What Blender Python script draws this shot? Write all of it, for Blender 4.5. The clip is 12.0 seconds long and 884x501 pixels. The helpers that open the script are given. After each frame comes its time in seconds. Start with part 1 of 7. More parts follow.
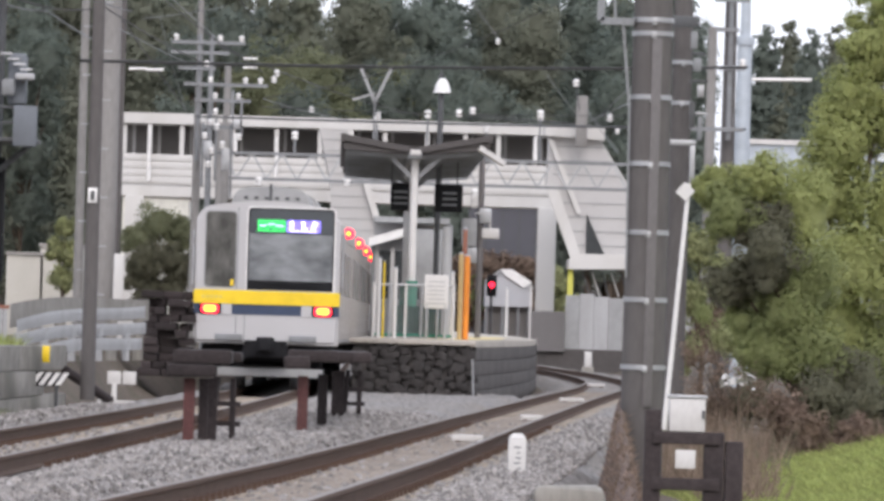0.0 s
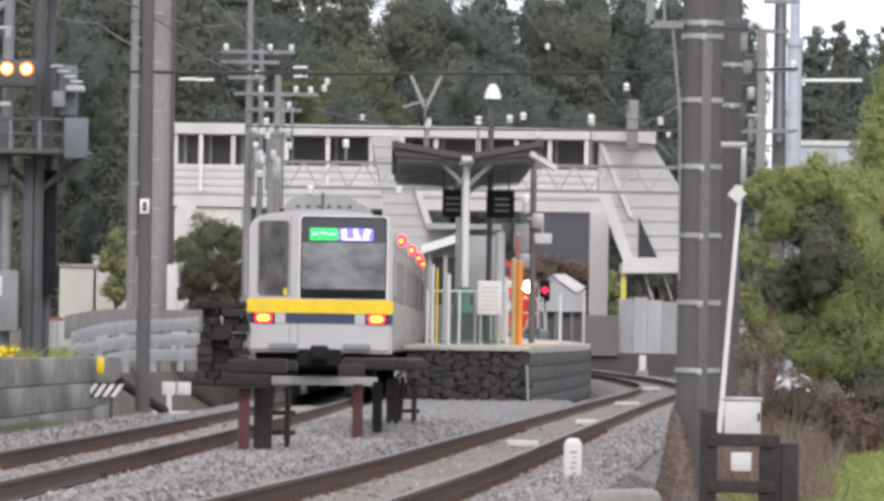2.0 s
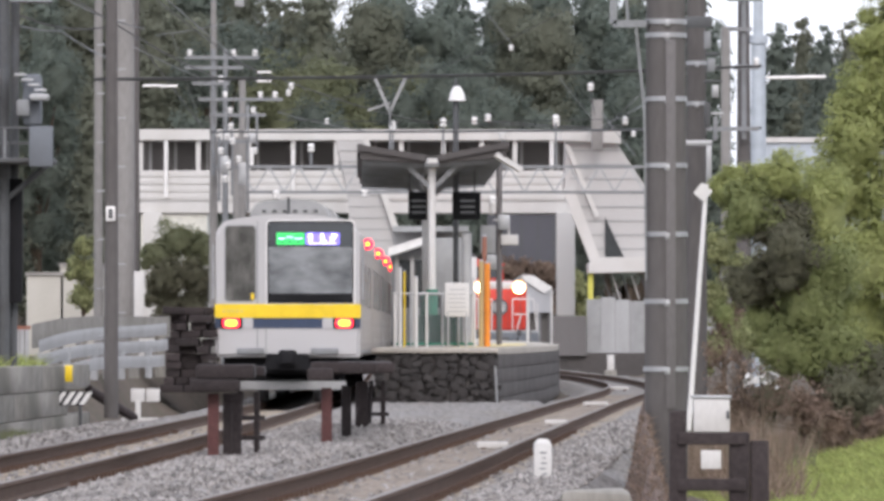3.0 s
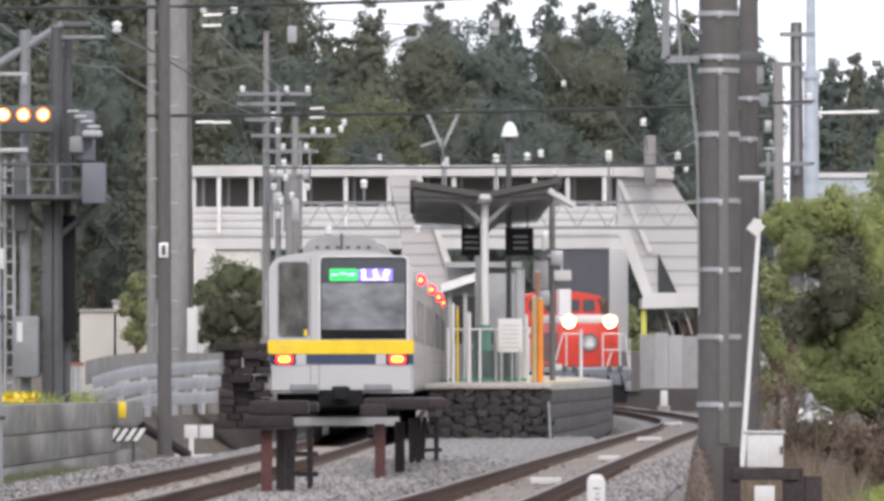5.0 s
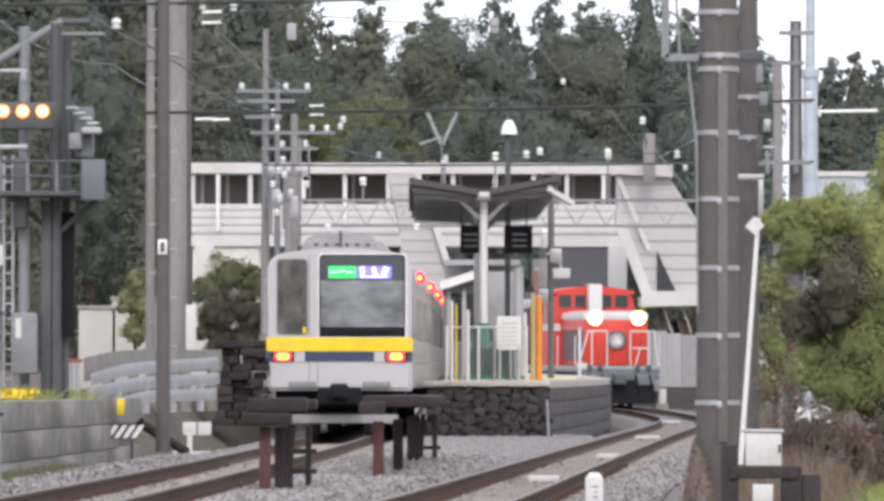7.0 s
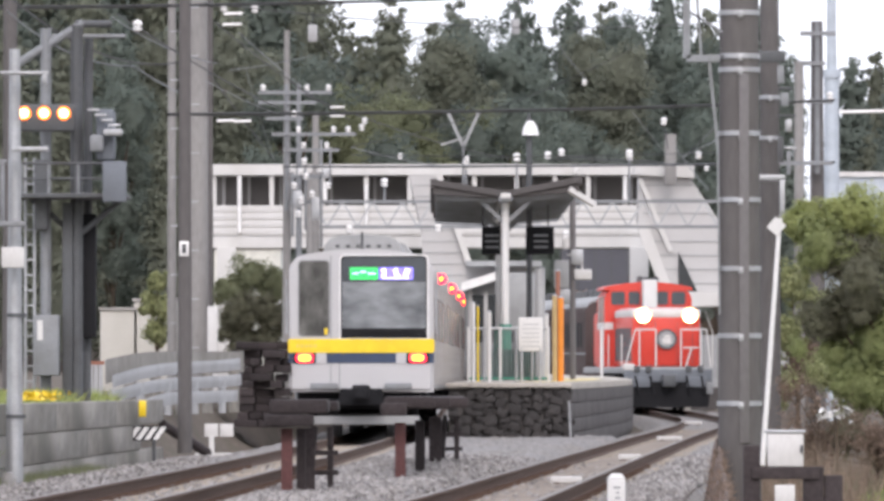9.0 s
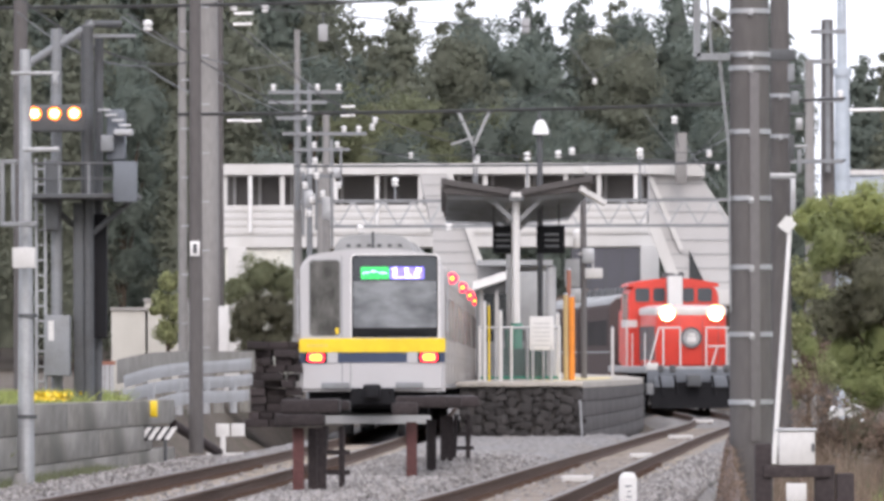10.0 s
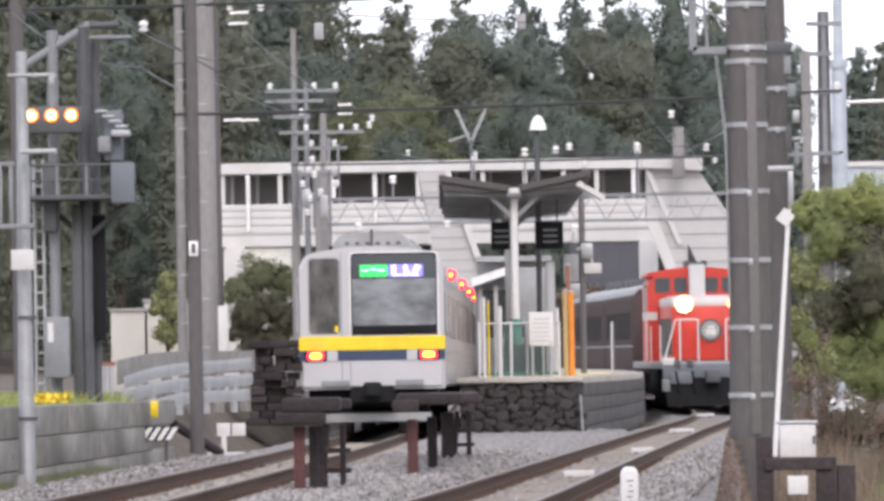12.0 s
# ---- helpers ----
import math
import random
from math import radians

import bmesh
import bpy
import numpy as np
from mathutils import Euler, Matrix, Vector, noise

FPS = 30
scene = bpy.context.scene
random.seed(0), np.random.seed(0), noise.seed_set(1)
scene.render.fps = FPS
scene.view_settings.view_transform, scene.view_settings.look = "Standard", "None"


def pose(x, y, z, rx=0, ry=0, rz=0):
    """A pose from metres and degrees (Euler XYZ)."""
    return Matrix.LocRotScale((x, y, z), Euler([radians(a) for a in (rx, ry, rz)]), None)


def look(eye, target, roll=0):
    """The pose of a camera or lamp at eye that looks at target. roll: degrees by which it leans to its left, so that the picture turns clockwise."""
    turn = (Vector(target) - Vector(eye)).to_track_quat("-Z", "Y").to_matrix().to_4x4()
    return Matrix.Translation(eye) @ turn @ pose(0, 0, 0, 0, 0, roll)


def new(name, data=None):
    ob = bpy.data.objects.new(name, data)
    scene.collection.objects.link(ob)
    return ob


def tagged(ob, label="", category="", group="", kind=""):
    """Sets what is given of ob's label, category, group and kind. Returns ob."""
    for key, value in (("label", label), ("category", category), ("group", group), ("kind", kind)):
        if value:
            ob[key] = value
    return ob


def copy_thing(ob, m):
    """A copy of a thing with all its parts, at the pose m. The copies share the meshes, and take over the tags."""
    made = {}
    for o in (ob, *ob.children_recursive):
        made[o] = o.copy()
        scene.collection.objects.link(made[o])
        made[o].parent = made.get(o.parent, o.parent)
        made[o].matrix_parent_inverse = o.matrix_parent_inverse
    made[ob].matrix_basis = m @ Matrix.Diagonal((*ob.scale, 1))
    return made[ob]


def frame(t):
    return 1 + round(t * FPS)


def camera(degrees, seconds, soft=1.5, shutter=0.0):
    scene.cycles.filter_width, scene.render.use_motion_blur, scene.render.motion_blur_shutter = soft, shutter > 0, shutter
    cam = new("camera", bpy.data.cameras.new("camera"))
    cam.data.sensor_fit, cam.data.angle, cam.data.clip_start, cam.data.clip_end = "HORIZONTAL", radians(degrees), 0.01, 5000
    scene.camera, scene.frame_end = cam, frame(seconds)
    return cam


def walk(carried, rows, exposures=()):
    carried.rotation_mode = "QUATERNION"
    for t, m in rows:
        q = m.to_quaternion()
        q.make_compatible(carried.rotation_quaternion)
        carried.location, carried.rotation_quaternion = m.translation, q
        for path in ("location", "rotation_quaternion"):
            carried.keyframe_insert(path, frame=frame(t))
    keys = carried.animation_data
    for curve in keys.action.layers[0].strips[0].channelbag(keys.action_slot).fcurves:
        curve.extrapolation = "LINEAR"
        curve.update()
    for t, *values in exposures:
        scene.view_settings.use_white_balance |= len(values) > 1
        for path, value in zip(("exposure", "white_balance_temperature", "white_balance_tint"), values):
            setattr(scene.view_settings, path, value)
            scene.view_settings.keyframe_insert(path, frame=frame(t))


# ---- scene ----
# A long view along two railway tracks to a small station. Metres; the rails near the eye lie at z = 0.
EYE = 0.98
cam = camera(6.504, 12.0, soft=3.4)
walk(cam, [
    (0, pose(0, 0, EYE, 90.6911, -1.7315, -0.7808)),
    (0.1, pose(0, 0, EYE, 90.6855, -1.7193, -0.7379)),
    (0.2, pose(0, 0, EYE, 90.6818, -1.7072, -0.7541)),
    (0.3, pose(0, 0, EYE, 90.6734, -1.6950, -0.7496)),
    (0.4, pose(0, 0, EYE, 90.6734, -1.6829, -0.7492)),
    (0.5, pose(0, 0, EYE, 90.6632, -1.6708, -0.7441)),
    (0.6, pose(0, 0, EYE, 90.6910, -1.6442, -0.6398)),
    (0.7, pose(0, 0, EYE, 90.6635, -1.6176, -0.6930)),
    (0.8, pose(0, 0, EYE, 90.6502, -1.5911, -0.6589)),
    (0.9, pose(0, 0, EYE, 90.6716, -1.5645, -0.6829)),
    (1, pose(0, 0, EYE, 90.7056, -1.5379, -0.7128)),
    (1.1, pose(0, 0, EYE, 90.6852, -1.4791, -0.7217)),
    (1.2, pose(0, 0, EYE, 90.7127, -1.4203, -0.6574)),
    (1.3, pose(0, 0, EYE, 90.6931, -1.3615, -0.7012)),
    (1.4, pose(0, 0, EYE, 90.6755, -1.3026, -0.6535)),
    (1.5, pose(0, 0, EYE, 90.6531, -1.2438, -0.5920)),
    (1.6, pose(0, 0, EYE, 90.6096, -1.1728, -0.5641)),
    (1.7, pose(0, 0, EYE, 90.6516, -1.1018, -0.4724)),
    (1.8, pose(0, 0, EYE, 90.6682, -1.0307, -0.4535)),
    (1.9, pose(0, 0, EYE, 90.6762, -0.9597, -0.4096)),
    (2, pose(0, 0, EYE, 90.7282, -0.8887, -0.3821)),
    (2.1, pose(0, 0, EYE, 90.7381, -0.9000, -0.3619)),
    (2.2, pose(0, 0, EYE, 90.7374, -0.9113, -0.3270)),
    (2.3, pose(0, 0, EYE, 90.7203, -0.9225, -0.2983)),
    (2.4, pose(0, 0, EYE, 90.6367, -0.9338, -0.2688)),
    (2.5, pose(0, 0, EYE, 90.5185, -0.9451, -0.2210)),
    (2.6, pose(0, 0, EYE, 90.5016, -0.7576, -0.1953)),
    (2.7, pose(0, 0, EYE, 90.6219, -0.5702, -0.2739)),
    (2.8, pose(0, 0, EYE, 90.7377, -0.3827, -0.4280)),
    (2.9, pose(0, 0, EYE, 90.7475, -0.1952, -0.5858)),
    (3, pose(0, 0, EYE, 90.7480, -0.0078, -0.6164)),
    (3.1, pose(0, 0, EYE, 90.8830, 0.0505, -0.5736)),
    (3.2, pose(0, 0, EYE, 90.9442, 0.1088, -0.4809)),
    (4.8, pose(0, 0, EYE, 91.0446, 0.0985, -0.3039)),
    (4.9, pose(0, 0, EYE, 91.0269, 0.0952, -0.2681)),
    (5, pose(0, 0, EYE, 91.0125, 0.0919, -0.2245)),
    (5.1, pose(0, 0, EYE, 90.9893, 0.1048, -0.2125)),
    (5.2, pose(0, 0, EYE, 90.9725, 0.1178, -0.1830)),
    (5.3, pose(0, 0, EYE, 90.9302, 0.1307, -0.1909)),
    (5.4, pose(0, 0, EYE, 90.9601, 0.1436, -0.2453)),
    (5.5, pose(0, 0, EYE, 91.0082, 0.1566, -0.2417)),
    (5.6, pose(0, 0, EYE, 91.0228, 0.1006, -0.2425)),
    (5.7, pose(0, 0, EYE, 91.0431, 0.0447, -0.2315)),
    (5.8, pose(0, 0, EYE, 91.0676, -0.0113, -0.2375)),
    (5.9, pose(0, 0, EYE, 91.0505, -0.0672, -0.2394)),
    (6, pose(0, 0, EYE, 91.0278, -0.1232, -0.2342)),
    (6.1, pose(0, 0, EYE, 91.0085, -0.1155, -0.2073)),
    (6.2, pose(0, 0, EYE, 91.0252, -0.1079, -0.2071)),
    (6.3, pose(0, 0, EYE, 91.0044, -0.1003, -0.1611)),
    (6.4, pose(0, 0, EYE, 90.9837, -0.0926, -0.1484)),
    (6.5, pose(0, 0, EYE, 90.9813, -0.0850, -0.1312)),
    (6.6, pose(0, 0, EYE, 90.9839, -0.0811, -0.1647)),
    (6.7, pose(0, 0, EYE, 90.9964, -0.0771, -0.1894)),
    (6.8, pose(0, 0, EYE, 90.9881, -0.0732, -0.2059)),
    (6.9, pose(0, 0, EYE, 90.9757, -0.0693, -0.2099)),
    (7, pose(0, 0, EYE, 90.9952, -0.0653, -0.2353)),
    (7.1, pose(0, 0, EYE, 91.0028, -0.0659, -0.2514)),
    (7.2, pose(0, 0, EYE, 91.0118, -0.0653, -0.2561)),
    (8.8, pose(0, 0, EYE, 90.9962, -0.0760, -0.0372)),
    (9, pose(0, 0, EYE, 91.0040, 0.0470, -0.0747)),
    (9.2, pose(0, 0, EYE, 90.9983, 0.0989, -0.0570)),
    (9.3, pose(0, 0, EYE, 90.9944, 0.1248, -0.0561)),
    (9.5, pose(0, 0, EYE, 91.0101, 0.1767, -0.0524)),
    (9.7, pose(0, 0, EYE, 91.0244, 0.1852, 0.0090)),
    (9.8, pose(0, 0, EYE, 91.0037, 0.1895, 0.0009)),
    (10, pose(0, 0, EYE, 90.9987, 0.1980, 0.0078)),
    (10.2, pose(0, 0, EYE, 91.0382, 0.1188, 0.0280)),
    (10.3, pose(0, 0, EYE, 91.0376, 0.0792, 0.0267)),
    (10.5, pose(0, 0, EYE, 91.0130, 0.0000, 0.0000)),
    (10.7, pose(0, 0, EYE, 91.0189, 0.0697, 0.0434)),
    (10.8, pose(0, 0, EYE, 91.0151, 0.1045, 0.0147)),
    (11, pose(0, 0, EYE, 90.9484, 0.1742, 0.0078)),
    (11.2, pose(0, 0, EYE, 90.9576, 0.2421, 0.0279)),
    (11.3, pose(0, 0, EYE, 90.9664, 0.2761, -0.0258)),
    (11.5, pose(0, 0, EYE, 90.9583, 0.3440, -0.0940)),
    (11.7, pose(0, 0, EYE, 90.9914, 0.5728, -0.0413)),
    (11.8, pose(0, 0, EYE, 91.0015, 0.6872, -0.0039)),
    (12, pose(0, 0, EYE, 90.9757, 0.9160, 0.0096)),
], exposures=[(0, 0.24, 6450, 17), (3, 0.28, 6450, 17), (6, 0.33, 6450, 17), (9, 0.43, 6450, 18), (12, 0.43, 6450, 19)])

# ---- light: a bright overcast sky ----
world = bpy.data.worlds.new("sky")
scene.world = world
world.use_nodes = True
wn, wl = world.node_tree.nodes, world.node_tree.links
sky_tex = wn.new("ShaderNodeTexSky")
sky_tex.sky_type = "NISHITA"
sky_tex.sun_disc = False
sky_tex.sun_elevation, sky_tex.sun_rotation = radians(33), radians(175)
sky_tex.dust_density, sky_tex.air_density = 4.0, 1.0
cloud = wn.new("ShaderNodeMixRGB")
cloud.inputs[0].default_value = 0.8
cloud.inputs[2].default_value = (9.0, 9.6, 10.2, 1)
wl.new(sky_tex.outputs[0], cloud.inputs[1])
wl.new(cloud.outputs[0], wn["Background"].inputs[0])
wn["Background"].inputs[1].default_value = 0.13
sun = new("sun", bpy.data.lights.new("sun", "SUN"))
sun.data.energy, sun.data.angle, sun.data.color = 1.0, radians(25), (1.0, 0.985, 0.96)
sun.matrix_world = look((12, -80, 90), (0, 60, 0))


# ---- materials ----
def material(name, color, rough=0.7, metal=0.0, vary=0.25, scale=3.0, fine=40.0, bump=0.0, bump_scale=30.0, dirt_or_glare=None, dirt_or_glare_amount=0.4,
             stretch=(1, 1, 1), piece=0.0, island=0.0, spec=0.4):
    """A painted or natural surface: two scales of variation, stains or painted reflections of a second colour, fine
    relief.
    """
    m = bpy.data.materials.new(name)
    m.use_nodes = True
    n, l = m.node_tree.nodes, m.node_tree.links
    b = n["Principled BSDF"]
    co = n.new("ShaderNodeTexCoord")
    mp = n.new("ShaderNodeMapping")
    mp.inputs["Scale"].default_value = stretch
    l.new(co.outputs["Object"], mp.inputs["Vector"])
    big, small = n.new("ShaderNodeTexNoise"), n.new("ShaderNodeTexNoise")
    big.inputs["Scale"].default_value, small.inputs["Scale"].default_value = scale, fine
    big.inputs["Detail"].default_value, small.inputs["Detail"].default_value = 5, 3
    for t in (big, small):
        l.new(mp.outputs[0], t.inputs["Vector"])
    mix = n.new("ShaderNodeMixRGB")
    d = dirt_or_glare or tuple(c * 0.5 for c in color)
    mix.inputs[1].default_value, mix.inputs[2].default_value = (*color, 1), (*d, 1)
    ramp = n.new("ShaderNodeMapRange")
    ramp.inputs["From Min"].default_value, ramp.inputs["From Max"].default_value = 0.4, 0.75
    ramp.inputs["To Max"].default_value = dirt_or_glare_amount
    l.new(big.outputs["Fac"], ramp.inputs["Value"])
    l.new(ramp.outputs[0], mix.inputs[0])
    hsv = n.new("ShaderNodeHueSaturation")
    l.new(mix.outputs[0], hsv.inputs["Color"])
    val = n.new("ShaderNodeMapRange")
    val.inputs["From Min"].default_value, val.inputs["From Max"].default_value = 0.25, 0.75
    val.inputs["To Min"].default_value, val.inputs["To Max"].default_value = 1 - vary, 1 + vary
    l.new(small.outputs["Fac"], val.inputs["Value"])
    last = val.outputs[0]
    for amount, node, out in ((piece, "ShaderNodeObjectInfo", "Random"), (island, "ShaderNodeNewGeometry", "Random Per Island")):
        if amount:
            src = n.new(node)
            r = n.new("ShaderNodeMapRange")
            r.inputs["To Min"].default_value, r.inputs["To Max"].default_value = 1 - amount, 1 + amount
            l.new(src.outputs[out], r.inputs["Value"])
            mul = n.new("ShaderNodeMath")
            mul.operation = "MULTIPLY"
            l.new(last, mul.inputs[0])
            l.new(r.outputs[0], mul.inputs[1])
            last = mul.outputs[0]
    l.new(last, hsv.inputs["Value"])
    l.new(hsv.outputs[0], b.inputs["Base Color"])
    b.inputs["Roughness"].default_value, b.inputs["Metallic"].default_value = rough, metal
    b.inputs["Specular IOR Level"].default_value = spec
    if bump:
        tex = n.new("ShaderNodeTexNoise")
        tex.inputs["Scale"].default_value, tex.inputs["Detail"].default_value = bump_scale, 4
        l.new(mp.outputs[0], tex.inputs["Vector"])
        bn = n.new("ShaderNodeBump")
        bn.inputs["Strength"].default_value, bn.inputs["Distance"].default_value = 1.0, bump
        l.new(tex.outputs["Fac"], bn.inputs["Height"])
        l.new(bn.outputs[0], b.inputs["Normal"])
    return m


def glow(name, color, strength):
    """A lit lamp or a lit display."""
    m = bpy.data.materials.new(name)
    m.use_nodes = True
    b = m.node_tree.nodes["Principled BSDF"]
    b.inputs["Base Color"].default_value = (*color, 1)
    b.inputs["Emission Color"].default_value = (*color, 1)
    b.inputs["Emission Strength"].default_value = strength
    return m


PALE_SHEET = material("pale_sheet_metal", (0.40, 0.405, 0.41), 0.6, 0.1, vary=0.1, scale=1.2, dirt_or_glare=(0.26, 0.255, 0.25), dirt_or_glare_amount=0.7, stretch=(1, 1, 0.3))
SAND = material("brown_fines", (0.25, 0.205, 0.168), 0.95, vary=0.3, scale=1.5, fine=18, bump=0.015, bump_scale=25, dirt_or_glare=(0.15, 0.125, 0.105), dirt_or_glare_amount=0.9, stretch=(1, 0.3, 1))
BALLAST = material("ballast", (0.212, 0.20, 0.194), 0.95, vary=0.5, scale=0.6, fine=12, bump=0.035, bump_scale=16, dirt_or_glare=(0.22, 0.19, 0.16), dirt_or_glare_amount=0.7, stretch=(1, 0.35, 1))
STONE_CHIP = material("ballast_stone", (0.255, 0.242, 0.236), 0.95, vary=0.2, dirt_or_glare=(0.19, 0.16, 0.13), island=0.5)
EARTH = material("earth", (0.115, 0.09, 0.072), 0.95, vary=0.35, scale=0.5, fine=6, bump=0.05, bump_scale=6, dirt_or_glare=(0.075, 0.07, 0.045), dirt_or_glare_amount=0.9)
GRASS = material("grass", (0.34, 0.39, 0.14), 0.9, vary=0.4, scale=0.7, fine=9, dirt_or_glare=(0.22, 0.2, 0.08), dirt_or_glare_amount=0.5, island=0.35)
DRY_GRASS = material("dry_grass", (0.26, 0.195, 0.155), 0.95, vary=0.3, island=0.4, dirt_or_glare=(0.2, 0.15, 0.1))
RAIL_SIDE = material("rail_rust", (0.10, 0.062, 0.045), 0.85, 0.2, vary=0.3, fine=30, bump=0.003)
RAIL_TOP = material("rail_head", (0.17, 0.145, 0.13), 0.5, 0.5, vary=0.15)
SLEEPER = material("sleeper", (0.30, 0.255, 0.205), 0.95, vary=0.3, fine=20, bump=0.006, piece=0.25, dirt_or_glare=(0.14, 0.11, 0.09))
CONCRETE = material("concrete", (0.36, 0.345, 0.325), 0.9, vary=0.14, scale=1.2, fine=16, bump=0.004, bump_scale=40, dirt_or_glare=(0.17, 0.16, 0.145), dirt_or_glare_amount=0.7, stretch=(1, 1, 0.4))
OLD_CONCRETE = material("weathered_concrete", (0.30, 0.285, 0.26), 0.95, vary=0.2, scale=1.6, fine=14, bump=0.01, bump_scale=25, dirt_or_glare=(0.15, 0.14, 0.115), dirt_or_glare_amount=0.8, piece=0.03, stretch=(1, 0.3, 0.25))
POLE_CONCRETE = material("pole_concrete", (0.118, 0.109, 0.106), 0.9, vary=0.12, scale=1.0, fine=20, bump=0.003, dirt_or_glare=(0.075, 0.07, 0.068), dirt_or_glare_amount=0.6, stretch=(1, 1, 0.25))
COVER_GREY = material("cable_cover_grey", (0.155, 0.146, 0.145), 0.8, vary=0.12, scale=1.0, dirt_or_glare=(0.11, 0.105, 0.10), dirt_or_glare_amount=0.6, stretch=(1, 1, 0.3))
POLE_LIGHT = material("pole_pale_concrete", (0.27, 0.26, 0.25), 0.9, vary=0.12, scale=1.0, fine=20, bump=0.003, dirt_or_glare=(0.15, 0.145, 0.14), dirt_or_glare_amount=0.7, stretch=(1, 1, 0.25))
GALV = material("galvanised_steel", (0.42, 0.43, 0.44), 0.5, 0.6, vary=0.12, dirt_or_glare=(0.24, 0.235, 0.23), dirt_or_glare_amount=0.6)
DARK_STEEL = material("dark_grey_steel", (0.105, 0.11, 0.115), 0.65, 0.3, vary=0.2, dirt_or_glare=(0.06, 0.05, 0.045))
GREY_STEEL = material("grey_painted_steel", (0.24, 0.25, 0.26), 0.6, 0.2, vary=0.15, dirt_or_glare=(0.12, 0.11, 0.10))
BOARD_BLUE = material("blue_grey_board", (0.155, 0.17, 0.19), 0.7, vary=0.12, dirt_or_glare=(0.10, 0.105, 0.115))
BLUE_STEEL = material("pale_blue_steel", (0.47, 0.52, 0.57), 0.55, 0.2, vary=0.08)
WHITE_PAINT = material("white_paint", (0.61, 0.60, 0.585), 0.6, vary=0.06, scale=1.5, dirt_or_glare=(0.45, 0.43, 0.40), dirt_or_glare_amount=0.5, stretch=(1, 1, 0.5))
BRIDGE_WHITE = material("bridge_panel", (0.61, 0.60, 0.58), 0.65, vary=0.06, scale=0.7, dirt_or_glare=(0.43, 0.41, 0.375), dirt_or_glare_amount=0.5, stretch=(1, 1, 0.4))
SIDING = material("stair_siding", (0.48, 0.47, 0.46), 0.7, vary=0.08, scale=0.8, dirt_or_glare=(0.40, 0.39, 0.38), dirt_or_glare_amount=0.6)
PALE_WALL = material("weathered_pale_wall", (0.50, 0.48, 0.43), 0.85, vary=0.08, scale=0.8, dirt_or_glare=(0.36, 0.345, 0.30), dirt_or_glare_amount=0.7, stretch=(1, 1, 0.5))
CREAM = material("cream_wall", (0.78, 0.77, 0.69), 0.8, vary=0.06)
DARK_VOID = material("dark_glass_or_gap", (0.035, 0.04, 0.042), 0.25, vary=0.2)
BLACK = material("black_rubber", (0.018, 0.018, 0.02), 0.8, vary=0.2, spec=0.15)
RED_BROWN = material("red_brown_steel", (0.095, 0.036, 0.034), 0.75, vary=0.25, dirt_or_glare=(0.06, 0.035, 0.03), dirt_or_glare_amount=0.7)
DARK_WOOD = material("dark_timber", (0.038, 0.030, 0.030), 0.9, vary=0.35, fine=25, bump=0.006, piece=0.3, stretch=(1, 1, 1))
RUBBLE = material("rubble_stone", (0.052, 0.047, 0.046), 0.9, vary=0.3, scale=3, fine=18, bump=0.012, bump_scale=18, piece=0.22, dirt_or_glare=(0.05, 0.055, 0.05))
BLOCK = material("platform_block", (0.095, 0.087, 0.084), 0.92, vary=0.2, fine=18, bump=0.006, piece=0.15, dirt_or_glare=(0.075, 0.07, 0.067), dirt_or_glare_amount=0.7)
STAINLESS = material("stainless_steel", (0.37, 0.335, 0.305), 0.5, 0.35, vary=0.05, scale=0.8, dirt_or_glare=(0.30, 0.265, 0.235), dirt_or_glare_amount=0.4)
TRAIN_WHITE = material("train_silver_white", (0.46, 0.455, 0.46), 0.4, 0.1, vary=0.03, dirt_or_glare=(0.45, 0.44, 0.43), dirt_or_glare_amount=0.4)
YELLOW = material("yellow_paint", (0.86, 0.60, 0.02), 0.45, vary=0.03)
NAVY = material("navy_paint", (0.035, 0.055, 0.105), 0.45, vary=0.08)
GLASS_DARK = material("window_glass", (0.05, 0.06, 0.068), 0.08, vary=0.1, spec=0.6)
# Pale and dark blotches of the windscreen stand in for its reflections.
WINDSCREEN = material("windscreen_glass", (0.24, 0.255, 0.265), 0.12, vary=0.1, scale=1.5, fine=5, dirt_or_glare=(0.035, 0.04, 0.045), dirt_or_glare_amount=1.0, stretch=(0.8, 1, 1.5), spec=0.6)
# The paler mottling of the end door glass is painted reflection.
DOOR_GLASS = material("end_door_glass", (0.055, 0.055, 0.05), 0.2, vary=0.15, scale=2.2, dirt_or_glare=(0.20, 0.195, 0.18), dirt_or_glare_amount=0.9, stretch=(1.4, 1, 0.7), spec=0.35)
PAVING = material("platform_paving", (0.46, 0.425, 0.375), 0.9, vary=0.12, scale=0.8, fine=10, bump=0.004, dirt_or_glare=(0.28, 0.26, 0.23), dirt_or_glare_amount=0.7)
WALL_CONCRETE = material("mossy_wall_concrete", (0.33, 0.31, 0.28), 0.95, vary=0.38, scale=2.4, fine=9, bump=0.008, bump_scale=20, dirt_or_glare=(0.075, 0.075, 0.06), dirt_or_glare_amount=1.0, piece=0.1, stretch=(1, 0.09, 0.4))
# Flat dim tone that stands in for shade in recesses.
DIM_SHADE = material("painted_recess_shade", (0.16, 0.15, 0.142), 0.6, vary=0.2, scale=0.6, dirt_or_glare=(0.11, 0.105, 0.10), dirt_or_glare_amount=0.8)
SHED_SHEET = material("shed_sheet", (0.47, 0.48, 0.50), 0.5, vary=0.06, scale=0.9, dirt_or_glare=(0.36, 0.37, 0.39), dirt_or_glare_amount=0.6)
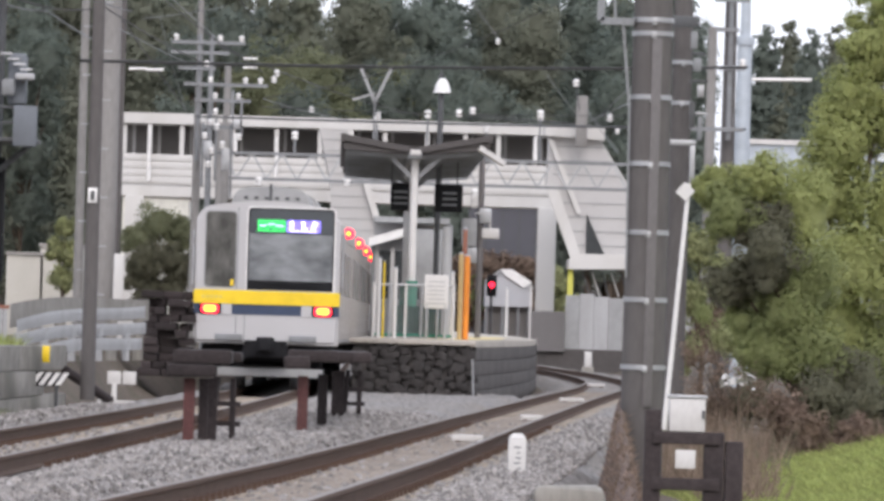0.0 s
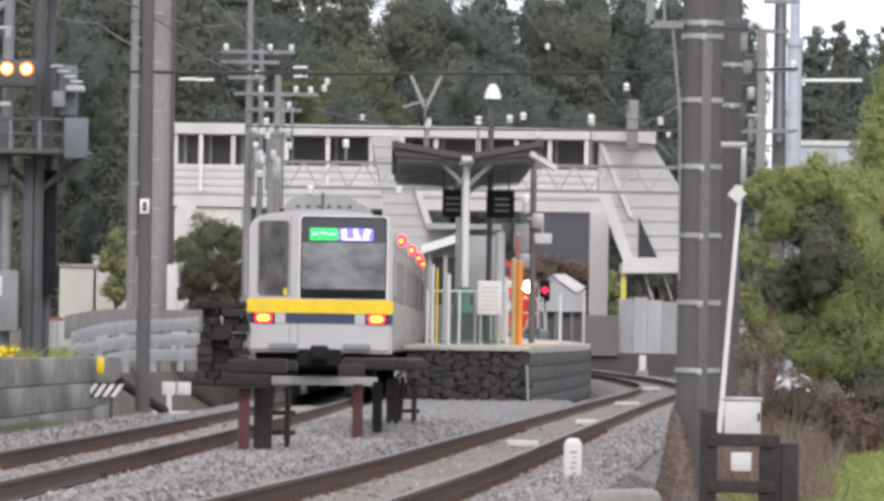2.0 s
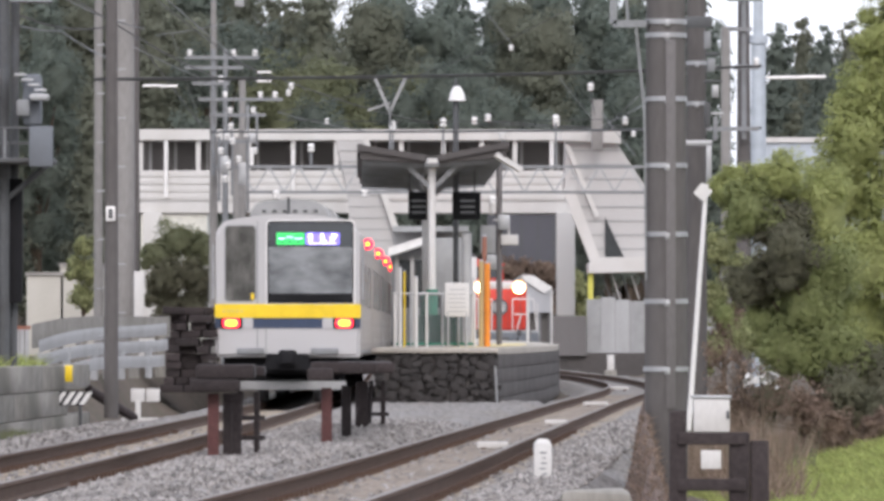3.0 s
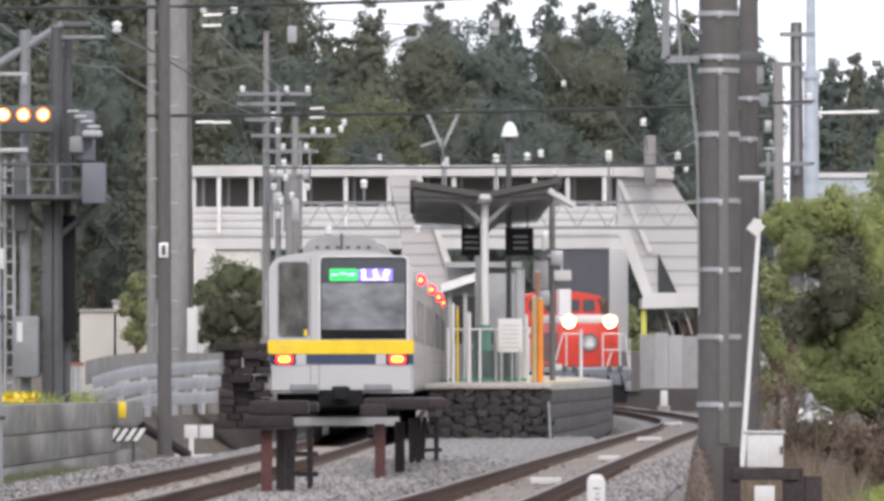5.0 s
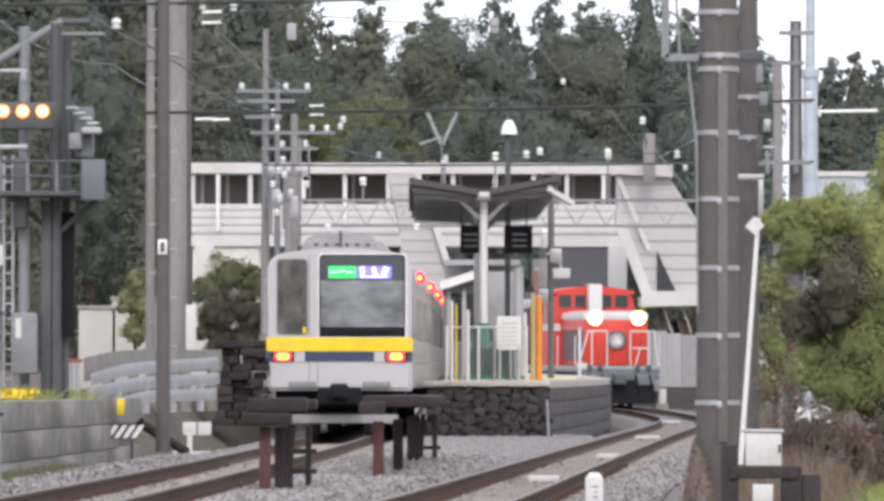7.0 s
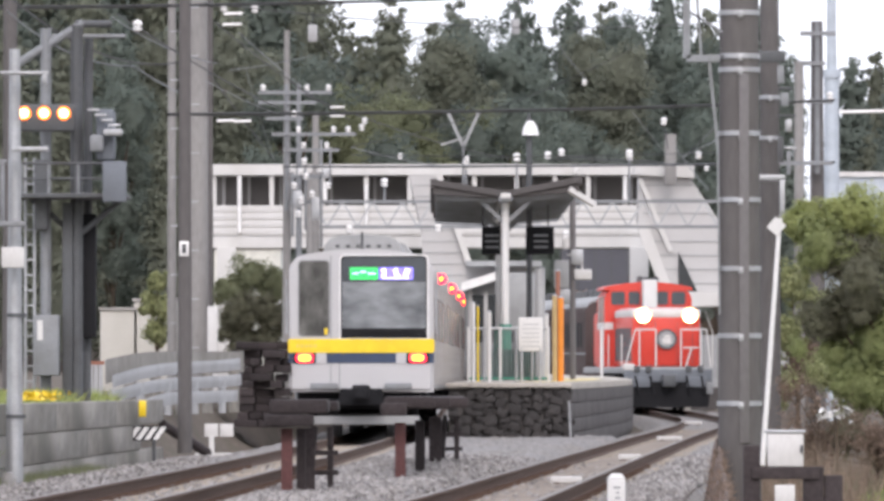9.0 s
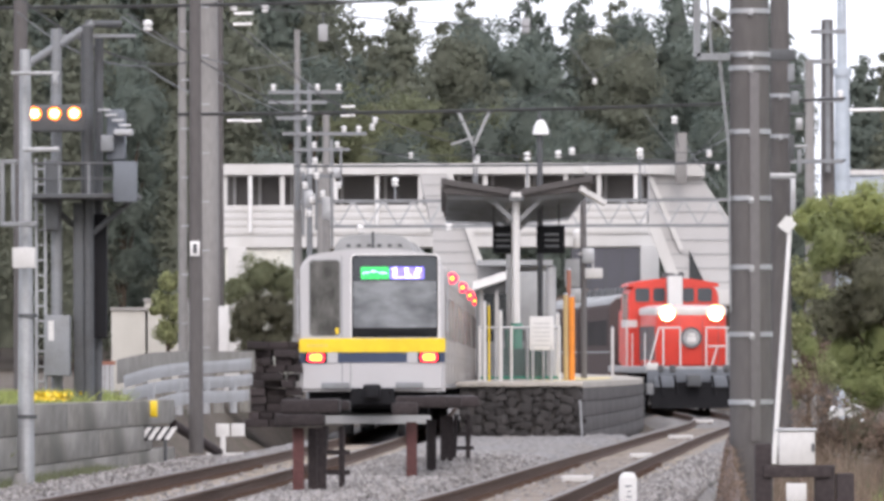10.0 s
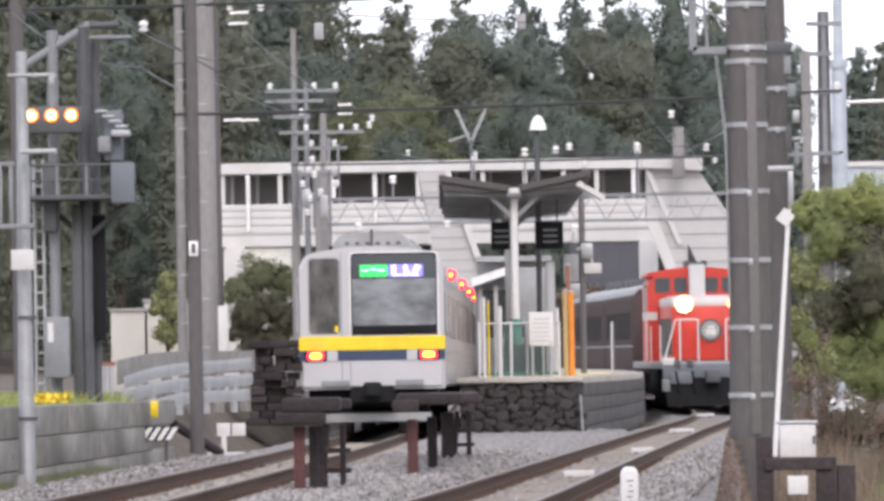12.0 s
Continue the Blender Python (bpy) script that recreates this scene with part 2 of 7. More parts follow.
LIME_PAINT = material("lime_yellow_paint", (0.62, 0.60, 0.12), 0.6, vary=0.08)
SLATE = material("slate_grey_sheet", (0.10, 0.10, 0.115), 0.8, vary=0.12, scale=0.5, dirt_or_glare=(0.075, 0.075, 0.085), dirt_or_glare_amount=0.7)
OCHRE = material("faded_ochre_paint", (0.47, 0.34, 0.16), 0.7, vary=0.1)
RUST = material("rusty_post", (0.30, 0.13, 0.09), 0.8, vary=0.2)
VINE_EARTH = material("matted_vines", (0.185, 0.135, 0.115), 0.95, vary=0.45, scale=3.0, fine=22, bump=0.03, bump_scale=18, dirt_or_glare=(0.10, 0.075, 0.06), dirt_or_glare_amount=0.9)
GREY_ROOF = material("grey_roof", (0.33, 0.335, 0.335), 0.7, vary=0.08)
RED = material("locomotive_red", (0.62, 0.055, 0.035), 0.42, vary=0.06, dirt_or_glare=(0.42, 0.04, 0.03), dirt_or_glare_amount=0.4)
COACH = material("dark_brown_coach", (0.088, 0.068, 0.065), 0.92, vary=0.15, dirt_or_glare=(0.066, 0.053, 0.05), spec=0.1)
ORANGE = material("orange_paint", (0.80, 0.27, 0.035), 0.55, vary=0.06)
GREEN = material("green_paint", (0.035, 0.20, 0.135), 0.55, vary=0.1)
GREEN_DULL = material("dull_green_panel", (0.03, 0.095, 0.075), 0.7, vary=0.15)
TACTILE_PALE = material("pale_yellow_strip", (0.76, 0.64, 0.34), 0.85, vary=0.12)
TACTILE = material("yellow_platform_strip", (0.72, 0.55, 0.12), 0.85, vary=0.1)
CANOPY = material("canopy_sheet", (0.085, 0.078, 0.076), 0.75, vary=0.15, dirt_or_glare=(0.055, 0.05, 0.048))
PORCELAIN = material("white_porcelain", (0.82, 0.81, 0.79), 0.2, vary=0.03)
WIRE = material("wire", (0.06, 0.06, 0.06), 0.6, vary=0.1)
# Hill needles are paler than real foliage: distance haze put into the colour.
LEAF_PINE = material("hazy_conifer_needles", (0.19, 0.222, 0.19), 0.9, vary=0.1, scale=0.3, fine=2, island=0.1, piece=0.12, dirt_or_glare=(0.135, 0.16, 0.135))
LEAF_OLIVE = material("hazy_olive_needles", (0.215, 0.228, 0.175), 0.9, vary=0.1, scale=0.3, fine=2, island=0.1, piece=0.1, dirt_or_glare=(0.165, 0.175, 0.125))
LEAF_MOSS = material("moss_green_leaves", (0.225, 0.24, 0.145), 0.9, vary=0.12, scale=0.4, fine=3, island=0.12, dirt_or_glare=(0.17, 0.185, 0.12))
LEAF_MID = material("broad_leaves", (0.305, 0.34, 0.155), 0.85, vary=0.15, island=0.18, dirt_or_glare=(0.16, 0.18, 0.09))
LEAF_LIME = material("yellow_green_leaves", (0.40, 0.435, 0.185), 0.8, vary=0.15, island=0.18, dirt_or_glare=(0.29, 0.31, 0.13))
LEAF_DARK = material("dark_leaves", (0.19, 0.19, 0.13), 0.85, vary=0.15, island=0.2, dirt_or_glare=(0.13, 0.115, 0.09))
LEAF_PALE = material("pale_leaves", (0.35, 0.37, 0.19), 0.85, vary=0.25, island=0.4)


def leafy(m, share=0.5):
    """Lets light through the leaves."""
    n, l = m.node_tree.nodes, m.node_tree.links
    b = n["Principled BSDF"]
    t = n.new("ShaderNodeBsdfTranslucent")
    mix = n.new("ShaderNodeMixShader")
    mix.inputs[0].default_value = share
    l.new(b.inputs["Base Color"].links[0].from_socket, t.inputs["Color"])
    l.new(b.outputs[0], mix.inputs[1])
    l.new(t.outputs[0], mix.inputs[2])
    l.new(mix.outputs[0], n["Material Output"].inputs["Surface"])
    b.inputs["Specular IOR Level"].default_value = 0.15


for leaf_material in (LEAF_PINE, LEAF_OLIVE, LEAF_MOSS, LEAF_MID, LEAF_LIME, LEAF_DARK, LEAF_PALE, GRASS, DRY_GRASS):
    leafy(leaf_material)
BARK = material("bark", (0.10, 0.075, 0.055), 0.95, vary=0.3, bump=0.02)
LAMP_RED = glow("red_lamp", (1.0, 0.02, 0.05), 2.6)
LAMP_TAIL = glow("tail_lamp_core", (1.0, 0.42, 0.03), 3.4)
LAMP_AMBER = glow("amber_lamp", (1.0, 0.62, 0.22), 9)
LAMP_WARM = glow("headlamp", (1.0, 0.82, 0.55), 14)
LED_GREEN = glow("green_led", (0.02, 0.50, 0.10), 1.2)
LED_VIOLET = glow("violet_led", (0.20, 0.16, 0.75), 0.9)
# Paler than clear glass: the grazing reflection is put into the base colour.
SIDE_GLASS = material("side_window_glass", (0.17, 0.155, 0.145), 0.25, vary=0.1, spec=0.5)
AMBER_RIM = glow("amber_rim", (1.0, 0.22, 0.02), 1.6)
# Emissive colour that imitates the bloom round the headlamps.
LAMP_HALO = glow("headlamp_bloom", (1.0, 0.55, 0.22), 2.2)
LED_WHITE = glow("violet_white_led", (0.62, 0.58, 1.0), 2.2)


# ---- building helpers ----
def bm_new():
    return bmesh.new()


def add_box(bm, x0, x1, y0, y1, z0, z1, m=None, bevel=0.0):
    r = bmesh.ops.create_cube(bm, size=1.0)
    vs = r["verts"]
    for v in vs:
        v.co = Vector((x0 + (v.co.x + 0.5) * (x1 - x0), y0 + (v.co.y + 0.5) * (y1 - y0), z0 + (v.co.z + 0.5) * (z1 - z0)))
    if bevel:
        es = list({e for v in vs for e in v.link_edges})
        out = bmesh.ops.bevel(bm, geom=es, offset=bevel, segments=2, affect="EDGES", profile=0.5)
        vs = list({v for f in out["faces"] for v in f.verts} | {v for v in vs if v.is_valid})
    if m is not None:
        for v in vs:
            v.co = m @ v.co
    return vs


def add_tube(bm, p0, p1, r0, r1=None, seg=10, caps=True):
    p0, p1 = Vector(p0), Vector(p1)
    r1 = r0 if r1 is None else r1
    q = (p1 - p0).to_track_quat("Z", "Y").to_matrix()
    rings = []
    for p, r in ((p0, r0), (p1, r1)):
        rings.append([bm.verts.new(p + q @ Vector((r * math.cos(2 * math.pi * i / seg), r * math.sin(2 * math.pi * i / seg), 0))) for i in range(seg)])
    for i in range(seg):
        j = (i + 1) % seg
        bm.faces.new((rings[0][i], rings[0][j], rings[1][j], rings[1][i]))
    if caps:
        bm.faces.new(rings[0][::-1])
        bm.faces.new(rings[1])


def add_beam(bm, p0, p1, w, h):
    """A square bar from p0 to p1."""
    p0, p1 = Vector(p0), Vector(p1)
    q = (p1 - p0).to_track_quat("Z", "Y").to_matrix()
    a = [[bm.verts.new(p + q @ Vector((sx * w / 2, sy * h / 2, 0))) for sx, sy in ((-1, -1), (1, -1), (1, 1), (-1, 1))] for p in (p0, p1)]
    for i in range(4):
        j = (i + 1) % 4
        bm.faces.new((a[0][i], a[0][j], a[1][j], a[1][i]))
    bm.faces.new(a[0][::-1])
    bm.faces.new(a[1])


def add_prism(bm, outline, y0, y1):
    """An outline in x and z, drawn out from y0 to y1."""
    a = [bm.verts.new((x, y0, z)) for x, z in outline]
    b = [bm.verts.new((x, y1, z)) for x, z in outline]
    n = len(outline)
    for i in range(n):
        j = (i + 1) % n
        bm.faces.new((a[i], a[j], b[j], b[i]))
    bm.faces.new(a[::-1])
    bm.faces.new(b)


def add_lathe(bm, profile, seg=12, m=None):
    """A turned shape: radii and heights."""
    rings = []
    for r, z in profile:
        ring = [Vector((max(r, 0.001) * math.cos(2 * math.pi * i / seg), max(r, 0.001) * math.sin(2 * math.pi * i / seg), z)) for i in range(seg)]
        rings.append([bm.verts.new(m @ v if m else v) for v in ring])
    for a, b in zip(rings, rings[1:]):
        for i in range(seg):
            j = (i + 1) % seg
            bm.faces.new((a[i], a[j], b[j], b[i]))
    bm.faces.new(rings[0][::-1])
    bm.faces.new(rings[-1])


def rounded(x0, x1, z0, z1, r, seg=5, corners=(1, 1, 1, 1)):
    """The outline of a rectangle with round corners, from the lower left, counter-clockwise."""
    pts = []
    for k, (cx, cz, a0) in enumerate(((x0 + r, z0 + r, 180), (x1 - r, z0 + r, 270), (x1 - r, z1 - r, 0), (x0 + r, z1 - r, 90))):
        if corners[k]:
            for i in range(seg + 1):
                a = radians(a0 + 90 * i / seg)
                pts.append((cx + r * math.cos(a), cz + r * math.sin(a)))
        else:
            pts.append(((x0, z0), (x1, z0), (x1, z1), (x0, z1))[k])
    return pts


def mesh_of(name, bm, mat):
    bmesh.ops.recalc_face_normals(bm, faces=bm.faces)
    me = bpy.data.meshes.new(name)
    bm.to_mesh(me)
    bm.free()
    me.materials.append(mat)
    me.shade_smooth()
    me.set_sharp_from_angle(angle=radians(35))
    return me


def part(name, bm, mat, parent=None, label="", m=None):
    ob = new(name, mesh_of(name, bm, mat))
    ob.parent = parent
    if m is not None:
        ob.matrix_basis = m
    return tagged(ob, label=label)


def thing(name, x, y, z, label, category, group="", rz=0):
    ob = new(name)
    ob.matrix_basis = pose(x, y, z, 0, 0, rz)
    return tagged(ob, label, category, group)


def box_part(name, mat, parent, *dims, bevel=0.0, label="", m=None):
    bm = bm_new()
    add_box(bm, *dims, m=m, bevel=bevel)
    return part(name, bm, mat, parent, label)


def tube_part(name, mat, parent, p0, p1, r0, r1=None, seg=10, label=""):
    bm = bm_new()
    add_tube(bm, p0, p1, r0, r1, seg)
    return part(name, bm, mat, parent, label)


def curve_through(points):
    """A smooth curve through (y, value) points."""
    ys = [p[0] for p in points]
    vs = [p[1] for p in points]
    ms = [(vs[min(i + 1, len(vs) - 1)] - vs[max(i - 1, 0)]) / (ys[min(i + 1, len(ys) - 1)] - ys[max(i - 1, 0)]) for i in range(len(ys))]

    def f(y):
        if y <= ys[0]:
            return vs[0] + ms[0] * (y - ys[0])
        if y >= ys[-1]:
            return vs[-1] + ms[-1] * (y - ys[-1])
        i = max(k for k in range(len(ys) - 1) if ys[k] <= y)
        h = ys[i + 1] - ys[i]
        t = (y - ys[i]) / h
        return ((2 * t ** 3 - 3 * t ** 2 + 1) * vs[i] + (t ** 3 - 2 * t ** 2 + t) * h * ms[i] + (3 * t ** 2 - 2 * t ** 3) * vs[i + 1] + (t ** 3 - t ** 2) * h * ms[i + 1])
    return f


# centre lines of the two tracks, and how the line climbs
track_right = curve_through([(20, -2.2), (48, -0.72), (67, 0.31), (90, 1.42), (117, 2.74), (152, 4.5), (185, 6.35), (203, 7.13), (212, 7.31), (223.5, 7.34), (235, 7.13), (252, 6.72),
                             (262, 6.34), (281, 5.15), (291, 4.13), (302, 3.05), (330, 0.1), (400, -8)])
climb = curve_through([(0, 0), (140, 0), (185, 0.07), (212, 0.15), (223.5, 0.187), (235, 0.255), (252, 0.30), (262, 0.35), (281, 0.444), (302, 0.53), (400, 0.8)])


def track_left(y):
    u = y - 150
    return -1.36 + 0.01622 * u - 4.97e-5 * u * u


def slope(f, y):
    return (f(y + 1) - f(y - 1)) / 2


def smooth(a, b, x):
    t = min(1, max(0, (x - a) / (b - a)))
    return t * t * (3 - 2 * t)


def ground_height(x, y):
    """The land: the track bed, the higher verges at both sides, and the wooded hill behind the station."""
    z = climb(min(y, 400)) - 0.34
    left = track_left(min(y, 330)) - x
    z += 1.02 * smooth(2.25, 2.75, left) * smooth(60, 66, y) + 0.25 * smooth(5, 14, left)
    right = x - track_right(min(y, 250))
    z += smooth(2.6, 5.5, right) * (0.5 * smooth(52, 84, y) + 0.25 * smooth(84, 110, y))
    z += 7 * smooth(335, 520, y + 0.25 * max(0, -x)) * smooth(900, 560, y) if y > 320 else 0
    z += 0.05 * noise.noise(Vector((x * 0.35, y * 0.35, 0)))
    return z


# ---- ground, ballast and tracks ----
def build_ground():
    xs = sorted({round(v, 2) for v in [-2500, -900, -300, -120, -60, -40, *np.arange(-28, 30, 0.55), 34, 44, 60, 90, 200, 600, 2500]})
    ys = sorted({round(v, 2) for v in [-400, -100, -30, 0, *np.arange(20, 130, 0.9), *np.arange(130, 340, 4), *np.arange(340, 620, 14), 700, 800, 900, 1300, 2500, 4800]})
    bm = bm_new()
    grid = [[bm.verts.new((x, y, ground_height(x, y))) for x in xs] for y in ys]
    for i in range(len(ys) - 1):
        for j in range(len(xs) - 1):
            bm.faces.new((grid[i][j], grid[i][j + 1], grid[i + 1][j + 1], grid[i + 1][j]))
    tagged(part("ground", bm, EARTH), "brown earth verge with moss and weeds", "ground", kind="structure")


def build_ballast(name, left, right, y0, y1, cols):
    """A rough bed of broken stone between two edges, lower under the sleepers, heaped between the tracks."""
    bm = bm_new()
    ys = [y0]
    while ys[-1] < y1:
        ys.append(min(y1, ys[-1] + (0.13 if ys[-1] < 105 else 0.4 if ys[-1] < 160 else 3)))
    rows = []
    for y in ys:
        row = []
        a, b = left(y), right(y)
        for k in range(cols):
            x = a + (b - a) * k / (cols - 1)
            near = min(abs(x - track_left(y)), abs(x - track_right(y)))
            edge = smooth(0, 1.0, min(x - a, b - x))
            z = climb(y) - 0.42 + 0.25 * edge + 0.13 * smooth(0.85, 1.25, near) * edge
            z += (0.045 if near > 0.75 else 0.018) * (noise.noise(Vector((x * 6, y * 3.5, 3))) + 0.7 * noise.noise(Vector((x * 15, y * 9, 9))))
            row.append(bm.verts.new((x, y, z)))
        rows.append(row)
    for a, b in zip(rows, rows[1:]):
        for j in range(cols - 1):
            bm.faces.new((a[j], a[j + 1], b[j + 1], b[j]))
    return tagged(part(name, bm, BALLAST), "grey broken-stone ballast bed under the rails", "ballast", kind="structure")


def build_track(name, f, y0, y1, label):
    """Two rails on sleepers."""
    root = tagged(new(name), label, "railway track", kind="structure")
    prof = [(-0.064, 0), (0.064, 0), (0.064, 0.012), (0.009, 0.03), (0.009, 0.11), (0.034, 0.122), (0.034, 0.150), (0.028, 0.153), (-0.028, 0.153), (-0.034, 0.150), (-0.034, 0.122), (-0.009, 0.11), (-0.009, 0.03), (-0.064, 0.012)]
    for side in (-1, 1):
        bm = bm_new()
        rings = []
        y = y0
        while y <= y1:
            rings.append([bm.verts.new((f(y) + side * 0.5675 + px, y, climb(y) - 0.153 + pz)) for px, pz in prof])
            y += 4
        for a, b in zip(rings, rings[1:]):
            for i in range(len(prof)):
                j = (i + 1) % len(prof)
                bm.faces.new((a[i], a[j], b[j], b[i]))
        bm.faces.new(rings[0])
        bm.faces.new(rings[-1][::-1])
        rail = part("rail", bm, RAIL_SIDE, root, "rusty rail with a worn head")
        rail.data.materials.append(RAIL_TOP)
        for p in rail.data.polygons:
            if p.normal.z > 0.9 and p.center.z > climb(p.center.y) - 0.01:
                p.material_index = 1
    return root


def build_sleepers(root, f, y0, y1):
    bm = bm_new()
    add_box(bm, -1.0, 1.0, -0.1, 0.1, -0.14, 0.0, bevel=0.012)
    me = mesh_of("sleeper", bm, SLEEPER)
    bm = bm_new()
    for s in (-1, 1):
        for k in (-1, 1):
            add_box(bm, s * 0.5675 + k * 0.10 - 0.035, s * 0.5675 + k * 0.10 + 0.035, -0.05, 0.05, 0, 0.05)
    clip = mesh_of("rail_clip", bm, RAIL_SIDE)
    y = y0
    while y < y1:
        ob = new("sleeper", me)
        ob.parent = root
        ob.matrix_basis = pose(f(y), y, climb(y) - 0.155, 0, 0, -math.degrees(slope(f, y)) + random.uniform(-0.6, 0.6))
        if y < 110:
            c = new("rail_clip", clip)
            c.parent = ob
        y += 0.62


build_ground()
build_ballast("ballast_near", lambda y: track_left(y) - 2.1, lambda y: track_right(y) + 2.2, 30, 158, 130)
build_ballast("ballast_right", lambda y: track_right(y) - 1.9, lambda y: track_right(y) + 2.2, 158, 330, 30)
build_ballast("ballast_left", lambda y: track_left(y) - 2.1, lambda y: track_left(y) + 1.8, 158, 330, 30)


def build_fines():
    """Brown sandy fines between the rails of the curving track."""
    bm = bm_new()
    rows = []
    y = 40.0
    while y < 190:
        rows.append([bm.verts.new((track_right(y) + u, y, climb(y) - 0.148 + 0.02 * noise.noise(Vector((u * 5, y * 2.2, 5))) - 0.03 * (abs(u) / 0.5) ** 4)) for u in np.linspace(-0.5, 0.5, 12)])
        y += 0.2 if y < 110 else 1.0
    for a, b in zip(rows, rows[1:]):
        for j in range(11):
            bm.faces.new((a[j], a[j + 1], b[j + 1], b[j]))
    tagged(part("track_fines", bm, SAND), "brown sandy fines between the rails", "ballast", kind="structure")


build_fines()
TRACK_R = build_track("track_right", track_right, 20, 340, "single track of rusty rails on worn sleepers")
TRACK_L = build_track("track_left", track_left, 40, 330, "rusty track on which the silver train stands")


# ---- the standing commuter train ----
def car_outline(half, z0, z1, r, crown):
    pts = [(-half, z0), (half, z0), (half, z1 - crown - r)]
    for i in range(1, 6):
        a = radians(90 * i / 6)
        pts.append((half - r + r * math.cos(a), z1 - crown - r + r * math.sin(a)))
    n = 6
    for i in range(n + 1):
        x = (half - r) * (1 - 2 * i / n)
        pts.append((x, z1 - crown * (x / (half - r)) ** 2))
    for i in range(5, 0, -1):
        a = radians(90 * i / 6)
        pts.append((-half + r - r * math.cos(a), z1 - crown - r + r * math.sin(a)))
    pts.append((-half, z1 - crown - r))
    return pts


def panel(name, mat, parent, outline, y0, y1, label=""):
    bm = bm_new()
    add_prism(bm, outline, y0, y1)
    return part(name, bm, mat, parent, label)


def ring_panel(name, mat, parent, outer, inner, y0, y1, label=""):
    """A flat frame between two outlines of as many points."""
    bm = bm_new()
    a, b, c, d = [[bm.verts.new((x, y, z)) for x, z in o] for o, y in ((outer, y0), (inner, y0), (outer, y1), (inner, y1))]
    n = len(outer)
    for i in range(n):
        j = (i + 1) % n
        bm.faces.new((a[i], a[j], b[j], b[i]))
        bm.faces.new((c[i], c[j], d[j], d[i]))
        bm.faces.new((a[i], a[j], c[j], c[i]))
        bm.faces.new((b[i], b[j], d[j], d[i]))
    return part(name, bm, mat, parent, label)


def bogie(parent, y, gauge=0.5335, r=0.41):
    bm = bm_new()
    for s in (-1, 1):
        add_box(bm, s * 0.95 - 0.09, s * 0.95 + 0.09, y - 1.5, y + 1.5, 0.42, 0.66, bevel=0.03)
    add_box(bm, -0.95, 0.95, y - 0.25, y + 0.25, 0.45, 0.8)
    b = part("bogie_frame", bm, BLACK, parent)
    for dy in (-1.05, 1.05):
        bm = bm_new()
        for s in (-1, 1):
            add_tube(bm, (s * gauge - 0.065, y + dy, r), (s * gauge + 0.065, y + dy, r), r, seg=20)
        add_tube(bm, (-0.9, y + dy, r), (0.9, y + dy, r), 0.08)
        part("wheelset", bm, DARK_STEEL, b)


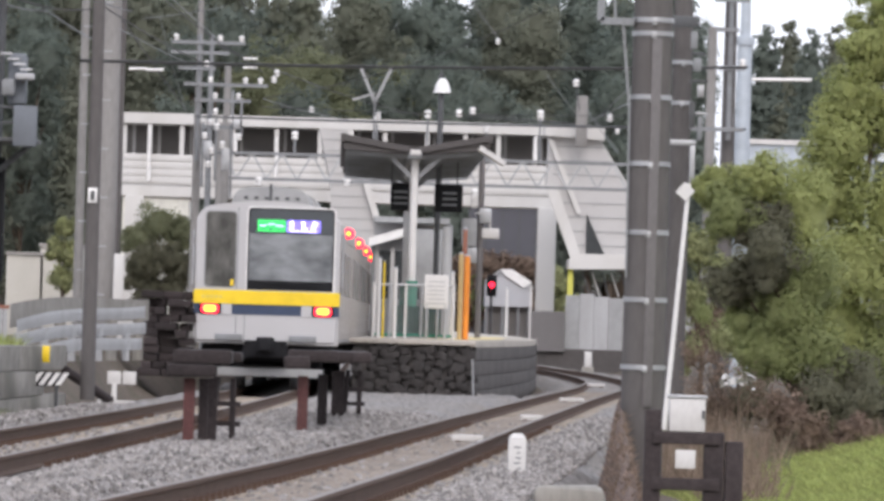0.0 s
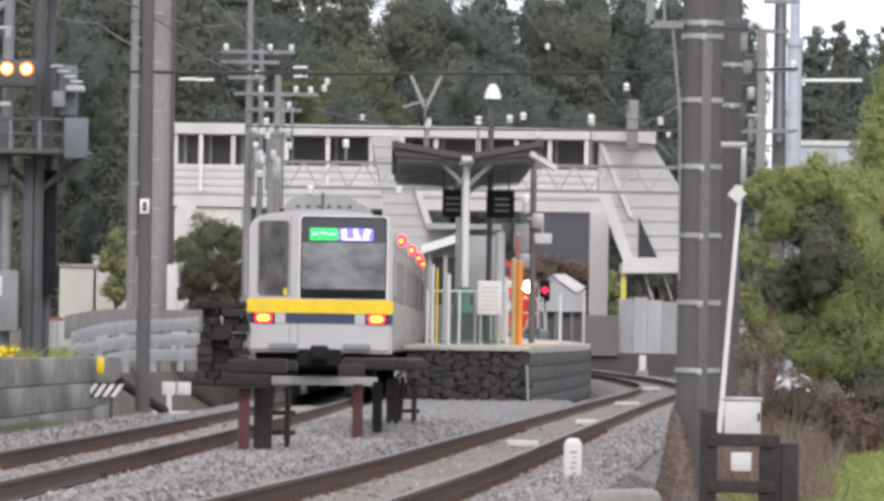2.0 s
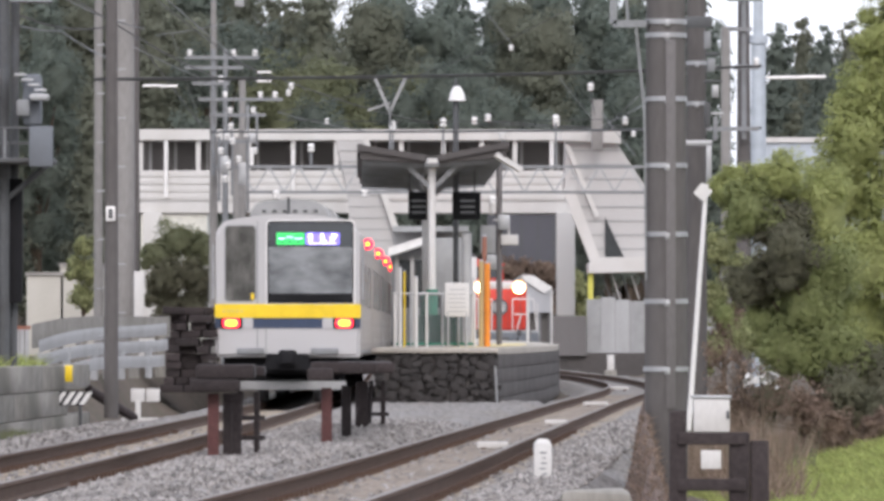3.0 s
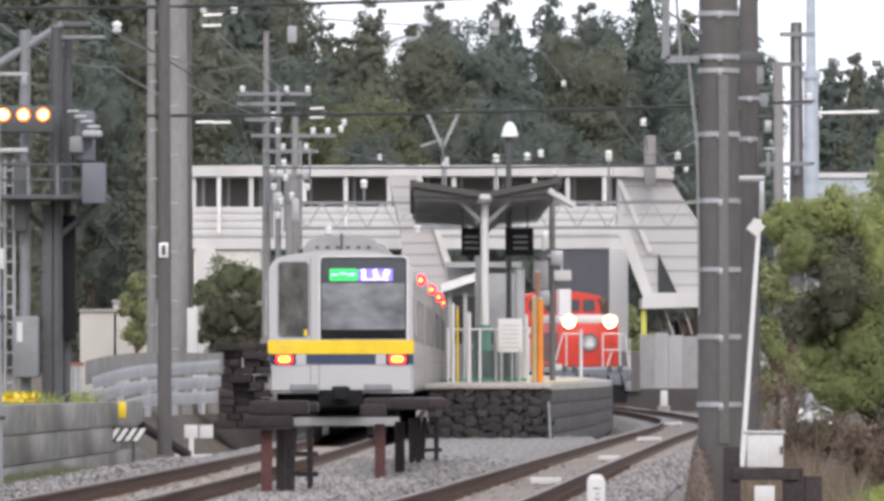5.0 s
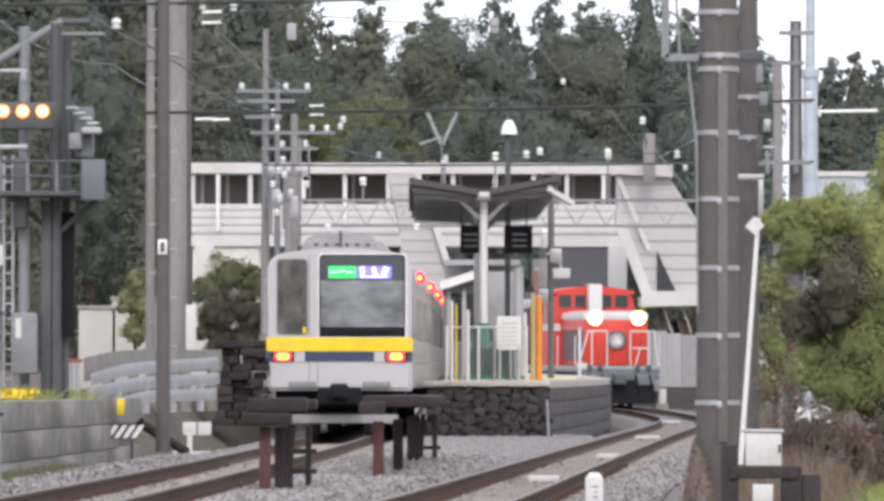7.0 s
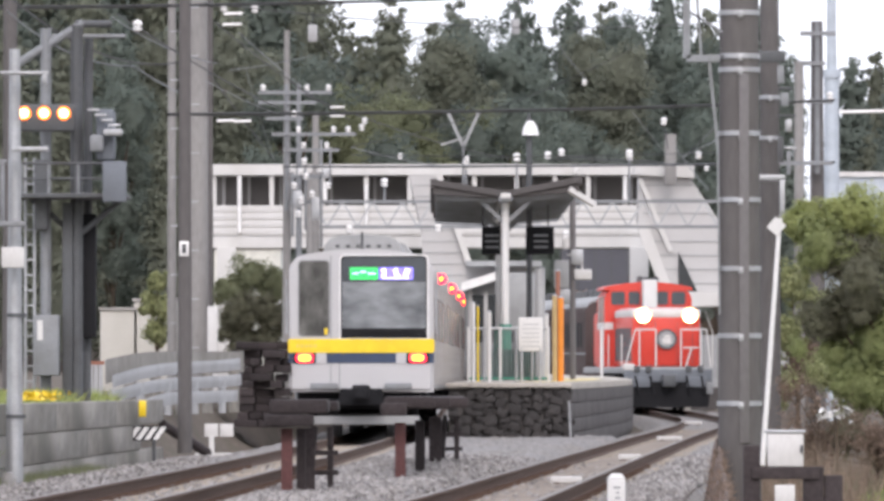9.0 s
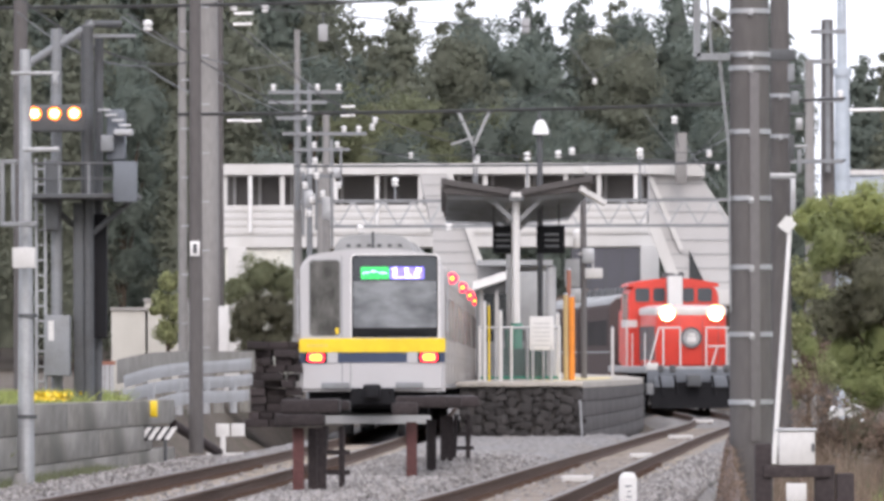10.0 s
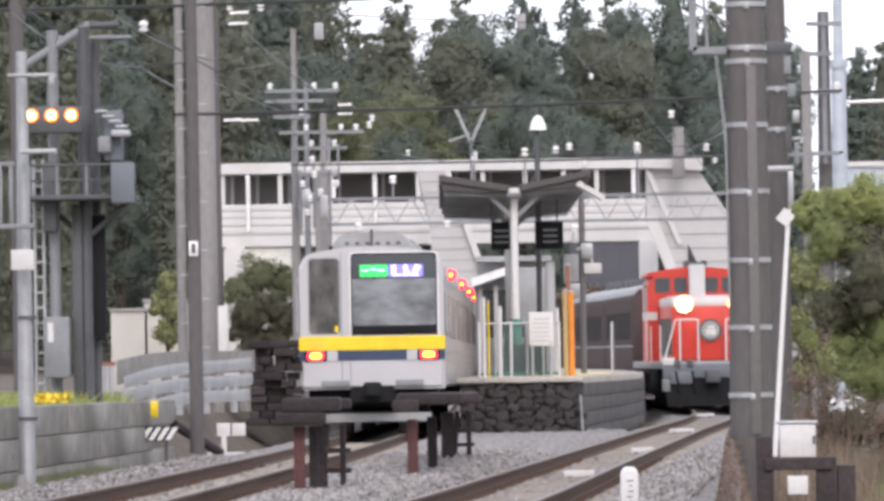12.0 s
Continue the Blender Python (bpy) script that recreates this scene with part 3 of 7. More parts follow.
def train_car(first):
    car = thing("train_car", 0, 0, 0, "stainless steel commuter train car, side lamp lit red" if not first else
                "silver train end car, yellow band, lit display, red tail lamps", "train", "cars of the standing train")
    bm = bm_new()
    add_prism(bm, car_outline(1.37, 0.92, 3.62, 0.36, 0.12), 0.16 if first else 0.25, 17.75)
    part("body", bm, STAINLESS, car)
    # side: bead lines, windows and doors
    for s in (-1, 1):
        for z in (1.18, 1.45, 1.62, 3.0):
            box_part("bead", STAINLESS, car, s * 1.37 - 0.012, s * 1.37 + 0.012, 0.4, 17.6, z, z + 0.035)
        for y in (2.3, 6.65, 11.0, 15.35):
            d = box_part("door", STAINLESS, car, s * 1.366 - 0.015, s * 1.366 + 0.015, y - 0.65, y + 0.65, 1.0, 2.95)
            box_part("door_window", SIDE_GLASS, d, s * 1.385 - 0.006, s * 1.385 + 0.006, y - 0.5, y - 0.1, 1.9, 2.75)
            box_part("door_window", SIDE_GLASS, d, s * 1.385 - 0.006, s * 1.385 + 0.006, y + 0.1, y + 0.5, 1.9, 2.75)
            box_part("door_step", GREY_ROOF, car, s * 1.42 - 0.04, s * 1.42 + 0.03, y - 0.65, y + 0.65, 0.96, 1.02)
        for y in (4.45, 8.8, 13.2):
            w = box_part("window", SIDE_GLASS, car, s * 1.372 - 0.01, s * 1.372 + 0.01, y - 1.0, y + 1.0, 1.9, 2.75)
        lamp = box_part("side_lamp_housing", DARK_STEEL, car, s * 1.40 - 0.04, s * 1.40 + 0.04, 8.7, 8.95, 3.06, 3.3, bevel=0.02)
        bm = bm_new()
        add_tube(bm, (s * 1.42, 8.69, 3.18), (s * 1.42, 8.6, 3.18), 0.115, 0.10, 16)
        part("side_lamp", bm, LAMP_RED, lamp, "red lit side lamp")
        bm = bm_new()
        add_tube(bm, (s * 1.42, 8.598, 3.18), (s * 1.42, 8.59, 3.18), 0.042, 0.038, 12)
        part("side_lamp_core", bm, LAMP_TAIL, lamp)
    # roof units
    for y0, y1, w in ((0.9, 4.3, 0.77), (7.0, 11.0, 0.85), (12.6, 16.2, 0.77)):
        bm = bm_new()
        add_prism(bm, [(-w, 3.56), (w, 3.56), (w - 0.03, 3.72), (w - 0.13, 3.85), (w - 0.3, 3.92), (0, 3.945), (-w + 0.3, 3.92), (-w + 0.13, 3.85), (-w + 0.03, 3.72)], y0, y1)
        u = part("air_conditioner", bm, GREY_ROOF, car)
        for k in range(6):
            box_part("vent_slat", DARK_STEEL, u, -w + 0.25 + k * 0.2, -w + 0.33 + k * 0.2, y0 - 0.012, y0 - 0.002, 3.68, 3.74)
    bm = bm_new()
    add_box(bm, -1.25, 1.25, 0.5, 17.5, 0.55, 0.92, bevel=0.04)
    part("underframe", bm, BLACK, car)
    for y in (2.6, 15.2):
        bogie(car, y)
    if not first:
        return car
    # the end face
    bm = bm_new()
    add_prism(bm, car_outline(1.395, 0.88, 3.64, 0.34, 0.10), 0.0, 0.2)
    bmesh.ops.bevel(bm, geom=[e for e in bm.edges if all(v.co.y < 0.01 for v in e.verts)], offset=0.06, segments=3, affect="EDGES")
    face = part("end_mask", bm, TRAIN_WHITE, car, "white-silver moulded end mask")
    panel("door_recess", GREY_ROOF, face, rounded(-1.225, -0.60, 1.945, 3.435, 0.09), -0.006, 0.05)
    door = panel("door_glass", DOOR_GLASS, face, rounded(-1.20, -0.625, 1.965, 3.41, 0.08), -0.014, 0.0)
    box_part("sticker", YELLOW, door, -0.71, -0.65, -0.019, -0.013, 1.99, 2.11)
    for x in (-0.585, -0.42):
        box_part("seam", GREY_STEEL, face, x - 0.008, x + 0.008, -0.008, 0.02, 0.92, 3.5)
    ring_panel("windscreen_trim", PORCELAIN, face, rounded(-0.425, 1.30, 1.905, 3.53, 0.10, corners=(0, 0, 1, 1)), rounded(-0.395, 1.27, 1.915, 3.505, 0.08, corners=(0, 0, 1, 1)), -0.03, 0.02, "raised silver trim round the windscreen")
    panel("windscreen_mask", BLACK, face, rounded(-0.395, 1.27, 1.915, 3.505, 0.08, corners=(0, 0, 1, 1)), -0.010, 0.03)
    screen = panel("windscreen", WINDSCREEN, face, rounded(-0.365, 1.24, 2.11, 3.01, 0.02), -0.016, 0.0, "grey reflecting windscreen")
    for x0, x1 in ((-0.1, 0.55), (0.3, 1.0)):
        bm = bm_new()
        add_beam(bm, (x0, -0.03, 2.06), (x1, -0.03, 2.02), 0.025, 0.03)
        part("wiper", bm, BLACK, screen)
    panel("display_glass", GLASS_DARK, face, rounded(-0.365, 1.24, 3.02, 3.475, 0.07, corners=(0, 0, 1, 1)), -0.016, 0.0)
    led = panel("type_display", LED_GREEN, face, rounded(-0.215, 0.32, 3.05, 3.28, 0.01, 1), -0.022, -0.01, "green lit type display")
    dest = panel("destination_display", LED_VIOLET, face, rounded(0.34, 1.0, 3.05, 3.28, 0.01, 1), -0.020, -0.01, "violet lit destination display")
    for k, (a, b) in enumerate(((-0.18, -0.05), (-0.02, 0.1), (0.13, 0.28))):
        box_part("display_bar", LED_WHITE, led, a, b, -0.026, -0.021, 3.16 + 0.03 * (k % 2), 3.175 + 0.03 * (k % 2))
        box_part("display_bar", GREEN, led, a + 0.02, b - 0.01, -0.026, -0.021, 3.09, 3.115)
    bars = random.Random(4)
    for k in range(3):
        x = 0.38 + k * 0.21
        for j in range(3):
            a = x + bars.uniform(0, 0.05)
            box_part("display_bar", LED_WHITE, dest, a, a + bars.uniform(0.07, 0.13), -0.026, -0.021, 3.11 + j * 0.055, 3.14 + j * 0.055)
        box_part("display_bar", LED_WHITE, dest, x + 0.06, x + 0.09, -0.026, -0.021, 3.10, 3.27)
    box_part("display_bar", LED_WHITE, dest, 0.40, 0.93, -0.026, -0.021, 3.065, 3.085)
    bm = bm_new()
    add_prism(bm, rounded(-1.41, 1.41, 1.64, 1.905, 0.03, 2), -0.03, 0.25)
    band = part("yellow_band", bm, YELLOW, face, "bright yellow band")
    for k in range(5):
        box_part("number_bar", TACTILE, band, -1.26 + k * 0.085, -1.20 + k * 0.085, -0.034, -0.029, 1.74, 1.80)
    panel("navy_band", NAVY, face, rounded(-1.40, 1.40, 1.44, 1.638, 0.02, 2), -0.012, 0.2, "dark navy band")
    for s in (-1, 1):
        x = s * 1.09
        lamp = panel("tail_lamp", BLACK, face, rounded(x - 0.21, x + 0.21, 1.43, 1.64, 0.05), -0.03, 0.0)
        panel("lamp_surround", TRAIN_WHITE, face, rounded(x - s * 0.32 - 0.10, x - s * 0.32 + 0.10, 1.43, 1.635, 0.02), -0.025, 0.0)
        panel("lamp_lens", LAMP_RED, lamp, rounded(x - 0.165, x + 0.165, 1.45, 1.63, 0.06), -0.042, -0.025, "glowing red tail lamp")
        panel("lamp_core", LAMP_TAIL, lamp, rounded(x - 0.115, x + 0.115, 1.48, 1.60, 0.05), -0.05, -0.041)
    for x0, x1 in ((-0.98, -0.45), (0.45, 0.98)):
        box_part("end_step", GREY_STEEL, face, x0, x1, -0.10, 0.0, 0.93, 1.06, bevel=0.02)
    bm = bm_new()
    add_box(bm, -0.17, 0.17, -0.55, 0.3, 0.72, 1.02, bevel=0.05)
    add_box(bm, -0.11, 0.11, -0.7, -0.5, 0.76, 0.98, bevel=0.03)
    add_box(bm, -0.42, 0.42, -0.2, 0.5, 0.62, 0.95, bevel=0.04)
    for s in (-1, 1):
        add_tube(bm, (s * 0.33, -0.2, 0.92), (s * 0.5, -0.12, 0.55), 0.03)
    part("coupler", bm, BLACK, car, "dark coupler with hoses")
    bm = bm_new()
    add_box(bm, -1.12, 1.12, 0.35, 0.42, 0.25, 0.42, bevel=0.02)
    part("obstacle_guard", bm, GREY_ROOF, car)
    tube_part("antenna", DARK_STEEL, car, (0, 0.75, 3.6), (0, 0.75, 3.98), 0.025)
    for s in (-1, 1):
        tube_part("grab_rail", GALV, car, (s * 1.44, 0.12, 2.0), (s * 1.44, 0.12, 3.05), 0.022)
    return car


first_car = train_car(True)
first_car.matrix_basis = pose(track_left(159), 150, 0, 0, 0, -math.degrees(slope(track_left, 157)))
first_car.location.x = track_left(150)
second = train_car(False)
for k in range(3):
    y = 168 + 18 * k
    m = pose(track_left(y), y, climb(y), 0, 0, -math.degrees(slope(track_left, y + 9)))
    if k == 0:
        second.matrix_basis = m
    else:
        copy_thing(second, m)


# ---- the arriving diesel locomotive and its coaches ----
def locomotive():
    loco = thing("locomotive", 0, 0, 0, "red diesel locomotive with white band and lit headlamps", "locomotive")
    bm = bm_new()
    add_box(bm, -1.04, 1.04, 0.55, 6.4, 1.32, 3.10, bevel=0.12)
    hood = part("long_hood", bm, RED, loco, "red engine hood")
    bm = bm_new()
    add_box(bm, -1.055, 1.055, 0.53, 6.4, 2.78, 3.08, bevel=0.09)
    part("white_band", bm, WHITE_PAINT, hood, "white upper band")
    bm = bm_new()
    add_box(bm, -0.92, 0.92, 0.75, 6.3, 2.96, 3.12, bevel=0.06)
    part("hood_roof", bm, WHITE_PAINT, hood)
    bm = bm_new()
    add_box(bm, -1.1, 1.1, 9.0, 13.4, 1.32, 3.05, bevel=0.12)
    part("short_hood", bm, RED, loco)
    bm = bm_new()
    add_prism(bm, car_outline(1.36, 1.3, 3.92, 0.42, 0.14), 6.4, 9.0)
    cab = part("cab", bm, RED, loco, "red cab with four end windows")
    ring = car_outline(1.375, 3.70, 3.96, 0.10, 0.15)
    panel("cab_roof", RED, cab, ring, 6.36, 9.05)
    for x0, x1 in ((-1.16, -0.72), (-0.62, -0.26), (0.26, 0.62), (0.72, 1.16)):
        ring_panel("window_frame", RED, cab, rounded(x0 - 0.05, x1 + 0.05, 3.2, 3.70, 0.1), rounded(x0, x1, 3.24, 3.66, 0.08), 6.36, 6.42)
        panel("window", GLASS_DARK, cab, rounded(x0, x1, 3.24, 3.66, 0.08), 6.375, 6.41)
    for s in (-1, 1):
        box_part("side_window", GLASS_DARK, cab, s * 1.36 - 0.008, s * 1.36 + 0.008, 6.75, 7.5, 2.7, 3.5)
        box_part("side_window", GLASS_DARK, cab, s * 1.36 - 0.008, s * 1.36 + 0.008, 7.8, 8.5, 2.7, 3.5)
        box_part("side_band", WHITE_PAINT, cab, s * 1.362 - 0.006, s * 1.362 + 0.006, 6.42, 8.98, 2.48, 2.70)
        box_part("corner_band", WHITE_PAINT, cab, s * 1.225 - 0.135, s * 1.225 + 0.135, 6.385, 6.41, 2.48, 2.70)
        box_part("cab_handrail", WHITE_PAINT, cab, s * 1.40 - 0.02, s * 1.40 + 0.02, 6.5, 6.56, 1.35, 2.6)
    bm = bm_new()
    add_box(bm, -0.22, 0.22, 5.7, 6.3, 3.1, 4.02, bevel=0.05)
    st = part("exhaust_chimney", bm, WHITE_PAINT, loco, "white painted exhaust stack")
    box_part("stack_rim", DARK_STEEL, st, -0.17, 0.17, 5.75, 6.25, 4.0, 4.06)
    for s in (-1, 1):
        tube_part("horn", DARK_STEEL, loco, (s * 0.25, 7.0, 4.0), (s * 0.25, 6.6, 4.05), 0.06, 0.1)
    tube_part("roof_vent", DARK_STEEL, loco, (0, 7.6, 3.9), (0, 7.6, 4.12), 0.12)
    for s in (-1, 1):
        bm = bm_new()
        add_tube(bm, (s * 0.71, 0.6, 2.88), (s * 0.71, 0.42, 2.88), 0.19, 0.2, 20)
        h = part("headlamp", bm, GREY_STEEL, loco)
        # An added emissive disc, wider than the housing, imitates the lamp's bloom.
        bm = bm_new()
        add_tube(bm, (s * 0.71, 0.415, 2.88), (s * 0.71, 0.40, 2.88), 0.24, 0.235, 24)
        part("lamp_bloom", bm, LAMP_HALO, h, "warm disc that imitates the headlamp glow")
        bm = bm_new()
        add_lathe(bm, [(0.19, 0), (0.17, 0.05), (0.1, 0.09), (0.0, 0.1)], 20, Matrix.Translation((s * 0.71, 0.40, 2.86)) @ Matrix.Rotation(radians(90), 4, "X"))
        part("lens", bm, LAMP_WARM, h, "glowing warm headlamp")
    # round head board
    bm = bm_new()
    add_tube(bm, (0, 0.53, 2.16), (0, 0.46, 2.16), 0.31, 0.31, 28)
    b = part("head_board", bm, DARK_STEEL, loco, "round dark head board with a pale emblem")
    bm = bm_new()
    add_tube(bm, (0, 0.458, 2.16), (0, 0.45, 2.16), 0.245, 0.245, 28)
    f = part("board_face", bm, GREY_ROOF, b)
    box_part("emblem_bar", WHITE_PAINT, f, -0.13, 0.14, 0.436, 0.448, 2.02, 2.18, bevel=0.004)
    box_part("emblem_bar", WHITE_PAINT, f, -0.08, 0.11, 0.436, 0.448, 2.20, 2.28, bevel=0.004)
    # front doors, running boards, handrails
    for x in (-0.80, -0.33, 0.33, 0.80):
        box_part("door_seam", DARK_STEEL, hood, x - 0.007, x + 0.007, 0.542, 0.552, 1.4, 2.68)
    box_part("running_board", GREY_ROOF, loco, -1.38, 1.38, 0.0, 13.9, 1.12, 1.32, bevel=0.02)
    rails = [((-1.3, 0.06, 1.32), (-0.98, 0.06, 2.45)), ((-0.98, 0.06, 2.45), (-0.36, 0.06, 2.45)), ((-0.36, 0.06, 2.45), (-0.36, 0.06, 1.32)), ((-0.86, 0.06, 2.45), (-0.86, 0.06, 1.32)),
             ((1.3, 0.06, 1.32), (1.18, 0.06, 2.45)), ((1.18, 0.06, 2.45), (0.40, 0.06, 2.45)), ((0.40, 0.06, 2.45), (0.40, 0.06, 1.32)), ((1.0, 0.06, 2.45), (1.0, 0.06, 1.32)),
             ((0.46, 0.06, 1.9), (0.94, 0.06, 1.9)), ((0.55, 0.06, 1.32), (0.72, 0.06, 1.9))]
    for a, c in rails:
        tube_part("handrail", WHITE_PAINT, loco, a, c, 0.026, seg=8)
    for s in (-1, 1):
        for y in (0.3, 4.8):
            tube_part("handrail", WHITE_PAINT, loco, (s * 1.38, y, 1.32), (s * 1.38, y, 2.3), 0.02, seg=8)
        for k in range(8):
            box_part("side_grille", DARK_STEEL, hood, s * 1.045 - 0.008, s * 1.045 + 0.008, 0.9 + k * 0.68, 1.4 + k * 0.68, 1.5, 2.5)
    # buffer beam and below
    bm = bm_new()
    add_box(bm, -1.34, 1.34, -0.05, 0.12, 0.86, 1.24, bevel=0.02)
    for s in (-1, 1):
        add_box(bm, s * 0.85 - 0.3, s * 0.85 + 0.3, -0.12, 0.1, 0.70, 1.02, bevel=0.03)
    part("buffer_beam", bm, BOARD_BLUE, loco, "worn blue-grey buffer beam")
    for x in (-0.95, -0.6, 0.62, 0.98):
        box_part("hose_bracket", DARK_STEEL, loco, x - 0.09, x + 0.09, -0.1, 0.0, 1.14, 1.36, bevel=0.03)
    bm = bm_new()
    add_box(bm, -0.2, 0.2, -0.55, 0.0, 0.72, 1.08, bevel=0.05)
    part("coupler", bm, DARK_STEEL, loco)
    for x in (-1.0, -0.55, 0.55, 1.0):
        tube_part("air_hose", BLACK, loco, (x, -0.1, 1.05), (x + 0.1, -0.16, 0.5), 0.035)
    bm = bm_new()
    add_prism(bm, [(-1.22, 0.10), (1.22, 0.10), (1.32, 0.84), (-1.32, 0.84)], -0.03, 0.2)
    part("snow_plough", bm, BLACK, loco)
    for s in (-1, 1):
        box_part("step", GREY_STEEL, loco, s * 1.26 - 0.1, s * 1.26 + 0.1, -0.08, 0.3, 0.5, 0.84, bevel=0.02)
    box_part("number_lamp", WHITE_PAINT, loco, -1.36, -1.02, -0.07, -0.02, 1.22, 1.42, bevel=0.02)
    bm = bm_new()
    add_box(bm, -1.2, 1.2, 4.6, 8.8, 0.4, 1.12, bevel=0.05)
    part("fuel_tank", bm, BLACK, loco)
    for y in (2.3, 11.3):
        bogie(loco, y)
    return loco


def coach():
    c = thing("passenger_coach", 0, 0, 0, "dark brown passenger coach with grey roof behind the locomotive", "coach", "coaches of the arriving train")
    bm = bm_new()
    add_prism(bm, car_outline(1.40, 0.95, 3.58, 0.35, 0.16), 0.4, 19.6)
    part("body", bm, COACH, c)
    bm = bm_new()
    add_prism(bm, car_outline(1.36, 3.2, 3.68, 0.32, 0.18), 0.42, 19.58)
    part("roof", bm, GREY_ROOF, c, "pale grey roof")
    for s in (-1, 1):
        for k in range(9):
            box_part("window", BLACK, c, s * 1.40 - 0.012, s * 1.40 + 0.012, 2.2 + k * 1.8, 3.4 + k * 1.8, 1.95, 2.75)
        for y in (0.9, 18.6):
            box_part("door", COACH, c, s * 1.39 - 0.02, s * 1.39 + 0.02, y - 0.35, y + 0.45, 1.0, 2.95)
        box_part("waist_line", GREY_STEEL, c, s * 1.405 - 0.008, s * 1.405 + 0.008, 0.5, 19.5, 1.72, 1.78)
    for k in range(6):
        box_part("roof_ventilator", DARK_STEEL, c, -0.35, 0.35, 2.0 + k * 2.9, 3.1 + k * 2.9, 3.6, 3.9, bevel=0.05)
    box_part("underframe", BLACK, c, -1.2, 1.2, 0.5, 19.5, 0.5, 0.96)
    box_part("gangway", BLACK, c, -0.55, 0.55, 0.05, 0.42, 1.05, 3.2)
    for y in (3.0, 17.0):
        bogie(c, y)
    return c


LOCO = locomotive()
COACHES = [coach()]
COACHES.append(copy_thing(COACHES[0], Matrix()))


# ---- platform ----
def platform_half(y):
    """Left and right edges of the island platform."""
    return track_left(y) + 1.62, track_right(y) - 1.96


def platform_top(y):
    return climb(y) + 0.92


def build_platform():
    root = tagged(new("platform"), "island platform with dark rubble end wall and pale paving", "platform", kind="structure")
    ys = [155, 160, 168, 176, 184, 192, 200, 210, 220, 230, 240, 250, 260, 270, 280, 290]
    bm = bm_new()
    top, bot = [], []
    for y in ys:
        a, b = platform_half(y)
        zt = platform_top(y)
        top.append((bm.verts.new((a, y, zt)), bm.verts.new((b, y, zt))))
        bot.append((bm.verts.new((a, y, zt - 1.4)), bm.verts.new((b, y, zt - 1.4))))
    for i in range(len(ys) - 1):
        bm.faces.new((top[i][0], top[i][1], top[i + 1][1], top[i + 1][0]))
        bm.faces.new((top[i][0], top[i + 1][0], bot[i + 1][0], bot[i][0]))
        bm.faces.new((top[i][1], top[i + 1][1], bot[i + 1][1], bot[i][1]))
    bm.faces.new((*top[0], *bot[0][::-1]))
    part("platform_body", bm, BLOCK, root)
    bm = bm_new()
    for i in range(len(ys) - 1):
        (a0, b0), (a1, b1) = platform_half(ys[i]), platform_half(ys[i + 1])
        z0, z1 = platform_top(ys[i]), platform_top(ys[i + 1])
        lo = [bm.verts.new(p) for p in ((a0 - 0.06, ys[i], z0 + 0.004), (b0 + 0.08, ys[i], z0 + 0.004), (b1 + 0.08, ys[i + 1], z1 + 0.004), (a1 - 0.06, ys[i + 1], z1 + 0.004))]
        hi = [bm.verts.new(v.co + Vector((0, 0, 0.12))) for v in lo]
        bm.faces.new(hi)
        bm.faces.new(lo[::-1])
        for k in range(4):
            bm.faces.new((lo[k], lo[(k + 1) % 4], hi[(k + 1) % 4], hi[k]))
    part("paving", bm, PAVING, root, "worn concrete paving")
    bm = bm_new()
    for i in range(2, 8):
        b0, b1 = platform_half(ys[i])[1], platform_half(ys[i + 1])[1]
        z0, z1 = platform_top(ys[i]) + 0.13, platform_top(ys[i + 1]) + 0.13
        bm.faces.new([bm.verts.new(p) for p in ((b0 - 1.75, ys[i], z0), (b0 - 0.75, ys[i], z0), (b1 - 0.75, ys[i + 1], z1), (b1 - 1.75, ys[i + 1], z1))])
    part("tactile_strip", bm, TACTILE_PALE, root, "yellow tactile strip")
    return root


PLATFORM = build_platform()


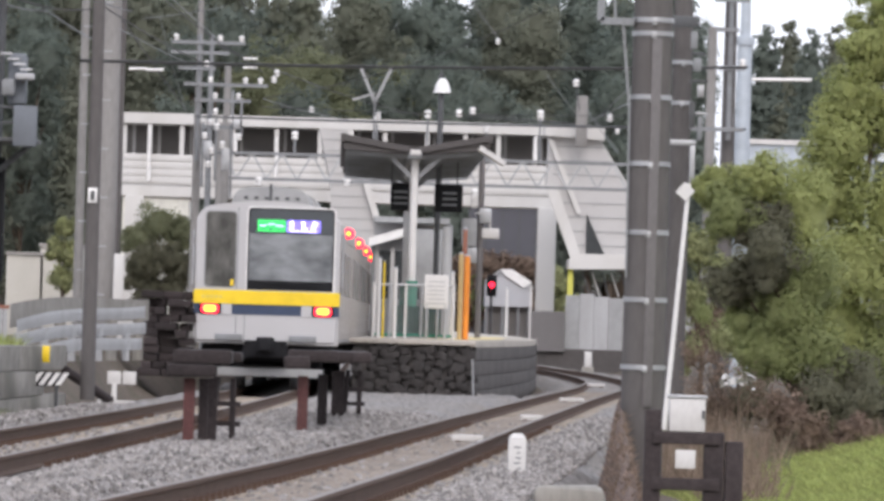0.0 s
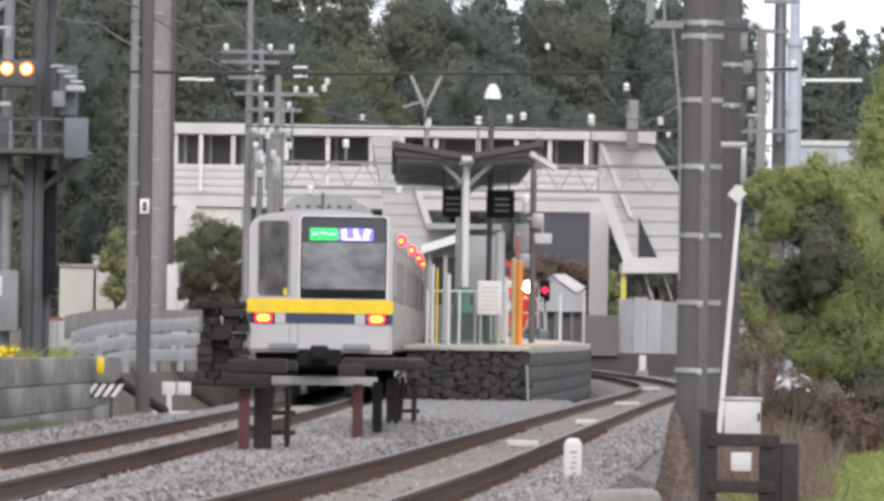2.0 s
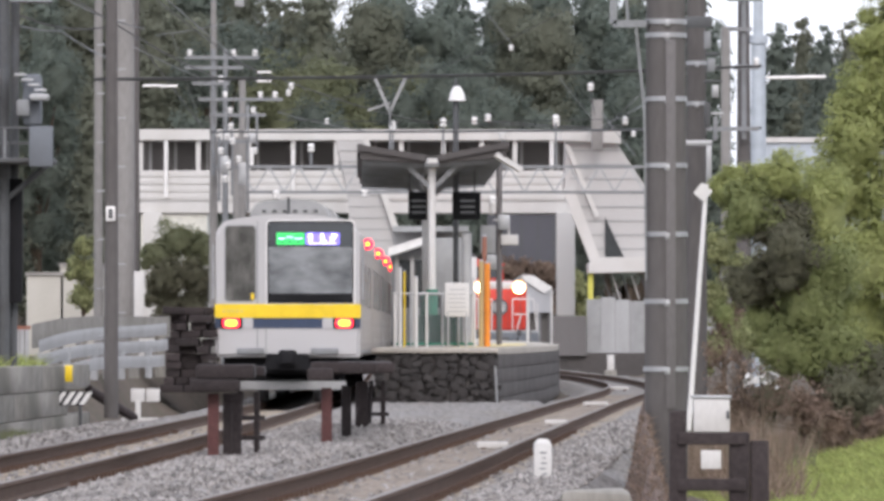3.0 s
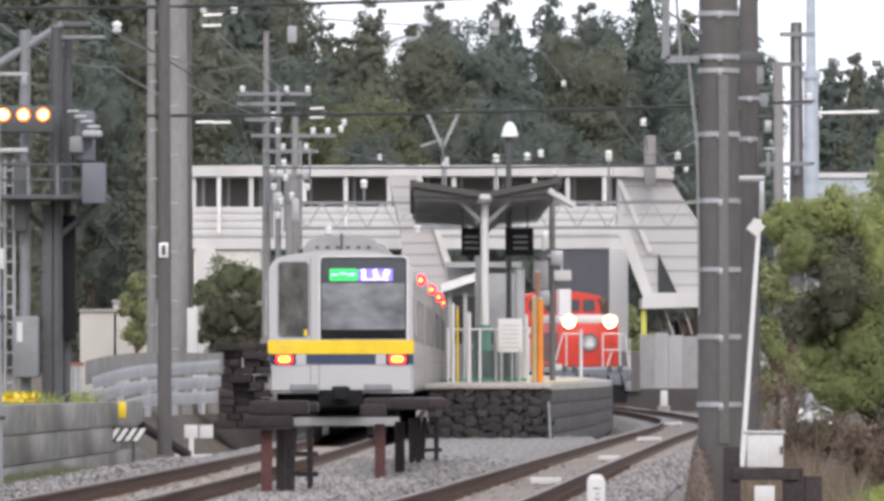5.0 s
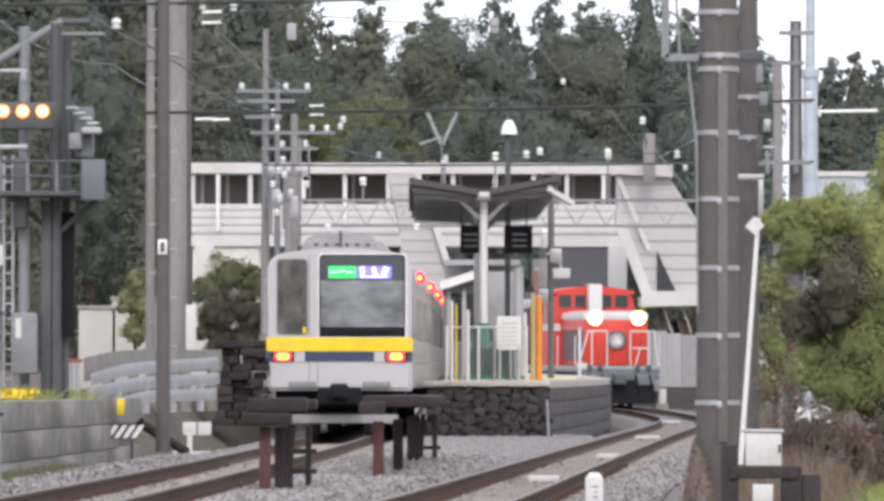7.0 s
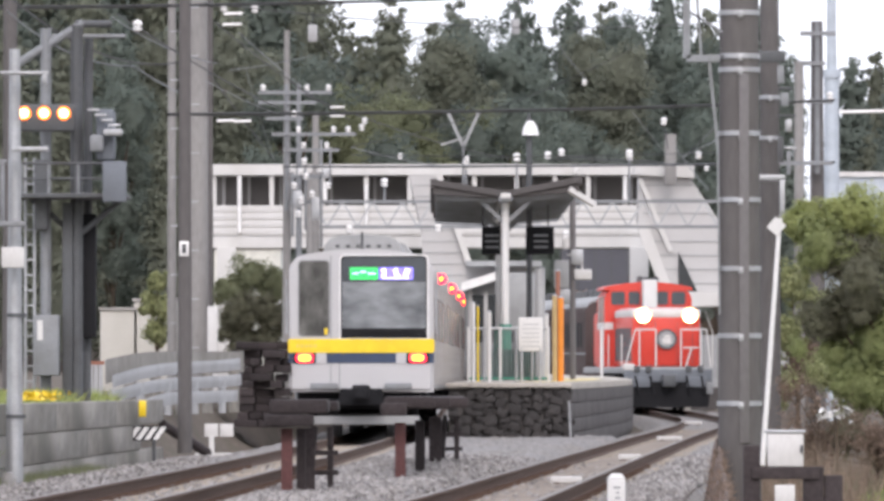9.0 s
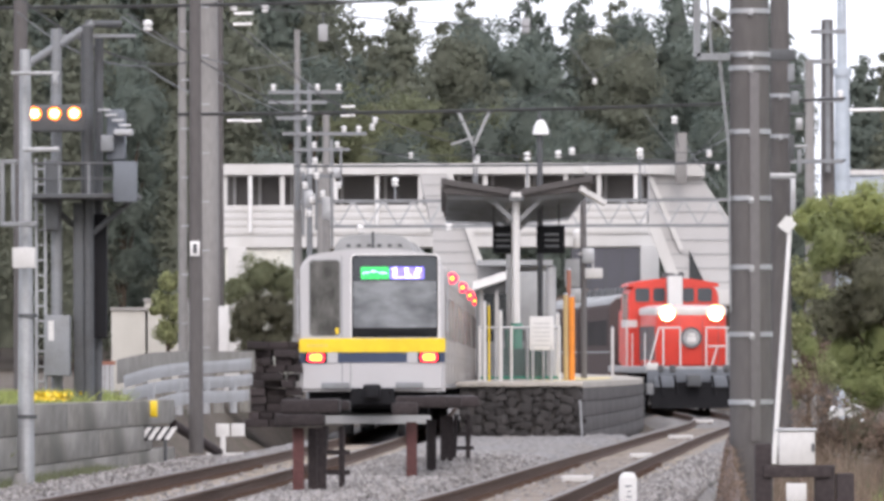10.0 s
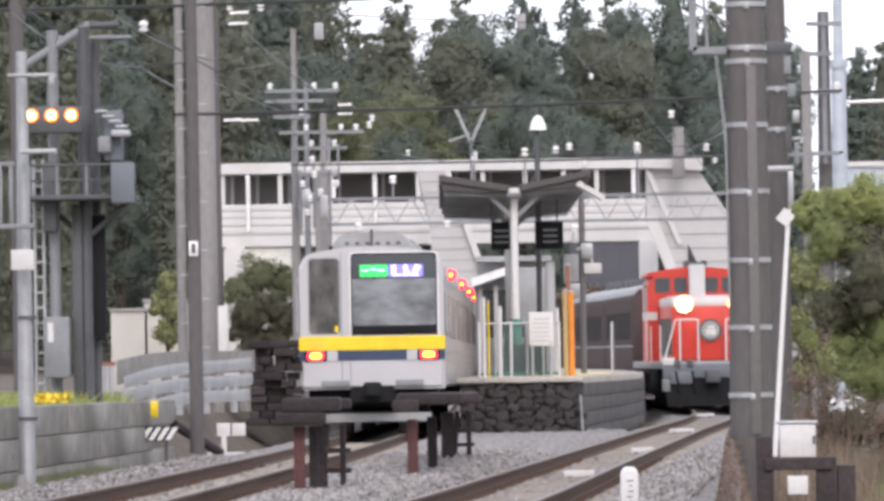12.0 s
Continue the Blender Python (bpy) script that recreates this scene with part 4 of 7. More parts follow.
# ---- foot bridge over the tracks ----
def build_bridge():
    y = 300
    root = thing("footbridge", 0.348, y, 0, "white covered station footbridge with window openings and stairs", "footbridge")
    ox = 0.348

    def bx(name, mat, x0, x1, dy0, dy1, z0, z1, parent=root, bevel=0.0):
        return box_part(name, mat, parent, x0 - ox, x1 - ox, dy0, dy1, z0, z1, bevel=bevel)
    x0, x1 = -8.435, 9.913
    bx("roof", BRIDGE_WHITE, x0 - 0.1, x1, -0.2, 3.0, 9.154, 9.567)
    wall = bx("parapet", BRIDGE_WHITE, x0, x1, 0, 0.12, 6.806, 7.980)
    for k in range(4):
        z = 6.806 + 0.05 + k * 0.29
        bx("cladding_strip", BRIDGE_WHITE, x0, x1, -0.04, 0.0, z, z + 0.24, wall, 0.012)
    bx("rear_wall", SIDING, x0, x1, 2.6, 2.75, 6.806, 7.980)
    # Opaque dim sheet: the shade inside the bridge is put into its colour.
    bx("dim_backing", DIM_SHADE, x0, x1, 2.62, 2.7, 7.980, 9.154)
    bx("floor_beam", BRIDGE_WHITE, x0, x1, -0.08, 2.8, 6.350, 6.763)
    for px in (398, 443, 500, 590, 668, 745, 800, 860, 935, 1003, 1062, 1127, 1165):
        x = (px - 784) / 46.0
        bx("post", BRIDGE_WHITE, x - 0.09, x + 0.09, -0.03, 0.15, 7.980, 9.154)
        bx("rear_post", SIDING, x + 0.25, x + 0.37, 2.5, 2.62, 7.980, 9.154)
    for px, py0, py1 in ((443, 314, 414), (668, 330, 404), (595, 325, 362), (1127, 314, 362)):
        x = (px - 784) / 46.0
        tube_part("downpipe", PORCELAIN, root, (x - ox, -0.12, 0.98 + (688 - py1) / 46.0), (x - ox, -0.12, 0.98 + (688 - py0) / 46.0), 0.08)
    for px in (1151, 420):
        x = (px - 784) / 46.0
        bx("column", BRIDGE_WHITE, x - 0.36, x + 0.36, -0.75, 0.0, 0.3, 6.340, bevel=0.03)
    return root


build_bridge()


# ---- woods ----
def leaf_mesh(name, verts, faces, normals, mat):
    """Foliage whose leaves are shaded by the round form of their spray."""
    me = bpy.data.meshes.new(name)
    me.from_pydata(verts, [], faces)
    me.materials.append(mat)
    me.shade_smooth()
    me.normals_split_custom_set_from_vertices(normals)
    return me


def add_leaf(verts, faces, normals, p, out, long, wide, rnd):
    """One leaf or spray at p, its face turned roughly along out."""
    up = (out + Vector((rnd.gauss(0, 0.4), rnd.gauss(0, 0.4), rnd.gauss(0, 0.4)))).normalized()
    d = up.cross(Vector((rnd.gauss(0, 1), rnd.gauss(0, 1), rnd.gauss(0, 1)))).normalized() * long
    e = up.cross(d).normalized() * wide
    i = len(verts)
    verts += [p - d, p - e, p + d, p + e]
    faces.append((i, i + 1, i + 2, i + 3) if d.cross(e).dot(out) > 0 else (i + 3, i + 2, i + 1, i))
    normals += [out] * 4


def add_core(verts, faces, normals, centre, radius, rings, seg, seed):
    """The dense inside of a crown: a lumpy body under the leaves. centre and radius are functions of 0 to 1, from the foot up."""
    i = len(verts)
    for r in range(rings + 1):
        f = r / rings
        c, rad = centre(f), radius(f)
        for k in range(seg):
            a = 2 * math.pi * k / seg
            u = Vector((math.cos(a), math.sin(a), 0))
            q = rad * (1 + 0.4 * noise.noise(Vector((u.x * 2.6 + seed, u.y * 2.6, f * rings * 0.6))))
            verts.append(c + u * q)
            normals.append((u + Vector((0, 0, 0.2)) + 0.9 * noise.noise_vector(Vector((u.x * 4 + seed, u.y * 4, f * rings * 0.9)))).normalized())
    for r in range(rings):
        for k in range(seg):
            j = (k + 1) % seg
            faces.append((i + r * seg + k, i + r * seg + j, i + (r + 1) * seg + j, i + (r + 1) * seg + k))


def conifer(h, seed, mat, blunt=0.5, wide=0.15):
    """A cedar: trunk and uneven boughs, each a drooping clump of fine sprays, round a dense inside."""
    rnd = random.Random(seed)
    t = thing("cedar", 0, 0, 0, "tall dark green cedar on the wooded hill" if mat == LEAF_PINE else "tall olive-green blunt cedar on the wooded hill", "tree", "cedars on the hill")
    tube_part("trunk", BARK, t, (0, 0, -0.5), (0, 0, h * 0.96), 0.22, 0.03, 7)
    verts, faces, normals = [], [], []

    def reach(f):
        return max(0.0, 1 - f) ** blunt * h * wide * (0.92 + 0.12 * math.sin(f * 21 + seed)) + 0.05
    add_core(verts, faces, normals, lambda f: Vector((0, 0, h * (0.08 + 0.87 * f))), lambda f: reach(f) * 0.55, 34, 18, seed)
    z, a = h * 0.1, rnd.uniform(0, 6)
    while z < h * 1.0:
        f = (z - h * 0.08) / (h * 0.92)
        full = reach(f)
        for k in range(7 if f < 0.8 else 4 if f < 0.95 else 2):
            a += 2.4 + rnd.uniform(-0.4, 0.4)
            q = full * rnd.uniform(0.6, 1.0)
            c = Vector((q * math.cos(a), q * math.sin(a), z - q * 0.12 + rnd.uniform(-0.3, 0.3)))
            size = (0.34 + 0.2 * full * rnd.uniform(0.5, 1.0)) * (1 if f < 0.85 else 0.75)
            for _ in range(30):
                u = Vector((rnd.gauss(0, 1), rnd.gauss(0, 1), rnd.gauss(0, 1))).normalized()
                p = c + Vector((u.x, u.y, u.z * 0.8)) * size * rnd.uniform(0.45, 1.1)
                out = (u * 0.75 + Vector((math.cos(a) * 0.7, math.sin(a) * 0.7, 0.65))).normalized()
                add_leaf(verts, faces, normals, p, out, rnd.uniform(0.13, 0.27), rnd.uniform(0.05, 0.1), rnd)
        z += h * 0.026
    ob = new("crown", leaf_mesh("crown", verts, faces, normals, mat))
    ob.parent = t
    return t


def lobed_tree(name, x, y, z0, lobes, seed, label, per=5200, leaf=0.05, trunk=0.1):
    """A dense tree or bush: limbs run out to rounded lobes, each a cloud of small leaves. Lobes: x, y, z, radius, material."""
    rnd = random.Random(seed)
    t = thing(name, x, y, z0, label, "tree")
    bm = bm_new()
    top = max(l[2] for l in lobes)
    add_tube(bm, (0, 0, -0.4), (0, 0, top * 0.6), trunk, trunk * 0.4, 8)
    for lx, ly, lz, r, _ in lobes:
        add_tube(bm, (0, 0, max(0.1, lz * 0.45)), (lx, ly, lz), trunk * 0.4, trunk * 0.12, 6)
    part("trunk", bm, BARK, t)
    for lx, ly, lz, r, mat in lobes:
        verts, faces, normals = [], [], []
        mid = Vector((lx, ly, lz))
        if per >= 1000:
            add_core(verts, faces, normals, lambda f: mid + Vector((0, 0, -r * 0.5 * math.cos(math.pi * f))), lambda f: r * 0.5 * math.sin(math.pi * (0.03 + 0.94 * f)), 8, 12, seed)
        subs = [(Vector((rnd.gauss(0, 1), rnd.gauss(0, 1), rnd.gauss(0, 1))).normalized() * r * rnd.uniform(0.35, 0.85), r * rnd.uniform(0.18, 0.4)) for _ in range(30)]
        for _ in range(per):
            c, rr = rnd.choice(subs)
            u = Vector((rnd.gauss(0, 1), rnd.gauss(0, 1), rnd.gauss(0, 1))).normalized()
            p = mid + c + u * rr * (rnd.uniform(0.5, 1.05) + abs(rnd.gauss(0, 0.16)))
            out = (u * 0.8 + c.normalized() * 0.6 + Vector((0, 0, 0.45))).normalized()
            k = rnd.uniform(0.5, 1.2)
            add_leaf(verts, faces, normals, p, out, leaf * k, leaf * 0.5 * k, rnd)
        ob = new("foliage", leaf_mesh("foliage", verts, faces, normals, mat))
        ob.parent = t
    return t


def clump_tree(name, h, w, mats, seed, label, n=900, leaf=0.09, trunk=0.12, low=0.15, group=""):
    """A broadleaf tree or shrub: limbs, and a crown of many leaf sprays with gaps."""
    rnd = random.Random(seed)
    t = thing(name, 0, 0, 0, label, "tree" if h > 2.5 else "shrub", group)
    bm = bm_new()
    add_tube(bm, (0, 0, -0.3), (0, 0, h * 0.6), trunk, trunk * 0.4, 7)
    tips = []
    for k in range(11):
        a, up = rnd.uniform(0, 6.283), rnd.uniform(low, 0.88)
        r = w * rnd.uniform(0.3, 0.85) * math.sin(math.pi * min(0.92, 0.25 + up * 0.7))
        tip = Vector((r * math.cos(a), r * math.sin(a), h * up))
        add_tube(bm, (0, 0, h * up * 0.55), tip, trunk * 0.35, trunk * 0.1, 5)
        tips.append(tip)
    part("trunk", bm, BARK, t)
    clumps = []
    for tip in tips:
        for _ in range(5):
            clumps.append((tip + Vector((rnd.gauss(0, 0.16 * w), rnd.gauss(0, 0.16 * w), rnd.gauss(0.0, 0.07 * h))), rnd.uniform(0.12, 0.26) * w))
    for g, mat in enumerate(mats):
        verts, faces = [], []
        for c, r in clumps[g::len(mats)]:
            for _ in range(int(n / 10)):
                p = c + Vector((rnd.gauss(0, 1), rnd.gauss(0, 1), rnd.gauss(0, 0.8))).normalized() * r * rnd.uniform(0.3, 1.05) ** 0.6
                d = Vector((rnd.gauss(0, 1), rnd.gauss(0, 1), rnd.gauss(0, 0.8))).normalized() * leaf * rnd.uniform(0.6, 1.3)
                e = d.cross(Vector((rnd.gauss(0, 1), rnd.gauss(0, 1), rnd.gauss(0, 1)))).normalized() * leaf * 0.5
                i = len(verts)
                verts += [p - d, p + e, p + d, p - e]
                faces.append((i, i + 1, i + 2, i + 3))
        me = bpy.data.meshes.new("crown")
        me.from_pydata(verts, [], faces)
        me.materials.append(mat)
        ob = new("crown", me)
        ob.parent = t
    return t


def plant(proto, x, y, z, s=1.0, turn=0.0):
    c = copy_thing(proto, Matrix())
    c.matrix_basis = Matrix.LocRotScale((x, y, z), Euler((0, 0, turn)), (s, s, s))
    return c


def build_woods():
    rnd = random.Random(11)
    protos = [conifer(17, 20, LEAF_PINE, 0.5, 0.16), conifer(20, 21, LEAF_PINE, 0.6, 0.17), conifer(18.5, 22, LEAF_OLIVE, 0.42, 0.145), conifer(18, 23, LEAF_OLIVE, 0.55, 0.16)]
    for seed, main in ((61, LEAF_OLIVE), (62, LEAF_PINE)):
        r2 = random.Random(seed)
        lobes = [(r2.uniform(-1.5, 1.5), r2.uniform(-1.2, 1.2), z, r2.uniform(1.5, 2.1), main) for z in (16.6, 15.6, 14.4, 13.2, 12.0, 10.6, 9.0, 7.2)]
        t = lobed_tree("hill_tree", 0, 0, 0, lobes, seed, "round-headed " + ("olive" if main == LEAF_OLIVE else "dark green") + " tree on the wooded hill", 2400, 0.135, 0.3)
        tagged(t, group="trees on the hill")
        protos.append(t)
    used = set()
    for row, y in enumerate((345, 362, 382, 412)):
        x = -26.0
        while x < 27:
            px = x + rnd.uniform(-0.8, 0.8)
            yy = y + rnd.uniform(-7, 7)
            # the skyline is high over the tracks' near side and falls off to the east
            if px / yy < 0.0445 or px / yy > 0.0548:
                top = skyline(px / yy) * yy * rnd.uniform(*((0.55, 0.8), (0.7, 0.92), (0.94, 1.02), (1.0, 1.06))[row]) + EYE
                gz = ground_height(px, yy)
                s = max(0.25, min(1.6, (top - gz) / 18.5))
                olive = rnd.random() < (0.6 if px / yy < 0.012 else 0.2)
                k = (rnd.randrange(2) + (2 if olive else 0)) if rnd.random() < (0.25, 0.5, 0.7, 1.0)[row] else (4 if olive else 5)
                if k not in used:
                    used.add(k)
                    protos[k].matrix_basis = Matrix.LocRotScale((px, yy, gz - 0.3), Euler((0, 0, 0)), (s, s, s))
                else:
                    plant(protos[k], px, yy, gz - 0.3, s, rnd.uniform(0, 6.28))
            x += rnd.uniform(1.7, 2.9) if row < 3 else rnd.uniform(1.2, 1.9)


def edge_cedars():
    """Cedars at the wood's end and beside the gap in the trees."""
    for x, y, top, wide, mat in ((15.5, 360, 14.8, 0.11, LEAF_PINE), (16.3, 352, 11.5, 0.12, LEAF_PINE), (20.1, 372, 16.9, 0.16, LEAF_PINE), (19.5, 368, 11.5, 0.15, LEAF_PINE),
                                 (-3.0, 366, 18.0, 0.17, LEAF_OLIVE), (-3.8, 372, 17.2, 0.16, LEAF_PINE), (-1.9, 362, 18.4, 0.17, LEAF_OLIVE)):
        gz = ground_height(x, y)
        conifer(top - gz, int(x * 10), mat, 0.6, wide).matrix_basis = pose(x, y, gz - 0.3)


skyline = curve_through([(-0.07, 0.066), (-0.02, 0.062), (-0.0148, 0.056), (-0.0132, 0.043), (-0.0118, 0.0435), (-0.0104, 0.0475), (-0.0046, 0.0502), (-0.001, 0.0463), (0.0033, 0.0493), (0.0099, 0.0472), (0.0146, 0.0502), (0.0183, 0.0463), (0.0204, 0.0502), (0.0222, 0.0485), (0.025, 0.0505), (0.033, 0.0502), (0.037, 0.048), (0.042, 0.046), (0.0455, 0.0395), (0.048, 0.029), (0.052, 0.029), (0.0545, 0.043), (0.06, 0.042), (0.08, 0.038)])
build_woods()
edge_cedars()


# ---- poles ----
def concrete_pole(x, y, z0, z1, r0, r1, mat, label, bands=()):
    p = thing("utility_pole", x, y, z0, label, "pole", "poles along the line")
    tube_part("shaft", mat, p, (0, 0, -0.4), (0, 0, z1 - z0), r0, r1, 20)
    for zb, rb in bands:
        bm = bm_new()
        add_tube(bm, (0, 0, zb - z0 - 0.024), (0, 0, zb - z0 + 0.024), rb + 0.012, rb + 0.012, 20)
        add_box(bm, -0.02, 0.03, -rb - 0.03, -rb + 0.01, zb - z0 - 0.05, zb - z0 + 0.015, bevel=0.006)
        part("steel_band", bm, GALV, p)
    return p


big = concrete_pole(2.967, 75, -0.063, 5.045, 0.212, 0.185, POLE_CONCRETE, "thick dark concrete pole with galvanised steel bands beside the track",
                    [(4.583, 0.188), (4.165, 0.190), (4.034, 0.190), (3.420, 0.193), (2.779, 0.196), (2.116, 0.198), (1.469, 0.201), (0.817, 0.207)])
concrete_pole(4.130, 95, 0.2, 6.129, 0.138, 0.110, POLE_CONCRETE, "grey concrete pole behind the thick banded pole",
              [(4.512, 0.117), (4.016, 0.117)])
concrete_pole(7.435, 150, 0.3, 8.023, 0.174, 0.109, POLE_CONCRETE, "slim grey concrete pole with two short crossarms", [(6.502, 0.130), (5.306, 0.141)])
concrete_pole(-5.512, 165, 0.5, 9.923, 0.102, 0.084, POLE_LIGHT, "pale grey round pole beside the road")
dark_pole = concrete_pole(-3.650, 115, 0.4, 7.213, 0.108, 0.083, POLE_CONCRETE, "dark grey concrete pole with step bolts and a white number plate")
concrete_pole(-4.846, 160, 0.5, 9.652, 0.267, 0.232, POLE_LIGHT, "broad pale concrete pole carrying the wires")
concrete_pole(-4.70, 165, 0.5, 9.9, 0.058, 0.055, POLE_CONCRETE, "thin dark steel pole beside the broad pale pole")
concrete_pole(-3.445, 185, 0.5, 9.466, 0.121, 0.067, POLE_LIGHT, "slim concrete pole with crossarms and insulators")
concrete_pole(-4.504, 84, -0.067, 4.632, 0.097, 0.058, GALV, "white-grey steel tube post at the retaining wall")
box_part("cable_cover", COVER_GREY, big, -0.01, 0.085, -0.225, -0.195, 0.5, 4.05, bevel=0.006, label="paler flat cable cover")
for k in range(18):
    side = 1 if k % 2 else -1
    tube_part("step_bolt", GALV, dark_pole, (side * 0.09, 0, 0.8 + k * 0.36), (side * 0.21, 0, 0.8 + k * 0.36), 0.012, seg=6)


# ---- station: rubble end wall, block side wall ----
def stone_mesh(seed, mat):
    rnd = random.Random(seed)
    bm = bm_new()
    add_box(bm, -0.5, 0.5, -0.5, 0.5, -0.5, 0.5, bevel=0.2)
    for v in bm.verts:
        v.co *= 1 + rnd.uniform(-0.1, 0.08)
    return mesh_of("stone", bm, mat)


def build_platform_faces():
    rnd = random.Random(5)
    stones = [stone_mesh(60 + k, RUBBLE) for k in range(7)]
    a, b = platform_half(155)
    x = a
    while x < b:
        w = rnd.uniform(0.19, 0.29)
        z = -0.34 + rnd.uniform(-0.12, 0.0)
        while z < 0.84:
            h = rnd.uniform(0.11, 0.23)
            ob = new("stone", rnd.choice(stones))
            ob.parent = PLATFORM
            ob.matrix_basis = Matrix.LocRotScale((x + w / 2 + rnd.uniform(-0.07, 0.07), 155.0 - rnd.uniform(0, 0.05), z + h / 2), Euler((0, rnd.uniform(-0.6, 0.6), 0)), (w * rnd.uniform(0.8, 1.15), 0.26, h * rnd.uniform(0.9, 1.1)))
            z += h * 0.98
        x += w * 0.96
    box_part("coping", PAVING, PLATFORM, a - 0.08, b + 0.08, 154.78, 155.1, platform_top(155) + 0.03, platform_top(155) + 0.126, bevel=0.02)
    bm = bm_new()
    add_box(bm, -0.06, 0.06, -0.59, 0.59, -0.145, 0.145, bevel=0.018)
    me = mesh_of("wall_block", bm, BLOCK)
    for row in range(4):
        y = 155.6 + (0.6 if row % 2 else 0)
        while y < 232:
            ob = new("wall_block", me)
            ob.parent = PLATFORM
            ob.matrix_basis = pose(platform_half(y)[1] + 0.01, y, platform_top(y) - 1.03 + row * 0.30, 0, 0, -math.degrees(slope(track_right, y)))
            y += 1.2
    pipe = thing("drain_pipe", platform_half(155)[1] + 0.07, 154.7, -0.3, "thin pale drain pipe on the platform wall", "pipe")
    tube_part("tube", GALV, pipe, (0, 0, 0), (-0.05, 0, 1.0), 0.025)


build_platform_faces()


def build_canopy():
    y0, y1 = 180, 206
    c = thing("platform_canopy", 1.709, y0, 1.15, "grey butterfly platform canopy on a white and green post", "canopy")
    ox, oz = 1.709, 1.15
    zv, zl, zr = 5.363 - oz, 5.741 - oz, 5.806 - oz
    xl, xr = 0.039 - ox, 3.417 - ox
    for name, tip_x, tip_z in (("roof_wing", xl, zl), ("roof_wing", xr, zr)):
        bm = bm_new()
        add_prism(bm, [(0, zv - 0.02), (tip_x, tip_z - 0.30), (tip_x, tip_z), (0, zv + 0.10)], 0, y1 - y0)
        w = part(name, bm, CANOPY, c)
        rim = bm_new()
        add_beam(rim, (0, -0.05, zv + 0.08), (tip_x, -0.05, tip_z - 0.03), 0.1, 0.14)
        part("front_rim", rim, CANOPY, w, "grey front rim")
        rim = bm_new()
        add_beam(rim, (tip_x, -0.05, tip_z - 0.05), (tip_x, y1 - y0, tip_z - 0.05), 0.14, 0.2)
        part("side_rim", rim, CANOPY, w)
        for k in range(10):
            add = bm_new()
            yk = 0.3 + k * 3.0
            add_beam(add, (0, yk, zv - 0.06), (tip_x * 0.97, yk, tip_z - 0.36), 0.09, 0.12)
            part("rafter", add, GREY_STEEL, w)
    box_part("gutter", GREY_STEEL, c, -0.16, 0.16, -0.1, y1 - y0, zv - 0.1, zv + 0.14, bevel=0.02)
    box_part("gutter_plate", WHITE_PAINT, c, -0.12, 0.12, -0.13, -0.1, zv - 0.02, zv + 0.1, bevel=0.01)
    bm = bm_new()
    add_beam(bm, (xr - 0.25, 0, zr - 0.25), (xr + 0.35, 0.3, zr - 0.6), 0.16, 0.12)
    part("corner_bracket", bm, WHITE_PAINT, c, "pale bracket at the roof's corner")
    for y in (0.4, 9.5, 18.5):
        post = tube_part("post", WHITE_PAINT, c, (0, y, 0), (0, y, zv), 0.085, 0.085, 16, label="white steel post")
        tube_part("post_foot", GREEN, post, (0, y, 0.0), (0, y, 1.28), 0.14, 0.14, 16, label="green painted lower post")
        for s in (-1, 1):
            bm = bm_new()
            add_beam(bm, (0, y, zv - 0.6), (s * 0.6, y, zv - 0.04), 0.07, 0.1)
            part("brace", bm, GREY_STEEL, c)


build_canopy()


def board(name, x0, x1, z0, z1, y, mat, label, cat, depth=0.12, foot=None, foot_mat=GALV):
    """A flat cabinet or sign, hung or on legs."""
    t = thing(name, (x0 + x1) / 2, y, z0, label, cat)
    box_part("panel", mat, t, -(x1 - x0) / 2, (x1 - x0) / 2, 0, depth, 0, z1 - z0, bevel=0.015)
    if foot is not None:
        for s in (-1, 1):
            tube_part("leg", foot_mat, t, (s * (x1 - x0) * 0.38, depth / 2, foot - z0), (s * (x1 - x0) * 0.38, depth / 2, 0.1), 0.03)
    return t


for a, b in ((1.212, 1.662), (2.275, 2.956)):
    t = board("departure_board", a, b, 4.181, 4.849, 188, BLACK, "black hanging display board under the canopy", "display board", 0.3)
    for s in (-0.2, 0.2):
        tube_part("hanger", DARK_STEEL, t, (s, 0.15, 0.668), (s, 0.15, 1.294), 0.02)
    for k in range(3):
        box_part("text_bar", GREY_STEEL, t, -0.15, 0.2, -0.006, 0.0, 0.15 + k * 0.14, 0.2 + k * 0.14)

# notice board, fence and barrier posts at the platform end
nb = board("notice_board", 1.897, 2.427, 1.756, 2.495, 170, WHITE_PAINT, "white notice board with rows of small unreadable text", "notice board", 0.05, platform_top(170) + 0.12)
for k in range(6):
    box_part("text_bar", PALE_SHEET, nb, -0.2 + 0.03 * (k % 2), 0.18, -0.005, 0.0, 0.10 + k * 0.095, 0.122 + k * 0.095)


